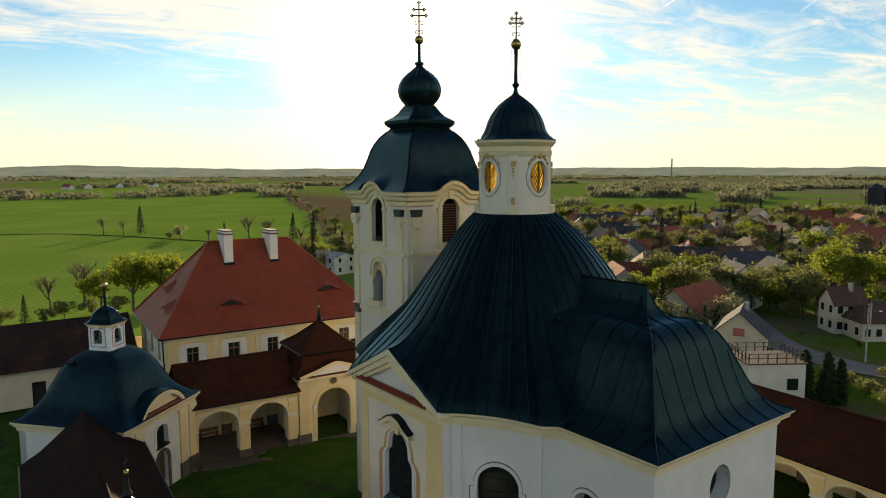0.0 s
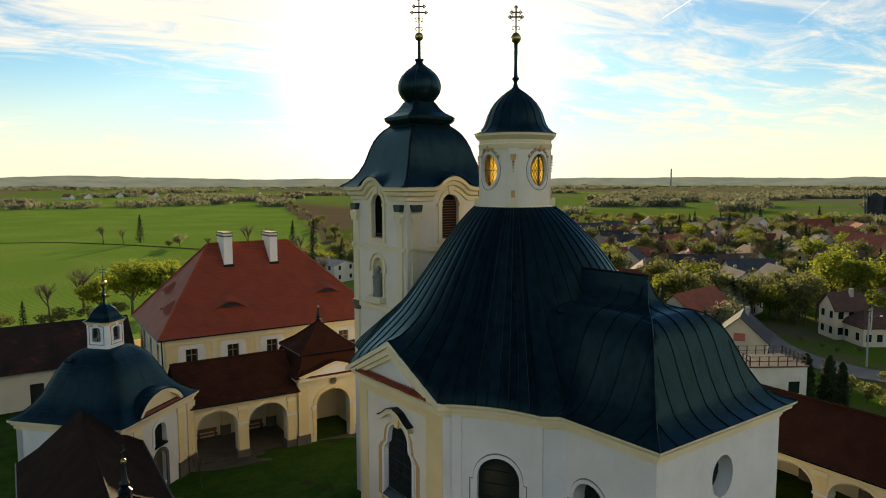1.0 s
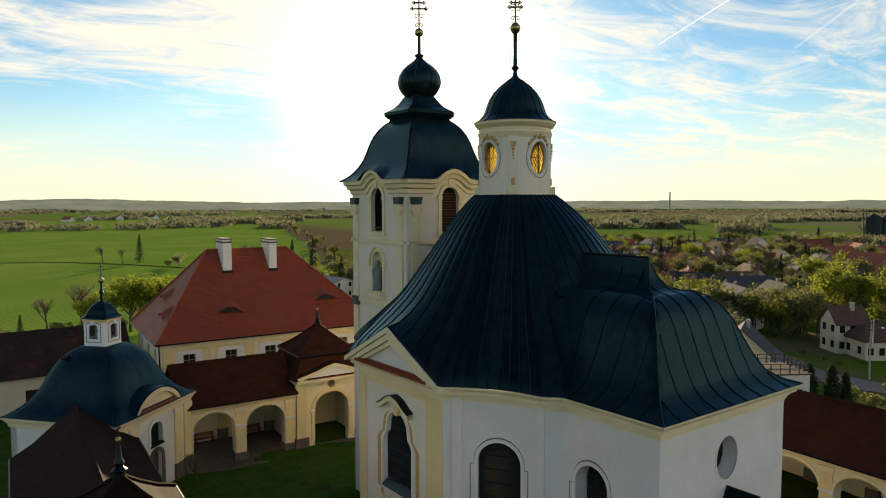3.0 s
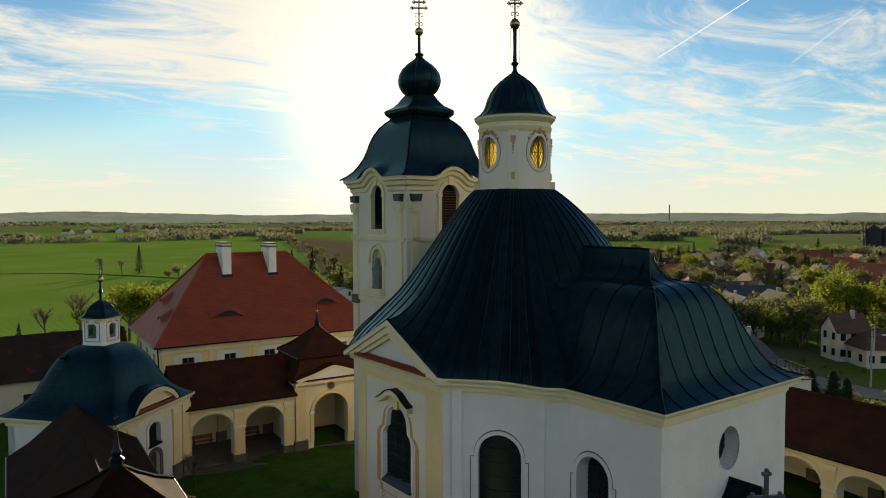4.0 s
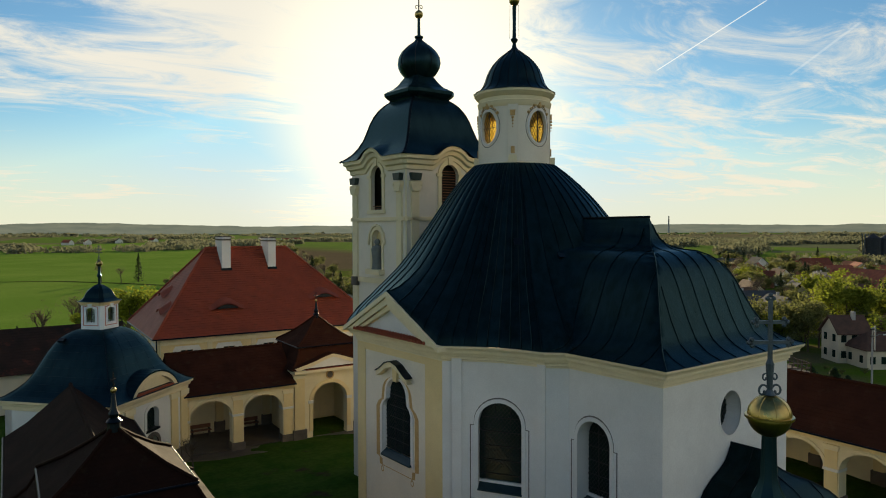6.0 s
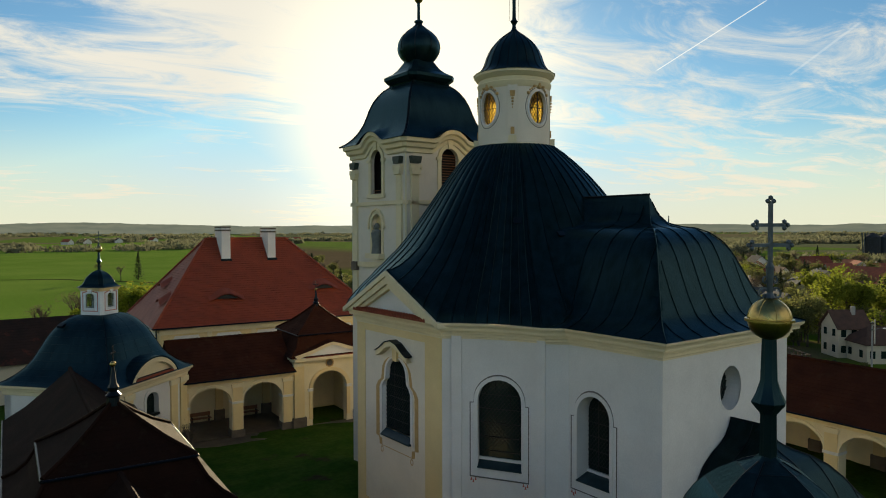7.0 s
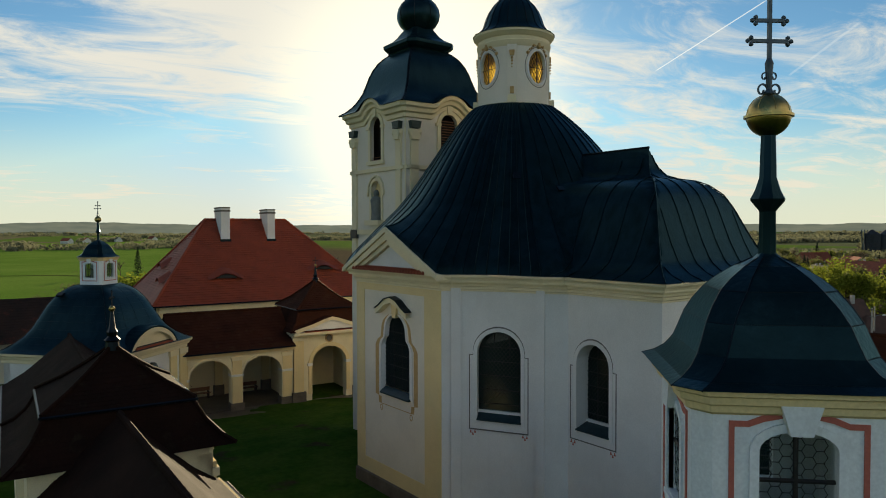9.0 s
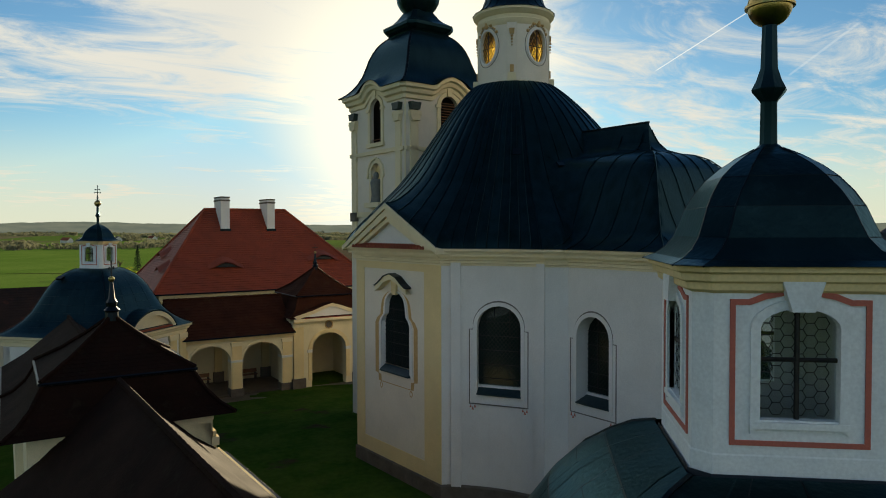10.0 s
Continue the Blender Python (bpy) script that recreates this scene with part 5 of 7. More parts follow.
CHAPEL_BELL = [(0.92, 9.30, 40), (1.15, 9.22, 20), (1.45, 9.06, 9), (1.78, 8.82, 7), (2.10, 8.48, 6), (2.38, 8.05, 6), (2.60, 7.60, 6), (2.80, 7.1, 7), (3.0, 6.6, 8), (3.25, 6.12, 12), (3.55, 5.75, 20), (3.90, 5.44, 40), (4.28, 5.24, 60)]


def sheets(rings, rows_, cols, parent, shift=True, gap=0.012, lift=0.012):
    """Lay single roof sheets over a lofted roof: rows and columns as index ranges of its rings."""
    rng = random.Random(4)
    for ri, (r0, r1) in enumerate(rows_):
        for c0, c1 in cols:
            off = 0
            bm = B()
            grid = []
            for r in range(r0, r1 + 1):
                line = []
                for c in range(c0, c1 + 1):
                    p = rings[r][c % len(rings[r])].copy()
                    line.append(p)
                grid.append(line)
            mid = sum((p for l in grid for p in l), Vector()) / sum(len(l) for l in grid)
            out = (grid[0][-1] - grid[0][0]).cross(grid[-1][0] - grid[0][0])
            out = out.normalized() if out.length > 1e-6 else Vector((0, 0, 1))
            if out.dot(Vector((mid.x, mid.y, 0.6 * abs(mid.x) + 0.2))) < 0:
                out = -out
            t = rng.uniform(0.5, 1.2) * lift
            vs = [[bm.verts.new(p.lerp(mid, gap / max(0.05, (p - mid).length)) + out * t) for p in l] for l in grid]
            for a, b in zip(vs, vs[1:]):
                for i in range(len(a) - 1):
                    bm.faces.new((a[i], a[i + 1], b[i + 1], b[i]))
            part("roof_sheet", bm, SLATE, parent, smooth=35)


def chapel(m, label, facade):
    ch = empty("corner_chapel", m, label=label, category="chapel")
    rings = [square_ring(h, z, 14, p) for h, z, p in CHAPEL_BELL]
    bm = B()
    loft(bm, rings)
    part("bell_roof", bm, COPPER, ch, "dark sheet metal bell roof", smooth=35)
    bm = B()
    for k in range(0, 56):
        if k % 14 in (0, 4, 7, 10):
            tube(bm, [r[k] for r in rings], 0.009 if k % 14 else 0.03, 4)
    for r in rings[2:-1]:
        tube(bm, [v + Vector((0, 0, 0.002)) for v in r] + [r[0]], 0.006, 3)
    part("roof_seam", bm, SEAM, ch, kind="stuff")
    if not facade:
        n = 14
        for k in range(4):
            for ri, (r0, r1) in enumerate(((0, 2), (2, 4), (4, 6), (6, 8), (8, 10), (10, 12))):
                cuts = (0, 5, 10, 14) if ri % 2 else (0, 3, 7, 12, 14)
                sheets(rings, [(r0, r1)], [(k * n + a, k * n + b) for a, b in zip(cuts, cuts[1:])], ch)
    bm = B()
    box(bm, -0.22, -0.30, -0.03, 0.22, 0.02, 0.10, Matrix.Translation((-1.15, -1.95, 8.78)) @ Matrix.Rotation(radians(30), 4, "X"))
    part("roof_vent", bm, SEAM, ch)
    # cornice and walls
    sq = [(-4.2, -4.2), (4.2, -4.2), (4.2, 4.2), (-4.2, 4.2)]
    bm = B()
    loft(bm, [ring(offset(sq, d), z) for d, z in ((0.0, 5.26), (0.0, 5.08), (-0.1, 5.02), (-0.16, 4.86), (-0.24, 4.82), (-0.26, 4.6), (-0.36, 4.55))])
    part("cornice", bm, CREAM, ch)
    for ang in (0, 90, 180, 270):
        a = radians(ang)
        f = facing((3.85 * math.cos(a), 3.85 * math.sin(a)), ang)
        ops = [(-0.55, 0.55, 0.0, 1.75, 0.5), (-0.62, 0.62, 2.75, 3.75, 0.45)] if ang == 0 and facade else []
        bm = B()
        if ops:
            wall(bm, -3.85, 3.85, 2.5, 4.8, (0, 0.5), f, ops[1:])
            wall(bm, -3.85, 3.85, -0.6, 2.5, (0, 0.5), f, ops[:1])
        else:
            wall(bm, -3.85, 3.85, -0.6, 4.8, (0, 0.5), f)
        part("wall", bm, WHITE, ch)
    if facade:
        f = facing((3.85, 0), 0)
        for u in (-3.45, -2.35, 2.35, 3.45):
            bm = B()
            prism(bm, [(u - 0.38, 0.4), (u + 0.38, 0.4), (u + 0.38, 4.6), (u - 0.38, 4.6)], (-0.10, 0.05), f)
            p = part("pilaster", bm, YELLOW, ch)
            bm = B()
            prism(bm, [(u - 0.46, 4.2), (u + 0.46, 4.2), (u + 0.5, 4.56), (u - 0.5, 4.56)], (-0.18, 0.05), f)
            part("capital", bm, CREAM, p)
            bm = B()
            prism(bm, [(u - 0.46, -0.6), (u + 0.46, -0.6), (u + 0.46, 0.62), (u - 0.46, 0.62)], (-0.18, 0.05), f)
            part("plinth_block", bm, STONE, p)
        w = empty("window", label="shouldered window with a grey frame"); w.parent = ch
        line = arch(-0.62, 0.62, 2.75, 3.75, 0.45)
        bm = B(); bm.faces.new([bm.verts.new(f(u, 0.3, z)) for u, z in line]); part("pane", bm, GLASS, w)
        bm = B(); lattice(bm, line, f, 0.27, 0.2); part("leading", bm, DARKIRON, w, kind="stuff")
        bm = B(); band(bm, line, arch(-0.85, 0.85, 2.55, 3.75, 0.7), (-0.06, 0.05), f, False); part("surround", bm, WHITE, w)
        bm = B(); prism(bm, [(-0.7, 2.6), (0.7, 2.6), (0.7, 2.76), (-0.7, 2.76)], (-0.1, 0.3), f); part("sill", bm, SEAM, w)
        d = empty("door", label="dark arched wooden door"); d.parent = ch
        bm = B(); bm.faces.new([bm.verts.new(f(u, 0.3, z)) for u, z in arch(-0.55, 0.55, -0.6, 1.75, 0.5)]); part("leaf", bm, WOOD, d)
        bm = B(); band(bm, arch(-0.55, 0.55, -0.6, 1.75, 0.5), arch(-0.8, 0.8, -0.6, 1.75, 0.75), (-0.07, 0.05), f, False); part("door_frame", bm, STONE, d)
        # segmental gable over the cornice
        arcp = lambda hw, top: [(hw * math.sin(t), 5.2 + (top - 5.2) * (math.cos(t) - math.cos(1.15)) / (1 - math.cos(1.15))) for t in [(-1.15 + 2.3 * i / 16) for i in range(17)]]
        bm = B(); prism(bm, arcp(2.3, 6.2), (-0.05, 1.6), f); part("gable_field", bm, CREAM, ch)
        bm = B(); band(bm, arcp(2.3, 6.2), arcp(2.65, 6.5), (-0.32, 1.2), f, False); part("gable_cornice", bm, CREAM, ch, "cream segmental gable")
        bm = B(); band(bm, [(u, z + 0.005) for u, z in arcp(2.66, 6.51)], [(u, z + 0.06) for u, z in arcp(2.7, 6.55)], (-0.36, 1.6), f, False); part("gable_sheet", bm, COPPER, ch)
        bm = B(); prism(bm, [(-1.9, 5.27), (1.9, 5.27), (1.9, 5.40), (-1.9, 5.40)], (-0.34, 0.0), f); part("tile_strip", bm, REDTILE, ch)
        bm = B(); box(bm, 3.9, -3.75, 4.0, 4.2, -3.45, 4.35); part("floodlight", bm, DARKIRON, ch)
    return ch


CUT = 0.15


def cut_square(h, z, cut):
    """An anticlockwise square of half-side h with cut corners."""
    p = [(-h + cut, -h), (h - cut, -h), (h, -h + cut), (h, h - cut), (h - cut, h), (-h + cut, h), (-h, h - cut), (-h, -h + cut)]
    return [Vector((x, y, z)) for x, y in p]


def lantern_wall(ln, ang):
    a = radians(ang)
    H = 0.86
    f = facing((H * math.cos(a), H * math.sin(a)), ang)
    bm = B()
    w = H - CUT
    wall(bm, -w, w, 9.10, 11.24, (0, 0.10), f, [(-0.325, 0.325, 10.10, 10.90, 0.17)])
    part("wall", bm, LANTERN_WHITE, ln)
    bm = B()
    e = [f(w, 0, 9.1), f(w + CUT, CUT, 9.1), f(w + CUT - 0.07, CUT + 0.07, 9.1), f(w - 0.07, 0.07, 9.1)]
    loft(bm, [e, [v + Vector((0, 0, 2.14)) for v in e]], True, (True, True))
    part("corner_wall", bm, LANTERN_WHITE, ln)
    # stepped surround, then the red band with its raised shoulders
    win = empty("window", label="small arched window with hexagonal leaded panes")
    win.parent = ln
    bm = B()
    band(bm, arch(-0.325, 0.325, 10.04, 10.90, 0.17), arch(-0.405, 0.405, 9.98, 10.90, 0.25), (-0.025, 0.05), f, False)
    prism(bm, [(-0.41, 10.03), (0.41, 10.03), (0.41, 10.085), (-0.41, 10.085)], (-0.035, 0.08), f)
    prism(bm, [(-0.09, 11.05), (0.09, 11.05), (0.20, 11.40), (-0.20, 11.40)], (-0.10, 0.05), f)
    part("surround", bm, LANTERN_WHITE, win)
    outer = [(-0.575, 9.875), (-0.575, 11.15), (-0.42, 11.15), (-0.30, 11.20), (-0.13, 11.235), (0.13, 11.235), (0.30, 11.20), (0.42, 11.15), (0.575, 11.15), (0.575, 9.875)]
    inner = [(-0.53, 9.92), (-0.53, 11.10), (-0.41, 11.10), (-0.28, 11.15), (-0.12, 11.185), (0.12, 11.185), (0.28, 11.15), (0.41, 11.10), (0.53, 11.10), (0.53, 9.92)]
    bm = B()
    band(bm, inner, outer, (-0.014, 0.03), f)
    part("red_band", bm, REDTRIM, win, "faded red painted band")
    bm = B()
    bm.faces.new([bm.verts.new(f(u, 0.07, z)) for u, z in arch(-0.325, 0.325, 10.10, 10.90, 0.17)])
    p = part("pane", bm, CLEAR, win)
    p.visible_shadow = False
    bm = B()
    tube(bm, [f(0, 0.06, 10.08), f(0, 0.06, 11.06)], 0.022, 6)
    tube(bm, [f(-0.325, 0.06, 10.62), f(0.325, 0.06, 10.62)], 0.022, 6)
    part("mullion", bm, DARKIRON, win)
    bm = B()
    s = 0.062
    done = set()
    for i in range(-6, 7):
        for j in range(0, 18):
            u, z = i * s * 1.5 + 0.02, 10.08 + j * s * 1.732 + (s * 0.866 if i % 2 else 0)
            hexa = [(u + s * math.cos(math.pi * k / 3), z + s * math.sin(math.pi * k / 3)) for k in range(6)]
            for p0, p1 in zip(hexa, hexa[1:] + hexa[:1]):
                key = tuple(sorted(((round(p0[0], 3), round(p0[1], 3)), (round(p1[0], 3), round(p1[1], 3)))))
                if key in done or max(abs(p0[0]), abs(p1[0])) > 0.325 or min(p0[1], p1[1]) < 10.10:
                    continue
                top = 10.90 + 0.17 * math.sqrt(max(0, 1 - (max(abs(p0[0]), abs(p1[0])) / 0.325) ** 2))
                if max(p0[1], p1[1]) > top:
                    continue
                done.add(key)
                tube(bm, [f(p0[0], 0.065, p0[1]), f(p1[0], 0.065, p1[1])], 0.0045, 3)
    part("leading", bm, DARKIRON, win, kind="stuff")


def chapel_lantern(m):
    ln = empty("chapel_lantern", m, label="square white lantern with red bands, dark bell roof and gilded ball", category="lantern")
    for ang in (0, 90, 180, 270):
        lantern_wall(ln, ang)
    bm = B()
    ringof = lambda d, z: cut_square(0.86 + d, z, CUT + d * 0.5)
    loft(bm, [ringof(d, z) for d, z in ((0.0, 11.2), (0.05, 11.23), (0.06, 11.29), (0.10, 11.31), (0.11, 11.37), (0.15, 11.39), (0.15, 11.44), (0.0, 11.46))])
    part("cornice", bm, YELLOW, ln, "pale yellow moulded cornice")
    bm = B()
    loft(bm, [ringof(d, z) for d, z in ((0.008, 9.0), (0.008, 9.78), (0.002, 9.795))])
    part("foot", bm, LANTERN_WHITE, ln)
    bm = B()
    loft(bm, [ringof(d, z) for d, z in ((0.10, 9.1), (0.10, 9.46), (0.034, 9.62))])
    part("flashing", bm, SEAM, ln)
    prof = [(1.06, 11.44), (0.95, 11.49), (0.85, 11.57), (0.775, 11.68), (0.725, 11.82), (0.68, 11.96), (0.61, 12.10), (0.515, 12.24), (0.40, 12.35), (0.25, 12.46), (0.11, 12.54), (0.075, 12.58)]
    rings = [cut_square(h, z, min(h * 0.36, 0.16 + 0.05 * h)) for h, z in prof]
    bm = B()
    loft(bm, rings, True, (True, True))
    part("bell_roof", bm, COPPER, ln, "dark sheet metal bell roof with flared eaves", smooth=22)
    sheets(rings, [(0, 1), (1, 3), (3, 5), (5, 7), (7, 9)], [(k, k + 1) for k in range(8)], ln, lift=0.006, gap=0.008)
    bm = B()
    for k in range(8):
        tube(bm, [r[k] for r in rings[:-1]], 0.009, 5)
    for i in (1, 3, 5, 7, 9):
        tube(bm, rings[i] + [rings[i][0]], 0.006, 4)
    for k, i0, i1 in ((0, 1, 3), (2, 3, 5), (4, 5, 7), (6, 1, 5)):
        tube(bm, [rings[i][k].lerp(rings[i][k + 1], 0.42) for i in range(i0, i1 + 1)], 0.006, 4)
    part("roof_seam", bm, SEAM, ln, kind="stuff")
    bm = B()
    lathe(bm, [(0.085, 12.5), (0.078, 12.98), (0.085, 13.0), (0.16, 13.09), (0.165, 13.11), (0.12, 13.2), (0.082, 13.32), (0.07, 13.74)], 8)
    part("spire", bm, COPPER, ln, smooth=30)
    bm = B()
    R = 0.205
    pr = [(R * math.sin(math.pi * i / 16), 13.92 - R * math.cos(math.pi * i / 16)) for i in range(1, 16)]
    lathe(bm, pr, 32)
    b = part("ball", bm, GOLD, ln, "gilded metal ball", smooth=60)
    bm = B()
    lathe(bm, [(R - 0.01, 13.895), (R + 0.022, 13.90), (R + 0.022, 13.925), (R - 0.01, 13.93)], 32, caps=(False, False))
    part("seam_ring", bm, GOLD, b)
    bm = B()
    for k in range(8):
        a = 2 * math.pi * k / 8
        tube(bm, [(R * 1.01 * math.sin(t) * math.cos(a), R * 1.01 * math.sin(t) * math.sin(a), 13.92 + R * 1.01 * math.cos(t)) for t in [0.25 + 0.2 * i for i in range(7)]], 0.003, 3)
    part("ball_seam", bm, GOLD, b)
    turn = Matrix.Rotation(radians(12), 4, "Z")
    cr = cross(ln, 14.06, 1.01, 0.185, IRON, bars=((0.575, 1.0), (0.77, 0.76)), t=0.017)
    cr.matrix_local = turn
    bm = B()
    for s in (-1, 1):
        scroll(bm, (0.015 * s, 0, 14.17), s, 0.075, 0.012)
        scroll(bm, (0.01 * s, 0, 14.30), s, 0.05, 0.009)
    lathe(bm, [(0.03, 14.1), (0.06, 14.13), (0.025, 14.18), (0.04, 14.43), (0.02, 14.48)], 10)
    part("scrollwork", bm, IRON, ln).matrix_local = turn
    return ln


FAR_CHAPEL = Matrix.Translation((5.65, 51.2, 0.0)) @ pose(0, 0, 0, 0, 0, -45)
NEAR_CHAPEL = Matrix.Translation((6.71, 4.13, 0.0)) @ pose(0, 0, 0, 0, 0, -40)
chapel(FAR_CHAPEL, "white corner chapel with a dark bell roof and a courtyard door", True)
chapel(NEAR_CHAPEL @ Matrix.Translation((0, 0, 0.3)), "white corner chapel under a dark sheet metal bell roof", False)
near_lantern = chapel_lantern(NEAR_CHAPEL)
copy_thing(near_lantern, FAR_CHAPEL @ Matrix.Translation((0, 0, -0.35)))


# ---- cloister wings ----
def courses(bm, a, b, c, d, step, lift=0.014):
    """A sloping roof face from the eaves a-b up to d-c as overlapping courses of tile, one stepped skin."""
    a, b, c, d = map(Vector, (a, b, c, d))
    n = max(1, round(((d - a).length + (c - b).length) / 2 / step))
    nrm = (b - a).cross(d - a).normalized()
    rows_ = []
    for i in range(n):
        p, q = a.lerp(d, i / n), b.lerp(c, i / n)
        rows_ += [(p, q), (p + nrm * lift, q + nrm * lift)]
    rows_.append((d, c))
    loft(bm, rows_, closed=False)


def bellcast(bm, eave_a, eave_b, ridge_b, ridge_a, sag=0.18, step=0.30):
    """A roof face that flattens towards the eaves."""
    ea, eb, rb, ra = map(Vector, (eave_a, eave_b, ridge_b, ridge_a))
    ka, kb = ea.lerp(ra, 0.33) - Vector((0, 0, sag)), eb.lerp(rb, 0.33) - Vector((0, 0, sag))
    courses(bm, ea, eb, kb, ka, step)
    courses(bm, ka, kb, rb, ra, step)


def gate_pavilion(m, label, tile=BROWNTILE, lo=((3.35, 4.95), (2.75, 5.5), (2.35, 6.55)), up=((2.55, 6.62), (1.6, 7.25), (0.8, 7.95), (0.12, 8.6)), top=4.9, gable=True):
    """A gate in the cloister: two-tier tiled roof, finial, gabled arch towards the courtyard (local -y)."""
    g = empty("gate_pavilion", m, label=label, category="pavilion")
    f = facing((0, -2.75), 270)
    bm = B()
    wall(bm, -2.95, 2.95, -0.6, top, (0, 0.6), f, [(-1.45, 1.45, -0.6, 2.35, 1.3)])
    for ang, o in ((0, (2.95, 0)), (180, (-2.95, 0)), (90, (0, 2.75))):
        wall(bm, -2.7, 2.7, -0.6, top, (0, 0.4), facing(o, ang))
    part("wall", bm, CREAM, g)
    for ang, o in ((0, (2.95, 0)), (180, (-2.95, 0)), (270, (0, -2.75)))[:2 if gable else 3]:
        bm = B()
        for d, z0, z1 in ((0.10, top - 0.34, top - 0.2), (0.2, top - 0.2, top - 0.02)):
            prism(bm, [(-2.68, z0), (2.68, z0), (2.68, z1), (-2.68, z1)], (-d, 0.02), facing(o, ang))
        part("side_cornice", bm, CREAM, g)
    for u in (-2.55, 2.55):
        bm = B()
        prism(bm, [(u - 0.4, -0.6), (u + 0.4, -0.6), (u + 0.4, 4.75), (u - 0.4, 4.75)], (-0.12, 0.05), f)
        p = part("pilaster", bm, YELLOW, g)
        bm = B()
        prism(bm, [(u - 0.46, 4.25), (u + 0.46, 4.25), (u + 0.5, 4.55), (u - 0.5, 4.55)], (-0.2, 0.05), f)
        part("capital", bm, CREAM, p)
        bm = B()
        prism(bm, [(u - 0.55, -0.6), (u + 0.55, -0.6), (u + 0.55, 0.25), (u - 0.55, 0.25)], (-0.22, 0.05), f)
        part("plinth_block", bm, STONE, p)
    bm = B()
    band(bm, arch(-1.45, 1.45, 0.0, 2.35, 1.3), arch(-1.75, 1.75, 0.0, 2.35, 1.6), (-0.08, 0.05), f, False)
    part("arch_moulding", bm, YELLOW, g)
    for s in (-1, 1):
        bm = B()
        prism(bm, [(s * 1.42, 2.2), (s * 1.85, 2.2), (s * 1.85, 2.42), (s * 1.42, 2.42)], (-0.14, 0.3), f)
        part("impost", bm, WHITE, g)
    # shallow gable above the arch
    if gable:
        tri = [(-2.95, 5.02), (-1.5, 5.42), (-0.6, 5.76), (0, 5.92), (0.6, 5.76), (1.5, 5.42), (2.95, 5.02)]
        bm = B(); prism(bm, [(-2.9, 4.86), *[(u * 0.98, z) for u, z in tri], (2.9, 4.86)], (-0.50, 0.5), f); part("gable_field", bm, WHITE, g)
        bm = B(); band(bm, [(u * 0.97, z - 0.12) for u, z in tri], [(u * 1.06, z + 0.12) for u, z in tri], (-0.66, 0.5), f, False)
        part("gable_cornice", bm, CREAM, g)
        bm = B(); prism(bm, [(-3.1, 4.70), (3.1, 4.70), (3.1, 4.90), (-3.1, 4.90)], (-0.62, 0.4), f); part("cornice", bm, CREAM, g)
        bm = B(); prism(bm, [(-2.2, 4.905), (2.2, 4.905), (2.2, 4.98), (-2.2, 4.98)], (-0.60, -0.4), f); part("tile_strip", bm, REDTILE, g)
        bm = B(); band(bm, [(u * 1.06, z + 0.125) for u, z in tri], [(u * 1.07, z + 0.19) for u, z in tri], (-0.70, 1.2), f, False); part("gable_roof", bm, tile, g)
    bm = B(); band(bm, oval(0, 4.28, 0.26, 0.26, 20), oval(0, 4.28, 0.34, 0.34, 20), (-0.08, 0.02), f); part("medallion_ring", bm, OCHRELINE, g)
    bm = B(); prism(bm, oval(0, 4.28, 0.26, 0.26, 20), (-0.03, 0.02), f); part("medallion", bm, STONE, g, "small round relief")
    # roofs
    for lev, name in ((lo, "lower_roof"), (up, "upper_roof")):
        bm = B()
        for (h0, z0), (h1, z1) in zip(lev, lev[1:]):
            for k in range(4):
                r = Matrix.Rotation(math.pi / 2 * k, 3, "Z")
                courses(bm, r @ Vector((-h0, -h0, z0)), r @ Vector((h0, -h0, z0)), r @ Vector((h1, -h1, z1)), r @ Vector((-h1, -h1, z1)), 0.28)
        part(name, bm, tile, g, "brown-red tiled roof")
        for k in range(4):
            r = Matrix.Rotation(math.pi / 2 * k, 3, "Z")
            part("hip_tile", tube(B(), [r @ Vector((h, -h, z + 0.05)) for h, z in lev], 0.08, 6), tile, g)
    bm = B()
    h, z = up[0]
    for k in range(4):
        r = Matrix.Rotation(math.pi / 2 * k, 3, "Z")
        tube(bm, [r @ Vector((-h, -h - 0.03, z - 0.03)), r @ Vector((h, -h - 0.03, z - 0.03))], 0.055, 6)
    part("gutter", bm, SEAM, g)
    bm = B()
    lathe(bm, [(0.24, 8.45), (0.22, 8.75), (0.28, 8.82), (0.15, 8.95), (0.2, 9.1), (0.12, 9.25), (0.05, 9.85)], 8)
    part("finial", bm, SEAM, g, smooth=40)
    bm = B()
    bmesh.ops.create_uvsphere(bm, u_segments=14, v_segments=8, radius=0.11, matrix=Matrix.Translation((0, 0, 9.93)))
    part("ball", bm, GOLD, g, smooth=True)
    cr = cross(g, 10.0, 0.55, 0.17, DARKIRON, bars=((0.6, 1.0),), t=0.018)
    cr.rotation_euler = (0, 0, radians(-30))
    return g


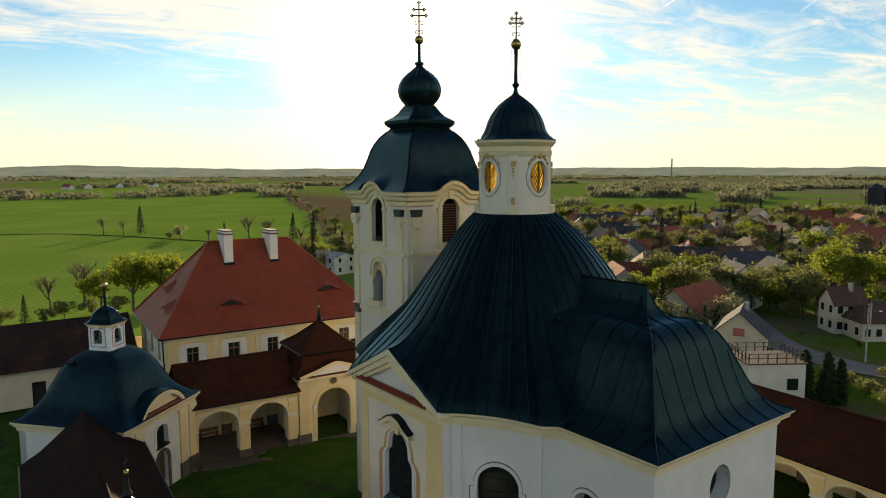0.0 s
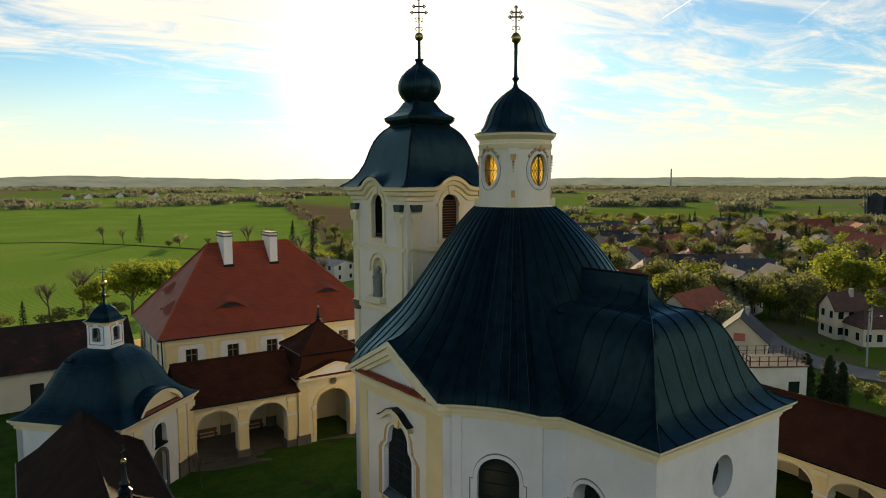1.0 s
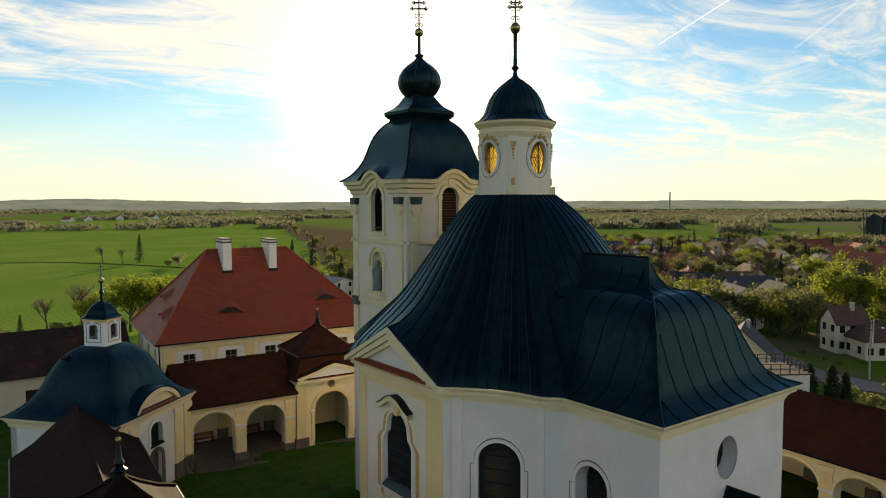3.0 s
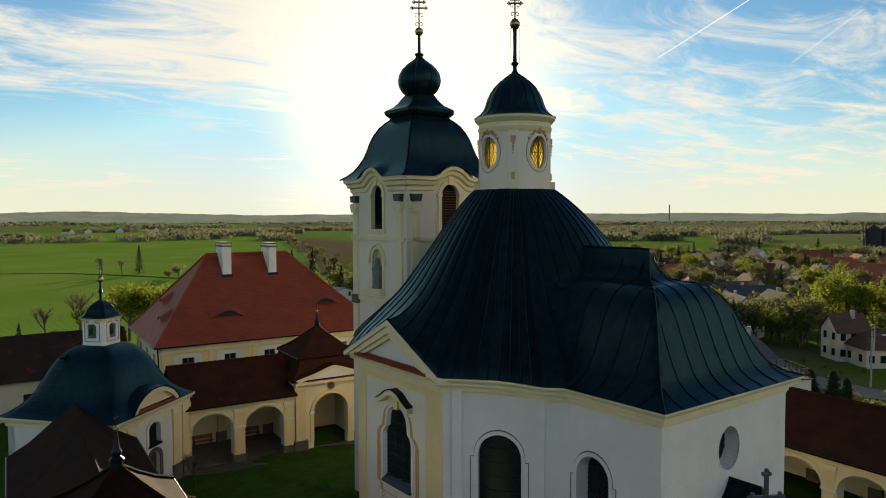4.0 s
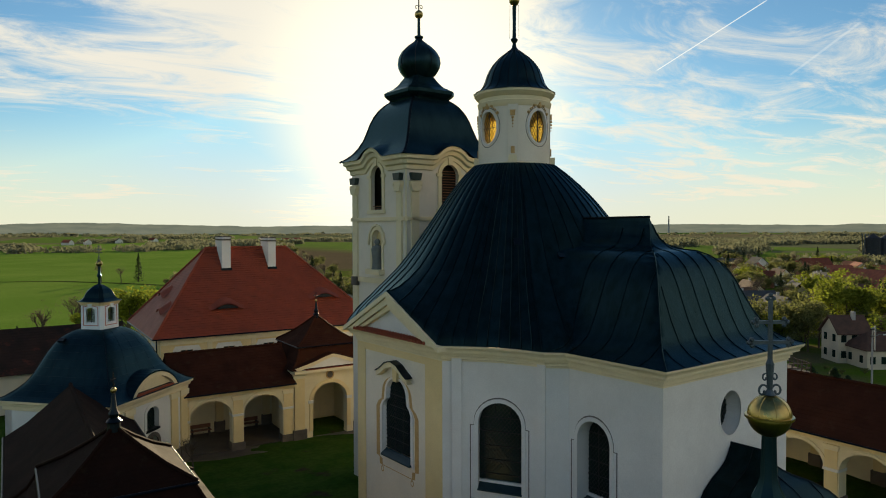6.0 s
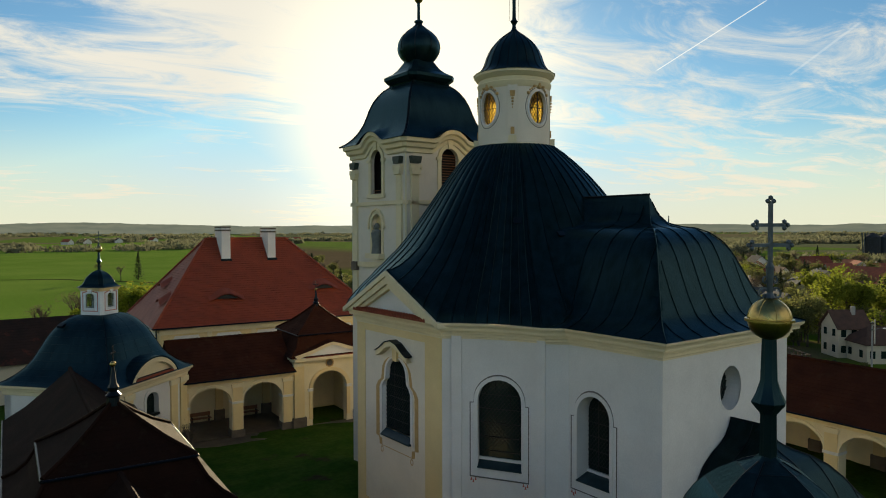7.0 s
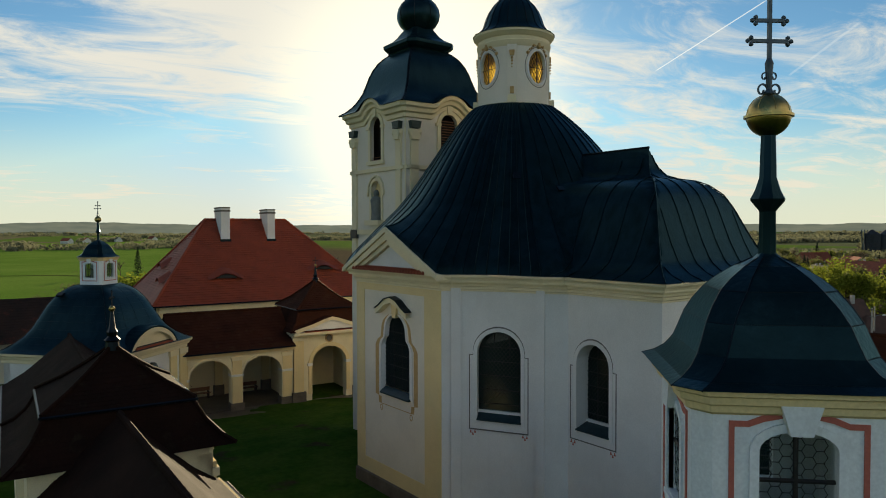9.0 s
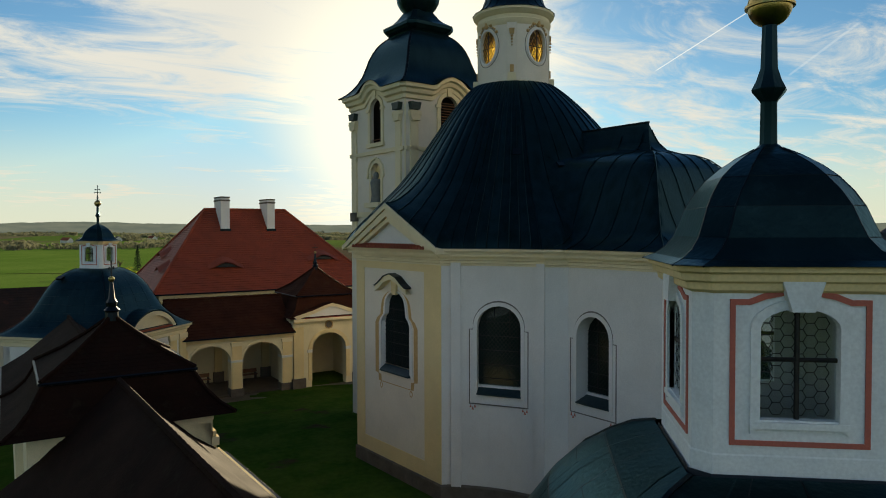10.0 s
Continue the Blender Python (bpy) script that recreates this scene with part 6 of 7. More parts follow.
def wing(m, length, label, bays, first, tile=BROWNTILE, rises=(4.0, 6.55), floor=0.12):
    """A cloister wing along local x, its arcade at local y = 0 facing -y, six metres deep."""
    w = empty("cloister_wing", m, label=label, category="cloister")
    f = facing((0, 0), 270)
    ez, rz = rises
    ops = []
    for i in range(bays):
        c = first + 3.85 * i
        ops.append((c - 1.5, c + 1.5, -0.6, 2.1, 1.25))
    bm = B()
    wall(bm, 0, length, -0.6, ez, (0, 0.75), f, ops)
    part("arcade_wall", bm, CREAM, w, "cream arcade wall")
    bm = B()
    wall(bm, 0, length, -0.6, ez, (5.4, 5.8), f)
    part("back_wall", bm, CREAM, w)
    bm = B()
    box(bm, 0, 0.2, -0.7, length, 5.5, floor)
    part("floor_slab", bm, PAVING, w)
    bm = B()
    box(bm, 0, 0.74, 3.62, length, 5.41, 3.75)
    part("vault", bm, WHITE, w)
    for i in range(bays + 1):
        c = first + 3.85 * (i - 0.5)
        if not 0.3 < c < length - 0.3:
            continue
        bm = B()
        prism(bm, [(c - 0.36, floor + 0.38), (c + 0.36, floor + 0.38), (c + 0.36, 3.5), (c - 0.36, 3.5)], (-0.08, 0.05), f)
        p = part("pilaster", bm, YELLOW, w)
        bm = B()
        prism(bm, [(c - 0.42, 3.2), (c + 0.42, 3.2), (c + 0.46, 3.48), (c - 0.46, 3.48)], (-0.15, 0.05), f)
        part("capital", bm, CREAM, p)
        bm = B()
        prism(bm, [(c - 0.50, -0.7), (c + 0.50, -0.7), (c + 0.50, floor + 0.48), (c - 0.50, floor + 0.48)], (-0.14, 0.8), f)
        part("plinth_block", bm, STONE, p)
        bm = B()
        prism(bm, [(c - 0.45, 2.0), (c + 0.45, 2.0), (c + 0.45, 2.16), (c - 0.45, 2.16)], (-0.13, 0.8), f)
        part("impost", bm, WHITE, p)
        bm = B()
        prism(bm, [(c - 0.3, floor - 0.02), (c + 0.3, floor - 0.02), (c + 0.3, 3.65), (c - 0.3, 3.65)], (5.2, 5.5), f)
        part("wall_pilaster", bm, YELLOW, p)
        bm = B()
        prism(bm, [(c - 0.4, floor - 0.02), (c + 0.4, floor - 0.02), (c + 0.4, floor + 0.83), (c - 0.4, floor + 0.83)], (5.1, 5.5), f)
        part("wall_plinth", bm, STONE, p)
    for o in ops:
        bm = B()
        band(bm, arch(o[0], o[1], 2.1, 2.1, 1.25), arch(o[0] - 0.2, o[1] + 0.2, 2.1, 2.1, 1.45), (-0.05, 0.05), f, False)
        part("arch_moulding", bm, CREAM, w)
    bm = B()
    prism(bm, [(0, 3.62), (length, 3.62), (length, 3.78), (0, 3.78)], (-0.16, 0.05), f)
    prism(bm, [(0, 3.78), (length, 3.78), (length, 4.0), (0, 4.0)], (-0.26, 0.05), f)
    part("cornice", bm, YELLOW, w)
    bm = B()
    bellcast(bm, (-0.0, -0.45, ez - 0.02), (length, -0.45, ez - 0.02), (length, 2.9, rz), (0, 2.9, rz))
    bellcast(bm, (length, 6.25, ez - 0.02), (0, 6.25, ez - 0.02), (0, 2.9, rz), (length, 2.9, rz))
    part("roof", bm, tile, w, "brown-red tiled roof")
    bm = B()
    k = int(length / 0.4)
    for i in range(k):
        u = length * i / k
        tube(bm, [(u, 2.9, rz + 0.02), (u + length / k * 1.06, 2.9, rz + 0.045)], 0.11, 6)
    part("ridge_tiles", bm, tile, w, kind="stuff")
    bm = B()
    tube(bm, [(0, -0.50, ez - 0.05), (length, -0.50, ez - 0.05)], 0.06, 6)
    part("gutter", bm, SEAM, w, "dark metal gutter")
    bm = B()
    tube(bm, [(0, 6.30, ez - 0.05), (length, 6.30, ez - 0.05)], 0.06, 6)
    part("gutter", bm, SEAM, w, "dark metal gutter")
    return w


wing(Matrix.Translation((10.2, 51.35, 0.0)), 8.95, "arcaded cloister wing with a brown-red tiled roof", 2, 2.65, WINGTILE, floor=-0.45)
wing(Matrix.Translation((25.0, 51.35, 0.0)), 15, "arcaded cloister wing with a brown-red tiled roof beside the gate", 3, 2.4, WINGTILE, floor=-0.45)
gate_pavilion(Matrix.Translation((22.05, 54.0, 0.0)), "cream gate pavilion with a two-tier tiled roof and finial", WINGTILE)
# the wing nearest the camera, its arcade towards the courtyard
EASTWARD = Matrix.Rotation(math.pi / 2, 4, "Z")
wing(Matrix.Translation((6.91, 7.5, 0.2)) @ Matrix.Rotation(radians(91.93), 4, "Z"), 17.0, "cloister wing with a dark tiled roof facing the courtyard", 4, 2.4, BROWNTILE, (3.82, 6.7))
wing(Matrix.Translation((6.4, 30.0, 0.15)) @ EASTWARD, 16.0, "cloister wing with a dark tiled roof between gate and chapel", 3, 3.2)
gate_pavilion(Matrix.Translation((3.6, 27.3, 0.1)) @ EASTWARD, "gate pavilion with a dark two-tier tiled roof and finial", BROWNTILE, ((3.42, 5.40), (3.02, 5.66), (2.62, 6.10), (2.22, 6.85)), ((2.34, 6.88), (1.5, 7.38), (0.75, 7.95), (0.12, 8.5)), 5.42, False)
wing(Matrix.Translation((39.3, 48.0, 0.2)) @ Matrix.Rotation(-math.pi / 2, 4, "Z"), 48.0, "arcaded cloister wing with a red-brown tiled roof across the court", 12, 2.0, WINGTILE)


def apron():
    """Worn earth and paving along the far arcade."""
    bm = B()
    rows_ = []
    for i in range(30):
        x = 10.5 + 27.5 * i / 29
        w = 1.6 + 0.7 * noise.noise(Vector((x * 0.6, 3.0, 0)))
        rows_.append([Vector((x, y, ground_height(x, y) + 0.02)) for y in (51.5, 51.3 - w * 0.5, 51.3 - w)])
    loft(bm, rows_, closed=False)
    part("pavement", bm, PAVING, None, label="worn brown paving along the arcade", category="pavement", kind="structure")


apron()


# ---- benches under the arcade ----
def bench(m):
    b = empty("bench", m, label="brown wooden bench against the arcade wall", category="bench", group="benches under the arcade")
    bm = B(); box(bm, -0.8, -0.22, 0.40, 0.8, 0.2, 0.45); part("seat", bm, LOUVRE, b)
    bm = B(); box(bm, -0.8, 0.2, 0.55, 0.8, 0.24, 0.85); part("backrest", bm, LOUVRE, b)
    for x in (-0.65, 0.65):
        bm = B(); box(bm, x - 0.04, -0.2, 0, x + 0.04, 0.24, 0.56); part("leg", bm, WOOD, b)
    return b


bn = bench(Matrix.Translation((17.0, 56.2, -0.45)))
copy_thing(bn, Matrix.Translation((13.2, 56.2, -0.45)))


# ---- rectory ----
def rectory():
    r = empty("rectory", Matrix.Translation((11.4, 65.7, -0.6)), label="yellow two-storey rectory with a red hipped tile roof", category="house")
    L, D, E, R = 22.5, 15.2, 6.6, 14.5
    X0, X1 = 6.4, 14.9
    for name, o, ang, ln in (("front", (L / 2, 0.7), 270, L - 1.2), ("side", (0.7, D / 2), 180, D - 1.2), ("back", (L / 2, D - 0.7), 90, L - 1.2), ("end", (L - 0.7, D / 2), 0, D - 1.2)):
        f = facing(o, ang)
        ops = []
        step = 3.85
        if name in ("front", "side"):
            n = int(ln / step)
            for i in range(n):
                c = -ln / 2 + step * 0.62 + i * step
                ops.append((c - 0.55, c + 0.55, 3.55, 5.35, 0.02))
        bm = B()
        wall(bm, -ln / 2, ln / 2, 0, E - 0.1, (0, 0.5), f, ops)
        part("wall", bm, YELLOW, r, "yellow plaster wall")
        for o0, o1, z0, z1, _ in ops:
            w = empty("window", label="window in a white shouldered surround"); w.parent = r
            c = (o0 + o1) / 2
            bm = B()
            shape = [(c - 1.25, 3.0), (c - 1.25, 5.35), (c - 1.05, 5.75), (c + 1.05, 5.75), (c + 1.25, 5.35), (c + 1.25, 3.0)]
            hole = [(c - 0.55, 3.55), (c - 0.55, 5.1), (c - 0.55, 5.36), (c + 0.55, 5.36), (c + 0.55, 5.1), (c + 0.55, 3.55)]
            band(bm, hole, shape, (-0.03, 0.05), f)
            part("surround", bm, WHITE, w)
            bm = B(); bm.faces.new([bm.verts.new(f(u, 0.2, z)) for u, z in ((o0, z0), (o1, z0), (o1, z1 + 0.02), (o0, z1 + 0.02))]); part("pane", bm, GLASS, w)
            bm = B()
            for u in (o0 + 0.04, c, o1 - 0.04):
                prism(bm, [(u - 0.04, z0), (u + 0.04, z0), (u + 0.04, z1), (u - 0.04, z1)], (0.14, 0.2), f)
            prism(bm, [(o0, z0 + 1.2), (o1, z0 + 1.2), (o1, z0 + 1.27), (o0, z0 + 1.27)], (0.14, 0.2), f)
            part("window_frame", bm, LOUVRE, w)
        for i in range(int(ln / step) + 1):
            c = -ln / 2 + 0.3 + (ln - 0.6) * i / int(ln / step)
            part("pilaster", prism(B(), [(c - 0.22, 0), (c + 0.22, 0), (c + 0.22, 5.95), (c - 0.22, 5.95)], (-0.06, 0.05), f), CREAM, r)
        bm = B()
        prism(bm, [(-ln / 2, 5.95), (ln / 2, 5.95), (ln / 2, 6.3), (-ln / 2, 6.3)], (-0.25, 0.05), f)
        prism(bm, [(-ln / 2, 6.3), (ln / 2, 6.3), (ln / 2, 6.55), (-ln / 2, 6.55)], (-0.45, 0.05), f)
        part("cornice", bm, CREAM, r)
    rb = D / 2
    faces = (((0, 0, E), (L, 0, E), (X1, rb, R), (X0, rb, R)), ((0, D, E), (0, 0, E), (X0, rb, R), (X0, rb, R)), ((L, D, E), (0, D, E), (X0, rb, R), (X1, rb, R)), ((L, 0, E), (L, D, E), (X1, rb, R), (X1, rb, R)))
    for a, b, c, d in faces:
        bm = B()
        courses(bm, a, b, c, d, 0.34, 0.045)
        part("roof", bm, REDTILE, r, "red tiled roof slope")
    bm = B()
    for a, b in (((0, 0, E), (X0, rb, R)), ((0, D, E), (X0, rb, R)), ((L, 0, E), (X1, rb, R)), ((X0, rb, R), (X1, rb, R))):
        a, b = Vector(a), Vector(b)
        n = int((b - a).length / 0.42)
        for i in range(n):
            tube(bm, [a.lerp(b, i / n) + Vector((0, 0, 0.05)), a.lerp(b, (i + 1.05) / n) + Vector((0, 0, 0.09))], 0.12, 6)
    part("hip_tiles", bm, REDTILE, r, kind="stuff")
    # chimneys on the front slope
    for x, y, zt, wx in ((7.95, 6.1, 15.75, 0.44), (12.7, 6.1, 15.6, 0.40)):
        c = empty("chimney", label="tall white plastered chimney"); c.parent = r
        bm = B(); box(bm, x - wx, y - 0.55, 11.0, x + wx, y + 2.0, zt); part("shaft", bm, WHITE, c)
        bm = B(); box(bm, x - wx - 0.06, y - 0.61, zt - 0.42, x + wx + 0.06, y + 2.06, zt - 0.26); box(bm, x - wx - 0.05, y - 0.6, zt - 0.08, x + wx + 0.05, y + 2.05, zt + 0.05); part("cap", bm, STONE, c)
        bm = B(); box(bm, x - wx - 0.1, y - 0.68, E + (y - 0.68) * (R - E) / rb - 0.05, x + wx + 0.1, y - 0.5, E + (y - 0.5) * (R - E) / rb + 0.12); part("flashing", bm, SEAM, c)
    # eyebrow dormers
    for x, z in ((7.0, 8.7), (17.2, 9.2)):
        t = (z - E) / (R - E)
        y = rb * t
        d = empty("eyebrow_dormer", label="low eyebrow dormer"); d.parent = r
        hump = [(x - 1.7 + 3.4 * i / 16, z - 0.05 + 0.62 * (math.sin(math.pi * i / 16) ** 1.6)) for i in range(17)]
        bm = B()
        k = len(hump)
        v0 = [bm.verts.new((u, y - 0.35, zz + 0.05)) for u, zz in hump]
        v1 = [bm.verts.new((u, y + (zz - z) * rb / (R - E) + 0.9, zz + 0.9 * (R - E) / rb * 0.62 + 0.12)) for u, zz in hump]
        for i in range(k - 1):
            bm.faces.new((v0[i], v0[i + 1], v1[i + 1], v1[i]))
        part("hood", bm, REDTILE, d)
        # flat dark sheet in place of the shade under the hood
        bm = B(); bm.faces.new([bm.verts.new((u, y - 0.2, zz)) for u, zz in [(a, b - 0.06) for a, b in hump if abs(a - x) < 1.1]]); part("opening", bm, INTERIOR_SHADE, d)
    for y, z in ((4.2, 8.4), (8.6, 9.6)):
        x = X0 * (z - E) / (R - E)
        d = empty("eyebrow_dormer", label="low eyebrow dormer"); d.parent = r
        bm = B()
        hump = [(y - 1.2 + 2.4 * i / 12, z + 0.5 * (math.sin(math.pi * i / 12) ** 1.6)) for i in range(13)]
        v0 = [bm.verts.new((x - 0.35, u, zz + 0.03)) for u, zz in hump]
        v1 = [bm.verts.new((x + 0.8, u, zz + 0.75)) for u, zz in hump]
        for i in range(12):
            bm.faces.new((v0[i], v0[i + 1], v1[i + 1], v1[i]))
        part("hood", bm, REDTILE, d)
    bm = B()
    for a, b in (((-0.05, -0.08, E - 0.02), (L, -0.08, E - 0.02)), ((-0.08, 0, E - 0.02), (-0.08, D, E - 0.02))):
        tube(bm, [a, b], 0.07, 6)
    tube(bm, [(0.3, 0.45, E - 0.1), (0.45, 0.5, 0)], 0.06, 6)
    part("gutter", bm, SEAM, r)
    return r


rectory()


# ---- houses ----
ROOFS = {"red": material("village_red_tile", (0.28, 0.085, 0.052), (0.19, 0.065, 0.045), 0.8, 0.9, spec=0.12, bump=0.3, fine=8, objects=0.35), "brown": material("village_brown_tile", (0.11, 0.06, 0.045), (0.07, 0.045, 0.035), 0.8, 0.9, spec=0.12, bump=0.3, fine=8, objects=0.3), "grey": material("village_grey_roof", (0.055, 0.06, 0.07), (0.04, 0.045, 0.05), 0.8, 0.9, spec=0.12, bump=0.2, fine=8, objects=0.3), "light": material("village_light_roof", (0.34, 0.33, 0.31), (0.25, 0.25, 0.24), 0.8, 0.9, spec=0.12, bump=0.2, fine=8)}
HOUSE_WALLS = {"white": material("house_white", (0.66, 0.65, 0.60), (0.54, 0.53, 0.48), 0.4, 0.9, bump=0.1, spots=((0.40, 0.37, 0.32), 0.7, 0.35)), "cream": material("house_cream", (0.62, 0.54, 0.40), (0.52, 0.46, 0.35), 0.4, 0.9, bump=0.1), "grey": material("house_grey", (0.40, 0.38, 0.35), (0.30, 0.29, 0.27), 0.4, 0.9, bump=0.1), "rust": material("house_rust", (0.34, 0.15, 0.09), (0.27, 0.12, 0.08), 0.4, 0.9, bump=0.1)}


def house(x, y, z, turn, w, l, h, rise, roof="red", walls="white", windows=3, storeys=1, chimney=True, label=None, hip=0.0):
    """A gabled house, ridge along local y; its gables face -y and +y."""
    ho = empty("house", Matrix.Translation((x, y, z)) @ pose(0, 0, 0, 0, 0, turn), label=label or f"{walls} rendered village house with a {'dark grey' if roof == 'grey' else roof} gabled roof", category="house", group="village houses")
    wm, rm = HOUSE_WALLS[walls], ROOFS[roof]
    bm = B()
    out = [(-w / 2, -1.5), (w / 2, -1.5), (w / 2, h), (0, h + rise), (-w / 2, h)]
    if hip:
        out = [(-w / 2, -1.5), (w / 2, -1.5), (w / 2, h), (-w / 2, h)]
    prism(bm, out, (-l / 2, l / 2), lambda u, d, zz: Vector((u, d, zz)))
    part("wall", bm, wm, ho)
    bm = B()
    o = 0.45
    k = rise / (w / 2)
    e = h - o * k
    t = 0.16
    for s in (-1, 1):
        a = [(s * (w / 2 + o), -l / 2 - o, e + 0.08), (s * (w / 2 + o), l / 2 + o, e + 0.08), (0, l / 2 + o - hip, h + rise + 0.08), (0, -l / 2 - o + hip, h + rise + 0.08)]
        loft(bm, [[Vector(p) for p in a], [Vector(p) + Vector((0, 0, t)) for p in a]], True, (True, True))
        if hip:
            q = [(-(w / 2 + o), s * (l / 2 + o), e + 0.08), (w / 2 + o, s * (l / 2 + o), e + 0.08), (0, s * (l / 2 + o - hip), h + rise + 0.08)]
            loft(bm, [[Vector(p) for p in q], [Vector(p) + Vector((0, 0, t)) for p in q]], True, (True, True))
    part("roof", bm, rm, ho)
    if chimney:
        bm = B(); box(bm, 0.3, l * 0.12, h + rise * 0.4, 0.9, l * 0.12 + 0.6, h + rise + 0.9); part("chimney", bm, HOUSE_WALLS["grey"], ho)
    for sto in range(storeys):
        zz = 0.9 + 2.8 * sto
        for i in range(windows):
            v = -l / 2 + l * (i + 0.5) / windows
            for s in (-1, 1):
                bm = B(); box(bm, s * (w / 2 + 0.02) - 0.04, v - 0.45, zz, s * (w / 2 + 0.02) + 0.04, v + 0.45, zz + 1.25); part("window", bm, GLASS, ho)
        for u in (-w / 4, w / 4):
            bm = B(); box(bm, u - 0.45, -l / 2 - 0.06, zz, u + 0.45, -l / 2 + 0.02, zz + 1.25); part("window", bm, GLASS, ho)
    return ho


def village():
    # the houses that stand out
    house(128.2, 66.4, -8.0, -122, 5.4, 5.6, 5.4, 2.6, "brown", "cream", 3, 2, True, "weathered cream two-storey house with a steep brown gable roof")
    house(127.6, 60.6, -8.0, -122, 6.4, 7.6, 3.4, 2.3, "brown", "cream", 4, 1, False, "low cream house wing with a brown hipped roof", 2.4)
    house(96.6, 65.2, -8.0, -60, 7.6, 8.0, 4.3, 3.4, "grey", "cream", 3, 1, True, "cream gabled house with a red attic shutter and dark roof")
    house(110.0, 84.5, -8.0, -78, 11.0, 16.0, 3.0, 4.6, "red", "cream", 4, 1, False, "long barn with a worn red tile roof")
    house(165.0, 129.0, -9.5, -62, 9.0, 12.5, 3.4, 3.2, "grey", "cream", 3, 1, True, "cream house with a slate grey gabled roof")
    house(154.0, 106.5, -9.5, -35, 8.0, 13.0, 4.0, 3.8, "grey", "white", 3, 1, True, "white gabled house with a dark grey roof")
    house(164.0, 101.5, -9.5, -35, 8.5, 11.0, 5.0, 3.4, "grey", "grey", 3, 1, True, "grey rendered house with a dark roof")
    house(156.0, 138.0, -9.5, -48, 8.0, 16.0, 3.0, 3.2, "brown", "cream", 4, 1, True, "low cream house under a long brown roof")
    house(138.0, 125.0, -9.5, 40, 8.0, 13.0, 3.2, 3.6, "red", "white", 3, 1, True, "white house with a weathered red gabled roof")
    house(194.0, 152.0, -9.5, -50, 9.0, 20.0, 3.2, 3.6, "red", "white", 5, 1, False, "long low barn with a red tile roof")
    house(262.0, 128.0, -9.5, -20, 11.0, 16.0, 5.0, 5.5, "red", "rust", 3, 2, True, "rust red rendered house with a purple-red roof")
    house(276.0, 122.0, -9.5, -20, 11.0, 16.0, 5.0, 5.5, "red", "white", 3, 2, True, "white house with a dark red roof")
    house(355.0, 200.0, -9.5, 70, 10.0, 16.0, 5.0, 5.0, "red", "rust", 3, 1, True, "red brick house with a red roof")
    house(365.0, 239.0, -9.5, -30, 9.0, 11.0, 5.0, 4.0, "grey", "white", 2, 1, True, "white house with a blue-grey roof")
    house(68.5, 54.0, -8.0, -60, 8.0, 9.0, 5.6, 3.0, "red", "white", 2, 1, False, "white house with a red gable roof below the terrace")
    sh = empty("attic_shutter", Matrix.Translation((96.6, 65.2, -8.0)) @ pose(0, 0, 0, 0, 0, -60), label="dark red wooden shutter in the attic gable", category="shutter")
    bm = B(); box(bm, -0.8, -4.08, 4.3, 0.8, -3.97, 5.4); part("panel", bm, REDTRIM, sh)
    bm = B(); box(bm, -0.85, -4.1, 4.22, 0.85, -3.99, 4.3); part("ledge", bm, WOOD, sh)
    rng = random.Random(7)
    placed = [(129, 66), (125, 61), (95, 67), (110, 84), (165, 129), (154, 106), (164, 101), (156, 138), (138, 125), (194, 152), (262, 128), (276, 122), (355, 200), (365, 239), (68, 54)]
    tries = 0
    while len(placed) < 84 and tries < 4000:
        tries += 1
        az, d = radians(rng.uniform(42, 68)), rng.uniform(165, 460)
        x, y = d * math.sin(az), d * math.cos(az)
        if any((x - a) ** 2 + (y - b) ** 2 < (11 + d * 0.018) ** 2 for a, b in placed):
            continue
        if abs(math.degrees(az) - 61) < 4 and d < 260:
            continue
        placed.append((x, y))
        w = rng.uniform(7, 9.5)
        house(x, y, ground_height(x, y), rng.choice((28, 45, 62, -30, -48, 118)) + rng.uniform(-8, 8), w, rng.uniform(9, 15), rng.uniform(3.0, 4.6), w * rng.uniform(0.34, 0.46), rng.choice(("red", "red", "red", "brown", "brown", "grey", "grey")), rng.choice(("white", "cream", "cream", "grey", "rust")), rng.randint(2, 3), rng.choice((1, 1, 2)), rng.random() > 0.3)
    # a hamlet at the field's far edge, and a house behind the rectory
    house(83.5, 196, -9.5, 20, 9, 12, 5.0, 1.2, "light", "white", 3, 2, True, "white flat-roofed house beyond the rectory")
    for x, y in ((420, 1180), (455, 1225), (390, 1240), (130, 1450), (190, 1500), (250, 1480), (95, 1420)):
        house(x, y, ground_height(x, y), rng.uniform(0, 180), 12, 18, 5, 5, rng.choice(("red", "brown", "grey")), "white", 2, 1, False)
    return placed


PLACED = village()


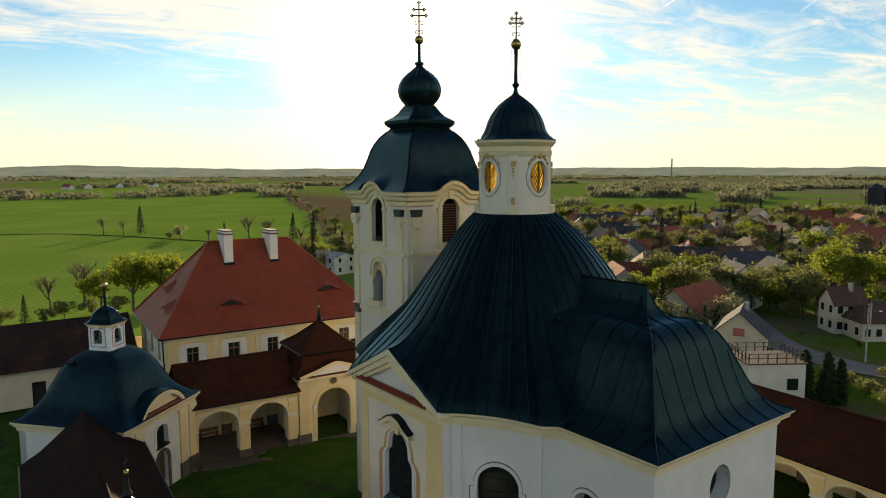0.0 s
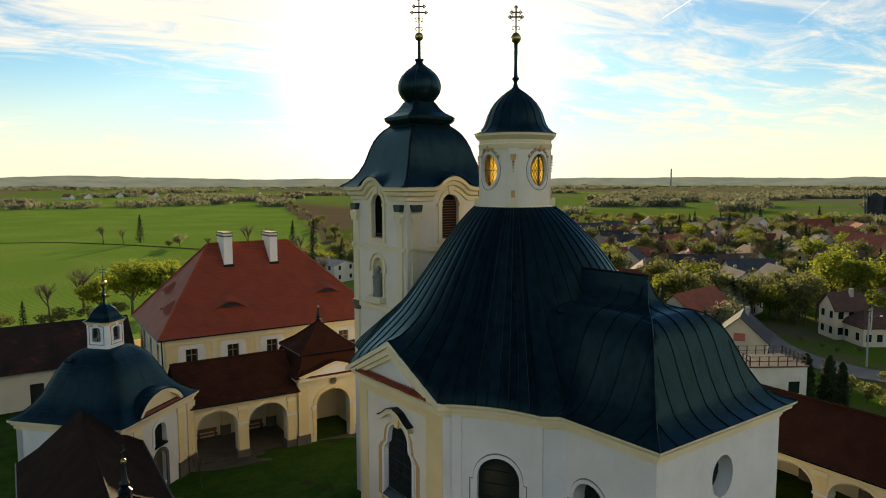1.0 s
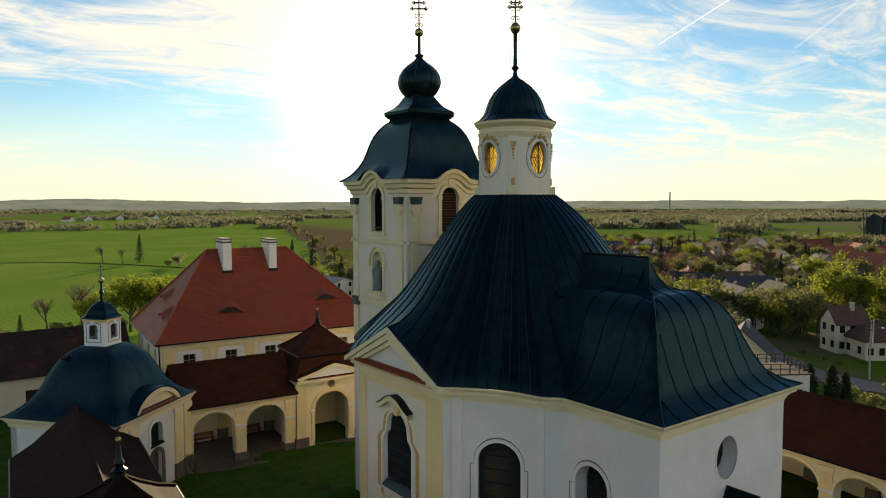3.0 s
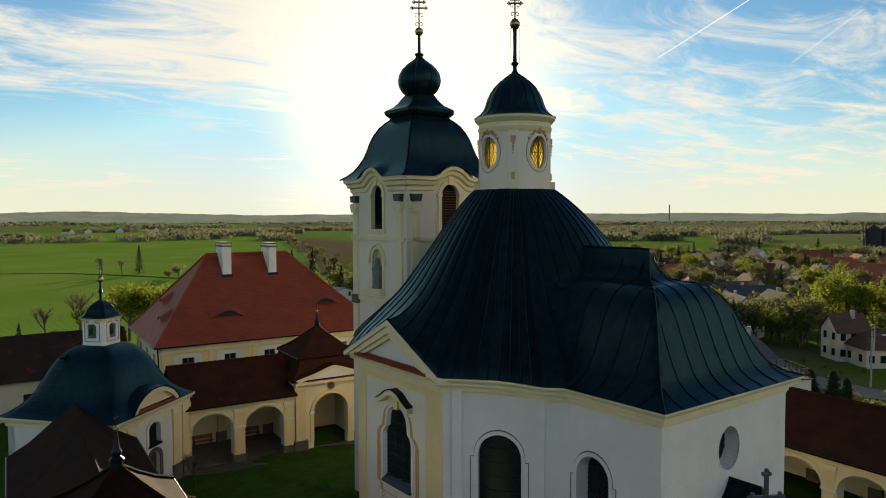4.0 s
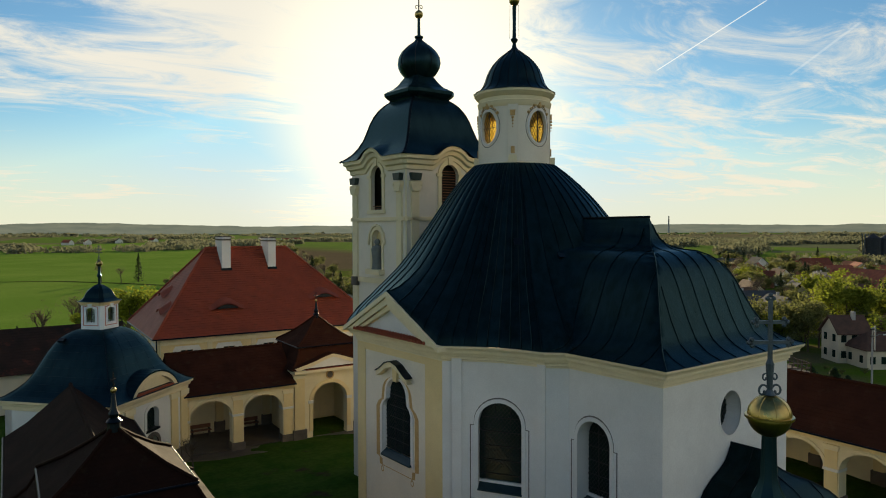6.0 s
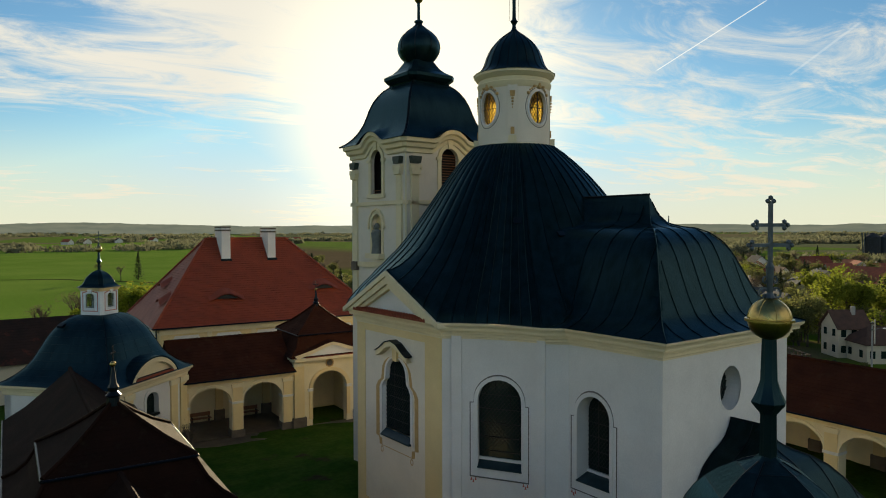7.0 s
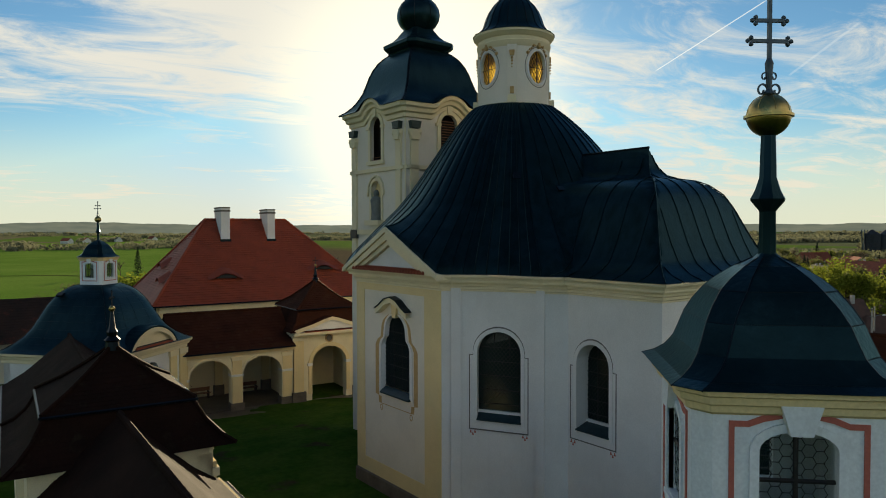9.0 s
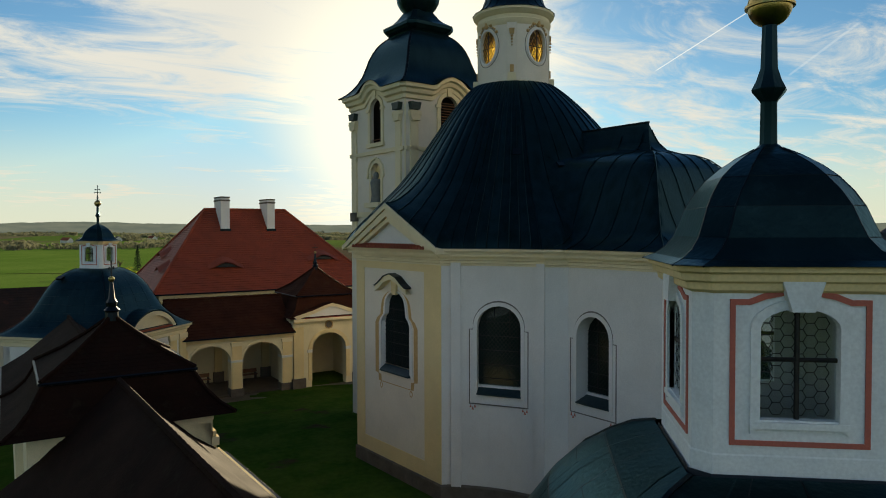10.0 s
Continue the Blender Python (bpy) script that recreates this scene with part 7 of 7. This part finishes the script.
def terrace():
    t = empty("terrace_building", Matrix.Translation((71.5, 45.0, -4.2)) @ pose(0, 0, 0, 0, 0, -30), label="white flat-roofed building with a railed roof terrace", category="building")
    bm = B(); box(bm, -3.2, -2.6, -5, 3.2, 2.6, 4.4); part("wall", bm, HOUSE_WALLS["white"], t)
    bm = B(); box(bm, -3.35, -2.75, 4.4, 3.35, 2.75, 4.55); part("deck", bm, WOOD, t, "brown timber deck")
    for x0, y0, x1, y1 in ((-3.1, -2.5, 3.1, -2.5), (3.1, -2.5, 3.1, 2.5), (-3.1, -2.5, -3.1, 2.5), (-3.1, 2.5, 3.1, 2.5)):
        n = 6
        for i in range(n + 1):
            x, y = x0 + (x1 - x0) * i / n, y0 + (y1 - y0) * i / n
            bm = B(); box(bm, x - 0.05, y - 0.05, 4.55, x + 0.05, y + 0.05, 5.6); part("post", bm, WOOD, t)
        for z in (5.05, 5.55):
            bm = B(); tube(bm, [(x0, y0, z), (x1, y1, z)], 0.05, 4); part("rail", bm, WOOD, t)
    bm = B(); box(bm, 1.2, -2.65, 1.5, 2.4, -2.58, 2.8); part("window", bm, GLASS, t)


terrace()


def old_barn():
    b = empty("long_barn", Matrix.Translation((-1.0, 79.5, -0.8)) @ pose(0, 0, 0, 0, 0, 3), label="long low white barn with a weathered dark tile roof", category="barn")
    bm = B()
    wall(bm, -16, 11.5, -0.5, 3.3, (0, 0.4), facing((0, -4), 270), [(-4.2, -3.3, 0.9, 1.6, 0.02), (2.2, 3.4, -0.5, 1.9, 0.02), (4.8, 5.5, 1.3, 1.9, 0.02), (-9.2, -8.3, 0.9, 1.6, 0.02)])
    wall(bm, -16, 11.5, -0.5, 3.3, (0, 0.4), facing((0, 4), 90))
    part("wall", bm, HOUSE_WALLS["cream"], b)
    # dark block puts the barn's inner shade behind its openings
    bm = B(); box(bm, -15.8, -3.4, -0.4, 11.3, 3.4, 3.2); part("dark_inside", bm, INTERIOR_SHADE, b)
    bm = B()
    courses(bm, (-16.3, -4.6, 3.2), (11.8, -4.6, 3.2), (11.8, 0, 7.0), (-16.3, 0, 7.0), 0.35)
    courses(bm, (11.8, 4.6, 3.2), (-16.3, 4.6, 3.2), (-16.3, 0, 7.0), (11.8, 0, 7.0), 0.35)
    part("roof", bm, OLDTILE, b, "dark stained tile roof with red patches")


old_barn()


# ---- road, pole, mast, silo ----
# dark colour painted for the ditch and hedge shadow across the field
DITCHSHADOW = material("ditch_and_hedge_shadow", (0.045, 0.045, 0.025), (0.03, 0.035, 0.02), 0.3, 0.95, fine=4, spec=0.0)


def ribbon(name, pts, width, mat, lift, label, category):
    bm = B()
    pts = [Vector(p) for p in pts]
    rows_ = []
    for i, p in enumerate(pts):
        d = (pts[min(i + 1, len(pts) - 1)] - pts[max(i - 1, 0)]).normalized()
        nrm = Vector((-d.y, d.x))
        rows_.append([Vector((q.x, q.y, ground_height(q.x, q.y) + lift)) for q in (p + nrm * width / 2, p, p - nrm * width / 2)])
    loft(bm, rows_, closed=False)
    return part(name, bm, mat, None, smooth=True, label=label, category=category, kind="structure")


def smooth_path(pts, n=8):
    out = []
    for i in range(len(pts) - 1):
        p0, p1, p2, p3 = (Vector(pts[max(0, min(len(pts) - 1, i + k))]) for k in (-1, 0, 1, 2))
        for j in range(n):
            t = j / n
            out.append(0.5 * ((2 * p1) + (p2 - p0) * t + (2 * p0 - 5 * p1 + 4 * p2 - p3) * t * t + (3 * p1 - p0 - 3 * p2 + p3) * t ** 3))
    return out + [Vector(pts[-1])]


ribbon("road", smooth_path([(125, 34), (108, 46), (106, 58), (111, 69), (124, 84), (136, 104), (146, 130), (175, 180), (225, 260)]), 6.5, GRAVEL, 0.12, "pale grey village road between verges", "road")
ribbon("field_track", smooth_path([(-400, 470), (-150, 432), (-3, 405), (38, 374), (75, 313), (108, 250)]), 2.4, DITCHSHADOW, 0.15, "dark line of ditch and hedge shadow along the field edge", "track")


def pole(x, y):
    z = ground_height(x, y)
    p = empty("power_pole", Matrix.Translation((x, y, z)), label="grey concrete power pole with a street lamp", category="pole")
    bm = B(); tube(bm, [(0, 0, 0), (0, 0, 9)], 0.17, 8, 0.11); part("shaft", bm, HOUSE_WALLS["grey"], p)
    bm = B(); tube(bm, [(0.35, -0.2, 5.5), (0.35, -0.2, 9.2)], 0.1, 6); part("second_shaft", bm, HOUSE_WALLS["grey"], p)
    bm = B(); box(bm, -0.6, -0.1, 8.6, 0.8, 0.1, 8.8); box(bm, -0.5, -0.1, 7.6, 0.7, 0.1, 7.75); part("cross_arm", bm, DARKIRON, p)
    bm = B(); tube(bm, [(0, 0, 7.4), (0.9, -0.5, 7.9), (1.5, -0.8, 7.9)], 0.04, 5); part("lamp_arm", bm, IRON, p)
    bm = B(); bmesh.ops.create_uvsphere(bm, u_segments=10, v_segments=6, radius=0.22, matrix=Matrix.Translation((1.7, -0.9, 7.85)) @ Matrix.Diagonal((1.5, 1, 0.5, 1))); part("lamp_head", bm, WHITE, p)


pole(110.0, 53.0)


def far_mast():
    az = radians(50.4)
    x, y = 2900 * math.sin(az), 2900 * math.cos(az)
    bm = B()
    lathe(bm, [(3.6, -20), (2.4, 68)], 12)
    ob = part("factory_chimney", bm, HOUSE_WALLS["grey"], None, label="tall slim factory chimney on the skyline", category="chimney")
    ob.location = (x, y, ground_height(x, y))


far_mast()


def silos():
    az, d = radians(64.2), 560
    x, y = d * math.sin(az), d * math.cos(az)
    s = empty("grain_silo", Matrix.Translation((x, y, ground_height(x, y))), label="dark steel grain silos with a lattice conveyor", category="silo")
    for i in range(3):
        bm = B(); lathe(bm, [(5, 0), (5, 19), (0.5, 22)], 20, c=(i * 9.0, -i * 5.0, 0)); part("tank", bm, ROOFS["grey"], s)
    bm = B()
    for k in range(5):
        tube(bm, [(-8 + 2 * k, 3, 0 if k % 2 else 22), (-6 + 2 * k, 3, 22 if k % 2 else 0)], 0.4, 4)
    part("lattice", bm, IRON, s)


silos()


# ---- trees ----
def leaf_cloud(n, blobs, size, rng, flat=0.0):
    """Many small leaf clusters scattered through a set of blobs (centre, radius)."""
    verts, faces = [], []
    total = sum(b[3] ** 2 for b in blobs)
    for bx, by, bz, br in blobs:
        for _ in range(max(3, int(n * br * br / total))):
            d = Vector((rng.gauss(0, 1), rng.gauss(0, 1), rng.gauss(0, 1))).normalized()
            p = Vector((bx, by, bz)) + Vector((d.x, d.y, d.z * 0.85)) * br * rng.uniform(0.55, 1.08)
            u = Vector((rng.gauss(0, 1), rng.gauss(0, 1), rng.gauss(0, 0.7))).normalized()
            w = u.orthogonal().normalized()
            w = (w * math.cos(rng.uniform(0, 6.28)) + u.cross(w) * math.sin(rng.uniform(0, 6.28))).normalized()
            s = size * rng.uniform(0.6, 1.4)
            k = len(verts)
            verts += [p - u * s, p + w * s * 0.55, p + u * s, p - w * s * 0.55]
            faces.append((k, k + 1, k + 2, k + 3))
    me = bpy.data.meshes.new("crown")
    me.from_pydata(verts, [], faces)
    return me


def limbs(bm, base, way, length, r, depth, rng, tips):
    end = base + way * length
    mid = base.lerp(end, 0.5) + Vector((rng.uniform(-1, 1), rng.uniform(-1, 1), 0)) * length * 0.06
    tube(bm, [base, mid, end], r, 6 if depth > 1 else 4, r * 0.6)
    tips.append((end, length))
    if depth:
        for _ in range(rng.randint(2, 3) if depth < 3 else 4):
            d = (way + Vector((rng.uniform(-1, 1), rng.uniform(-1, 1), rng.uniform(-0.25, 0.6))) * 0.75).normalized()
            limbs(bm, base.lerp(end, rng.uniform(0.6, 1.0)), d, length * rng.uniform(0.55, 0.8), r * 0.58, depth - 1, rng, tips)


def tree_kind(name, label, height, spread, leaves, size, mat, seed, bare=False, depth=3):
    rng = random.Random(seed)
    t = empty(name, Matrix.Translation((0, 0, -500)), label=label, category="tree", group=label)
    bm = B()
    tips = []
    limbs(bm, Vector((0, 0, -0.3)), Vector((rng.uniform(-0.06, 0.06), rng.uniform(-0.06, 0.06), 1)).normalized(), height * 0.36, height * 0.026, depth, rng, tips)
    part("trunk", bm, BARK, t)
    blobs = []
    for p, ln in tips[1:]:
        k = Vector((p.x, p.y, 0))
        if k.length > spread:
            k = k.normalized() * spread
        blobs.append((k.x, k.y, min(p.z, height * 0.92), max(0.5, ln * (0.5 if bare else 0.72))))
    for _ in range(10):
        a, r = rng.uniform(0, 6.28), spread * rng.uniform(0.1, 0.85)
        z = height * (0.42 + 0.5 * math.sqrt(max(0, 1 - (r / spread) ** 2)) * rng.uniform(0.5, 1))
        blobs.append((r * math.cos(a), r * math.sin(a), z, spread * rng.uniform(0.22, 0.38)))
    me = leaf_cloud(leaves, blobs, size, rng)
    me.materials.append(mat)
    ob = new("crown", me)
    ob.parent = t
    return t


def conifer_kind(label, height, spread, seed, n=900, size=0.3, taper=0.85):
    rng = random.Random(seed)
    t = empty("conifer", Matrix.Translation((0, 0, -500)), label=label, category="tree", group=label)
    bm = B(); tube(bm, [(0, 0, -0.3), (0, 0, height * 0.95)], height * 0.018, 6, 0.02); part("trunk", bm, BARK, t)
    verts, faces = [], []
    for i in range(n):
        q = rng.random() ** 0.8
        z = height * (0.06 + 0.93 * q)
        r = spread * (1 - q) ** taper * rng.uniform(0.45, 1.1) * (0.85 + 0.15 * math.sin(q * 50))
        a = rng.uniform(0, 6.283)
        p = Vector((r * math.cos(a), r * math.sin(a), z - r * 0.25))
        u = Vector((math.cos(a), math.sin(a), -0.35)).normalized()
        w = Vector((-math.sin(a), math.cos(a), rng.uniform(-0.4, 0.4)))
        s = size * rng.uniform(0.7, 1.4) * (1.2 - 0.5 * q)
        k = len(verts)
        verts += [p - u * s, p + w * s * 0.6, p + u * s, p - w * s * 0.6]
        faces.append((k, k + 1, k + 2, k + 3))
    me = bpy.data.meshes.new("crown")
    me.from_pydata(verts, [], faces)
    me.materials.append(CONIFER)
    ob = new("crown", me)
    ob.parent = t
    return t


KINDS = {
    "big": tree_kind("broadleaf_tree", "large tree in fresh yellow-green leaf", 17, 8.5, 9000, 0.30, LEAF, 3, depth=4),
    "green": tree_kind("broadleaf_tree", "round tree in fresh spring leaf", 9.5, 4.2, 3000, 0.24, LEAF, 5),
    "green2": tree_kind("broadleaf_tree", "bushy tree in light green leaf", 8.0, 4.6, 2400, 0.26, LEAF, 9),
    "olive": tree_kind("broadleaf_tree", "garden tree with dull olive leaf", 8.5, 4.0, 1800, 0.26, OLIVE, 12),
    "blossom": tree_kind("fruit_tree", "fruit tree in pale blossom", 6.0, 3.4, 1700, 0.22, BLOSSOM, 15),
    "bare": tree_kind("bare_tree", "bare spring tree with brown twigs", 9.0, 3.6, 1100, 0.085, TWIG, 18, True, 4),
    "bush": tree_kind("bush", "low olive green garden shrub", 3.0, 2.2, 900, 0.16, OLIVE, 21, depth=2),
}
KINDS["conifer"] = conifer_kind("slender dark green spruce tree", 11, 2.4, 31)
KINDS["thuja"] = conifer_kind("dense dark green columnar conifer", 5.2, 1.05, 33, 2200, 0.18, 0.35)


def plant(kind, x, y, s=1.0, turn=0.0, z=None):
    g = ground_height(x, y) if z is None else z
    k = KINDS[kind]
    m = Matrix.Translation((x, y, g)) @ Matrix.Rotation(turn, 4, "Z")
    ob = copy_thing(k, m)
    ob.scale = (s, s, s)
    return ob


def plant_all():
    rng = random.Random(11)
    plant("big", 152, 80, 0.95, 0.4)
    plant("big", 163, 74, 0.85, 2.0)
    plant("green2", 137, 86, 1.0, 0.3)
    plant("bare", 141, 82, 0.9, 1.0)
    plant("olive", 128, 76, 0.5, 1.0)
    for x, y, s in ((81.2, 47.7, 0.8), (84.0, 47.5, 1.4), (85.8, 45.7, 1.36), (87.6, 45.0, 1.15)):
        plant("thuja", x, y, s, x)
    for x, y, s in ((92, 44, 0.9), (97, 41.5, 1.1), (101, 44.5, 1.0), (95, 47.5, 0.8), (90, 40, 0.9), (104, 40, 1.2)):
        plant("bush", x, y, s, x)
    for x, y, s in ((118, 68, 0.35), (116.5, 63.5, 0.3), (115, 60, 0.32), (118, 58, 0.4)):
        plant("bush", x, y, s, x)
    for x, y, s in ((102, 76, 0.55), (104.5, 75, 0.42), (100, 78, 0.5)):
        plant("conifer", x, y, s, x)
    plant("green", 22.5, 163, 1.5, 0.2)
    plant("green2", 30.5, 166, 1.7, 1.2)
    plant("green", 17.0, 168, 1.1, 2.2)
    for x, y, s, k in ((7, 167, 1.2, "bare"), (14, 175, 1.5, "bare"), (2, 156, 0.55, "conifer"), (-2, 158, 1.2, "bush"), (5, 152, 1.1, "bush"), (9, 160, 1.3, "bush"), (14, 158, 1.2, "bush"), (-9, 160, 1.2, "bare"), (38, 168, 1.2, "bush"), (-6, 150, 1.4, "bush"), (18, 156, 1.4, "bush")):
        plant(k, x, y, s, x)
    plant("bare", 10.6, 47.0, 0.34, 0.3)  # by the chapel door
    plant("conifer", 10.6, 63.0, 0.45, 0.0)
    # along the dark field-edge line and behind the rectory
    for i, (x, y, k, s) in enumerate(((39.4, 372, "bare", 1.2), (47.5, 367, "bare", 1.0), (56, 371, "conifer", 1.3), (62.6, 334, "bush", 1.2), (66.7, 331, "blossom", 1.1), (74.5, 311, "bare", 0.8), (81.4, 311, "conifer", 0.8), (88, 296, "bare", 1.6), (92, 285, "bare", 1.5), (99, 272, "conifer", 1.3), (104, 262, "conifer", 1.4))):
        plant(k, x, y, s, i)
    for i in range(34):
        y = 165 + rng.uniform(0, 95)
        x = 72 + (y - 165) * 0.36 + rng.uniform(-10, 22)
        plant(rng.choice(("bare", "olive", "green2", "bare", "conifer")), x, y, rng.uniform(0.8, 1.3), i)
    # trees along the path that parts the green from the ploughed field
    for i in range(60):
        t = i / 59
        y = 262 + 1180 * t ** 1.25
        x = 116 + (y - 254) * 0.305 + rng.uniform(-3, 9)
        plant(rng.choice(("bare", "olive", "blossom", "bare")), x, y, rng.uniform(0.6, 1.1), i)
    # gardens of the village
    count = 0
    while count < 560:
        az, d = radians(rng.uniform(41, 69)), 118 + 400 * rng.random() ** 1.1
        x, y = d * math.sin(az), d * math.cos(az)
        if any((x - a) ** 2 + (y - b) ** 2 < 64 for a, b in PLACED):
            continue
        if d < 150 and az > radians(55) or (math.degrees(az) - 60) ** 2 < 9 and d < 150:
            continue
        plant(rng.choice(("olive", "bare", "green2", "blossom", "olive", "bush", "olive", "bare", "blossom", "conifer")), x, y, rng.uniform(0.6, 1.35), count)
        count += 1


plant_all()
for kind in KINDS.values():  # the patterns themselves are not part of the place
    for ob in [kind, *kind.children_recursive]:
        bpy.data.objects.remove(ob)


# ---- far woods ----
def far_woods():
    rng = random.Random(5)
    verts, faces = [], []

    def clump(x, y, r, h):
        # a loose crown of leafy flakes
        z = ground_height(x, y) - 0.5
        for _ in range(20):
            a, q, t = rng.uniform(0, 6.283), r * math.sqrt(rng.random()), rng.random()
            q *= math.sqrt(max(0.1, 1 - (t * 1.1 - 0.25) ** 2))
            p = Vector((x + q * math.cos(a), y + q * math.sin(a), z + h * t))
            u = Vector((rng.uniform(-1, 1), rng.uniform(-1, 1), rng.uniform(-0.6, 0.6))).normalized() * r * rng.uniform(0.16, 0.34)
            w = Vector((rng.uniform(-0.5, 0.5), rng.uniform(-0.5, 0.5), 1)).normalized() * r * rng.uniform(0.14, 0.3)
            k = len(verts)
            verts.extend((p - u, p - w, p + u, p + w))
            faces.append((k, k + 1, k + 2, k + 3))

    def belt(az0, az1, d0, d1, count, r, h):
        for _ in range(count):
            az, d = radians(rng.uniform(az0, az1)), rng.uniform(d0, d1)
            clump(d * math.sin(az), d * math.cos(az), r * rng.uniform(0.6, 1.4), h * rng.uniform(0.7, 1.25))

    for _ in range(34):  # scattered woods and hedges, nearer ones small
        az = rng.uniform(-5, 70)
        d = rng.uniform(800, 2700)
        span = rng.uniform(0.8, 4.5)
        belt(az - span, az + span, d, d + rng.uniform(40, 220), int(34 * span), 6 + d / 600, 6 + d / 900)
    belt(-6, 72, 2300, 2800, 300, 12, 7)
    for _ in range(16):
        az, d = rng.uniform(40, 68), rng.uniform(620, 1500)
        belt(az - 1.6, az + 1.6, d, d + rng.uniform(20, 90), 60, 6, 8)
    belt(36, 44, 620, 700, 60, 5, 6)
    belt(58, 65, 480, 540, 150, 4, 8)
    belt(0, 10, 900, 980, 60, 7, 7)
    me = bpy.data.meshes.new("far_woods")
    me.from_pydata(verts, [], faces)
    # leaf colour lightened to take on some of the distance haze
    me.materials.append(material("hazed_wood_leaf", (0.16, 0.17, 0.10), (0.19, 0.185, 0.12), 0.01, 0.95, island=0.10, fine=0.2, spec=0.0, lit_through=0.42))
    tagged(new("far_woods", me), "dark belts of woodland on the far hills", "woodland", kind="stuff")


far_woods()


def hazy_hills():
    """The last line of hills: plain backdrop behind the land, painted pale for haze."""
    bm = B()
    rows_ = []
    for i in range(-40, 361):
        az = i / 4
        top = 34 + 13 * math.exp(-((az - 4) / 4.5) ** 2) + 9 * noise.noise(Vector((az / 7, 2.1, 0))) + 3.5 * noise.noise(Vector((az / 1.6, 5.1, 0))) + 1.2 * noise.noise(Vector((az * 2.3, 8.1, 0)))
        x, y = 2950 * math.sin(radians(az)), 2950 * math.cos(radians(az))
        rows_.append([Vector((x, y, -25)), Vector((x, y, top))])
    loft(bm, rows_, closed=False)
    m = bpy.data.materials.new("haze_glow_hills")
    m.use_nodes = True
    nt = m.node_tree
    nt.nodes.clear()
    n, L = nt.nodes.new, nt.links.new
    co = n("ShaderNodeTexCoord")
    mp = n("ShaderNodeMapping"); mp.inputs["Scale"].default_value = (0.012, 0.012, 0.075)
    L(co.outputs["Object"], mp.inputs[0])
    nz = n("ShaderNodeTexNoise"); nz.inputs["Scale"].default_value = 1.0; nz.inputs["Detail"].default_value = 7
    L(mp.outputs[0], nz.inputs["Vector"])
    mr = n("ShaderNodeMapRange"); mr.inputs[1].default_value, mr.inputs[2].default_value = 0.38, 0.66
    L(nz.outputs[0], mr.inputs[0])
    # the emission colour carries the haze; nothing lights these hills
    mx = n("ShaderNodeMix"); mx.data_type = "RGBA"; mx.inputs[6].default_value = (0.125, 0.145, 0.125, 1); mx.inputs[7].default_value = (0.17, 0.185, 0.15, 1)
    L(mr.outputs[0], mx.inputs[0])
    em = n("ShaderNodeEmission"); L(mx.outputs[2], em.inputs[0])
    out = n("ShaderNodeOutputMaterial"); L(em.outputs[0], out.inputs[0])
    part("backdrop", bm, m, None, label="line of wooded hills on the horizon, paled with painted haze", category="hills", kind="structure")


hazy_hills()
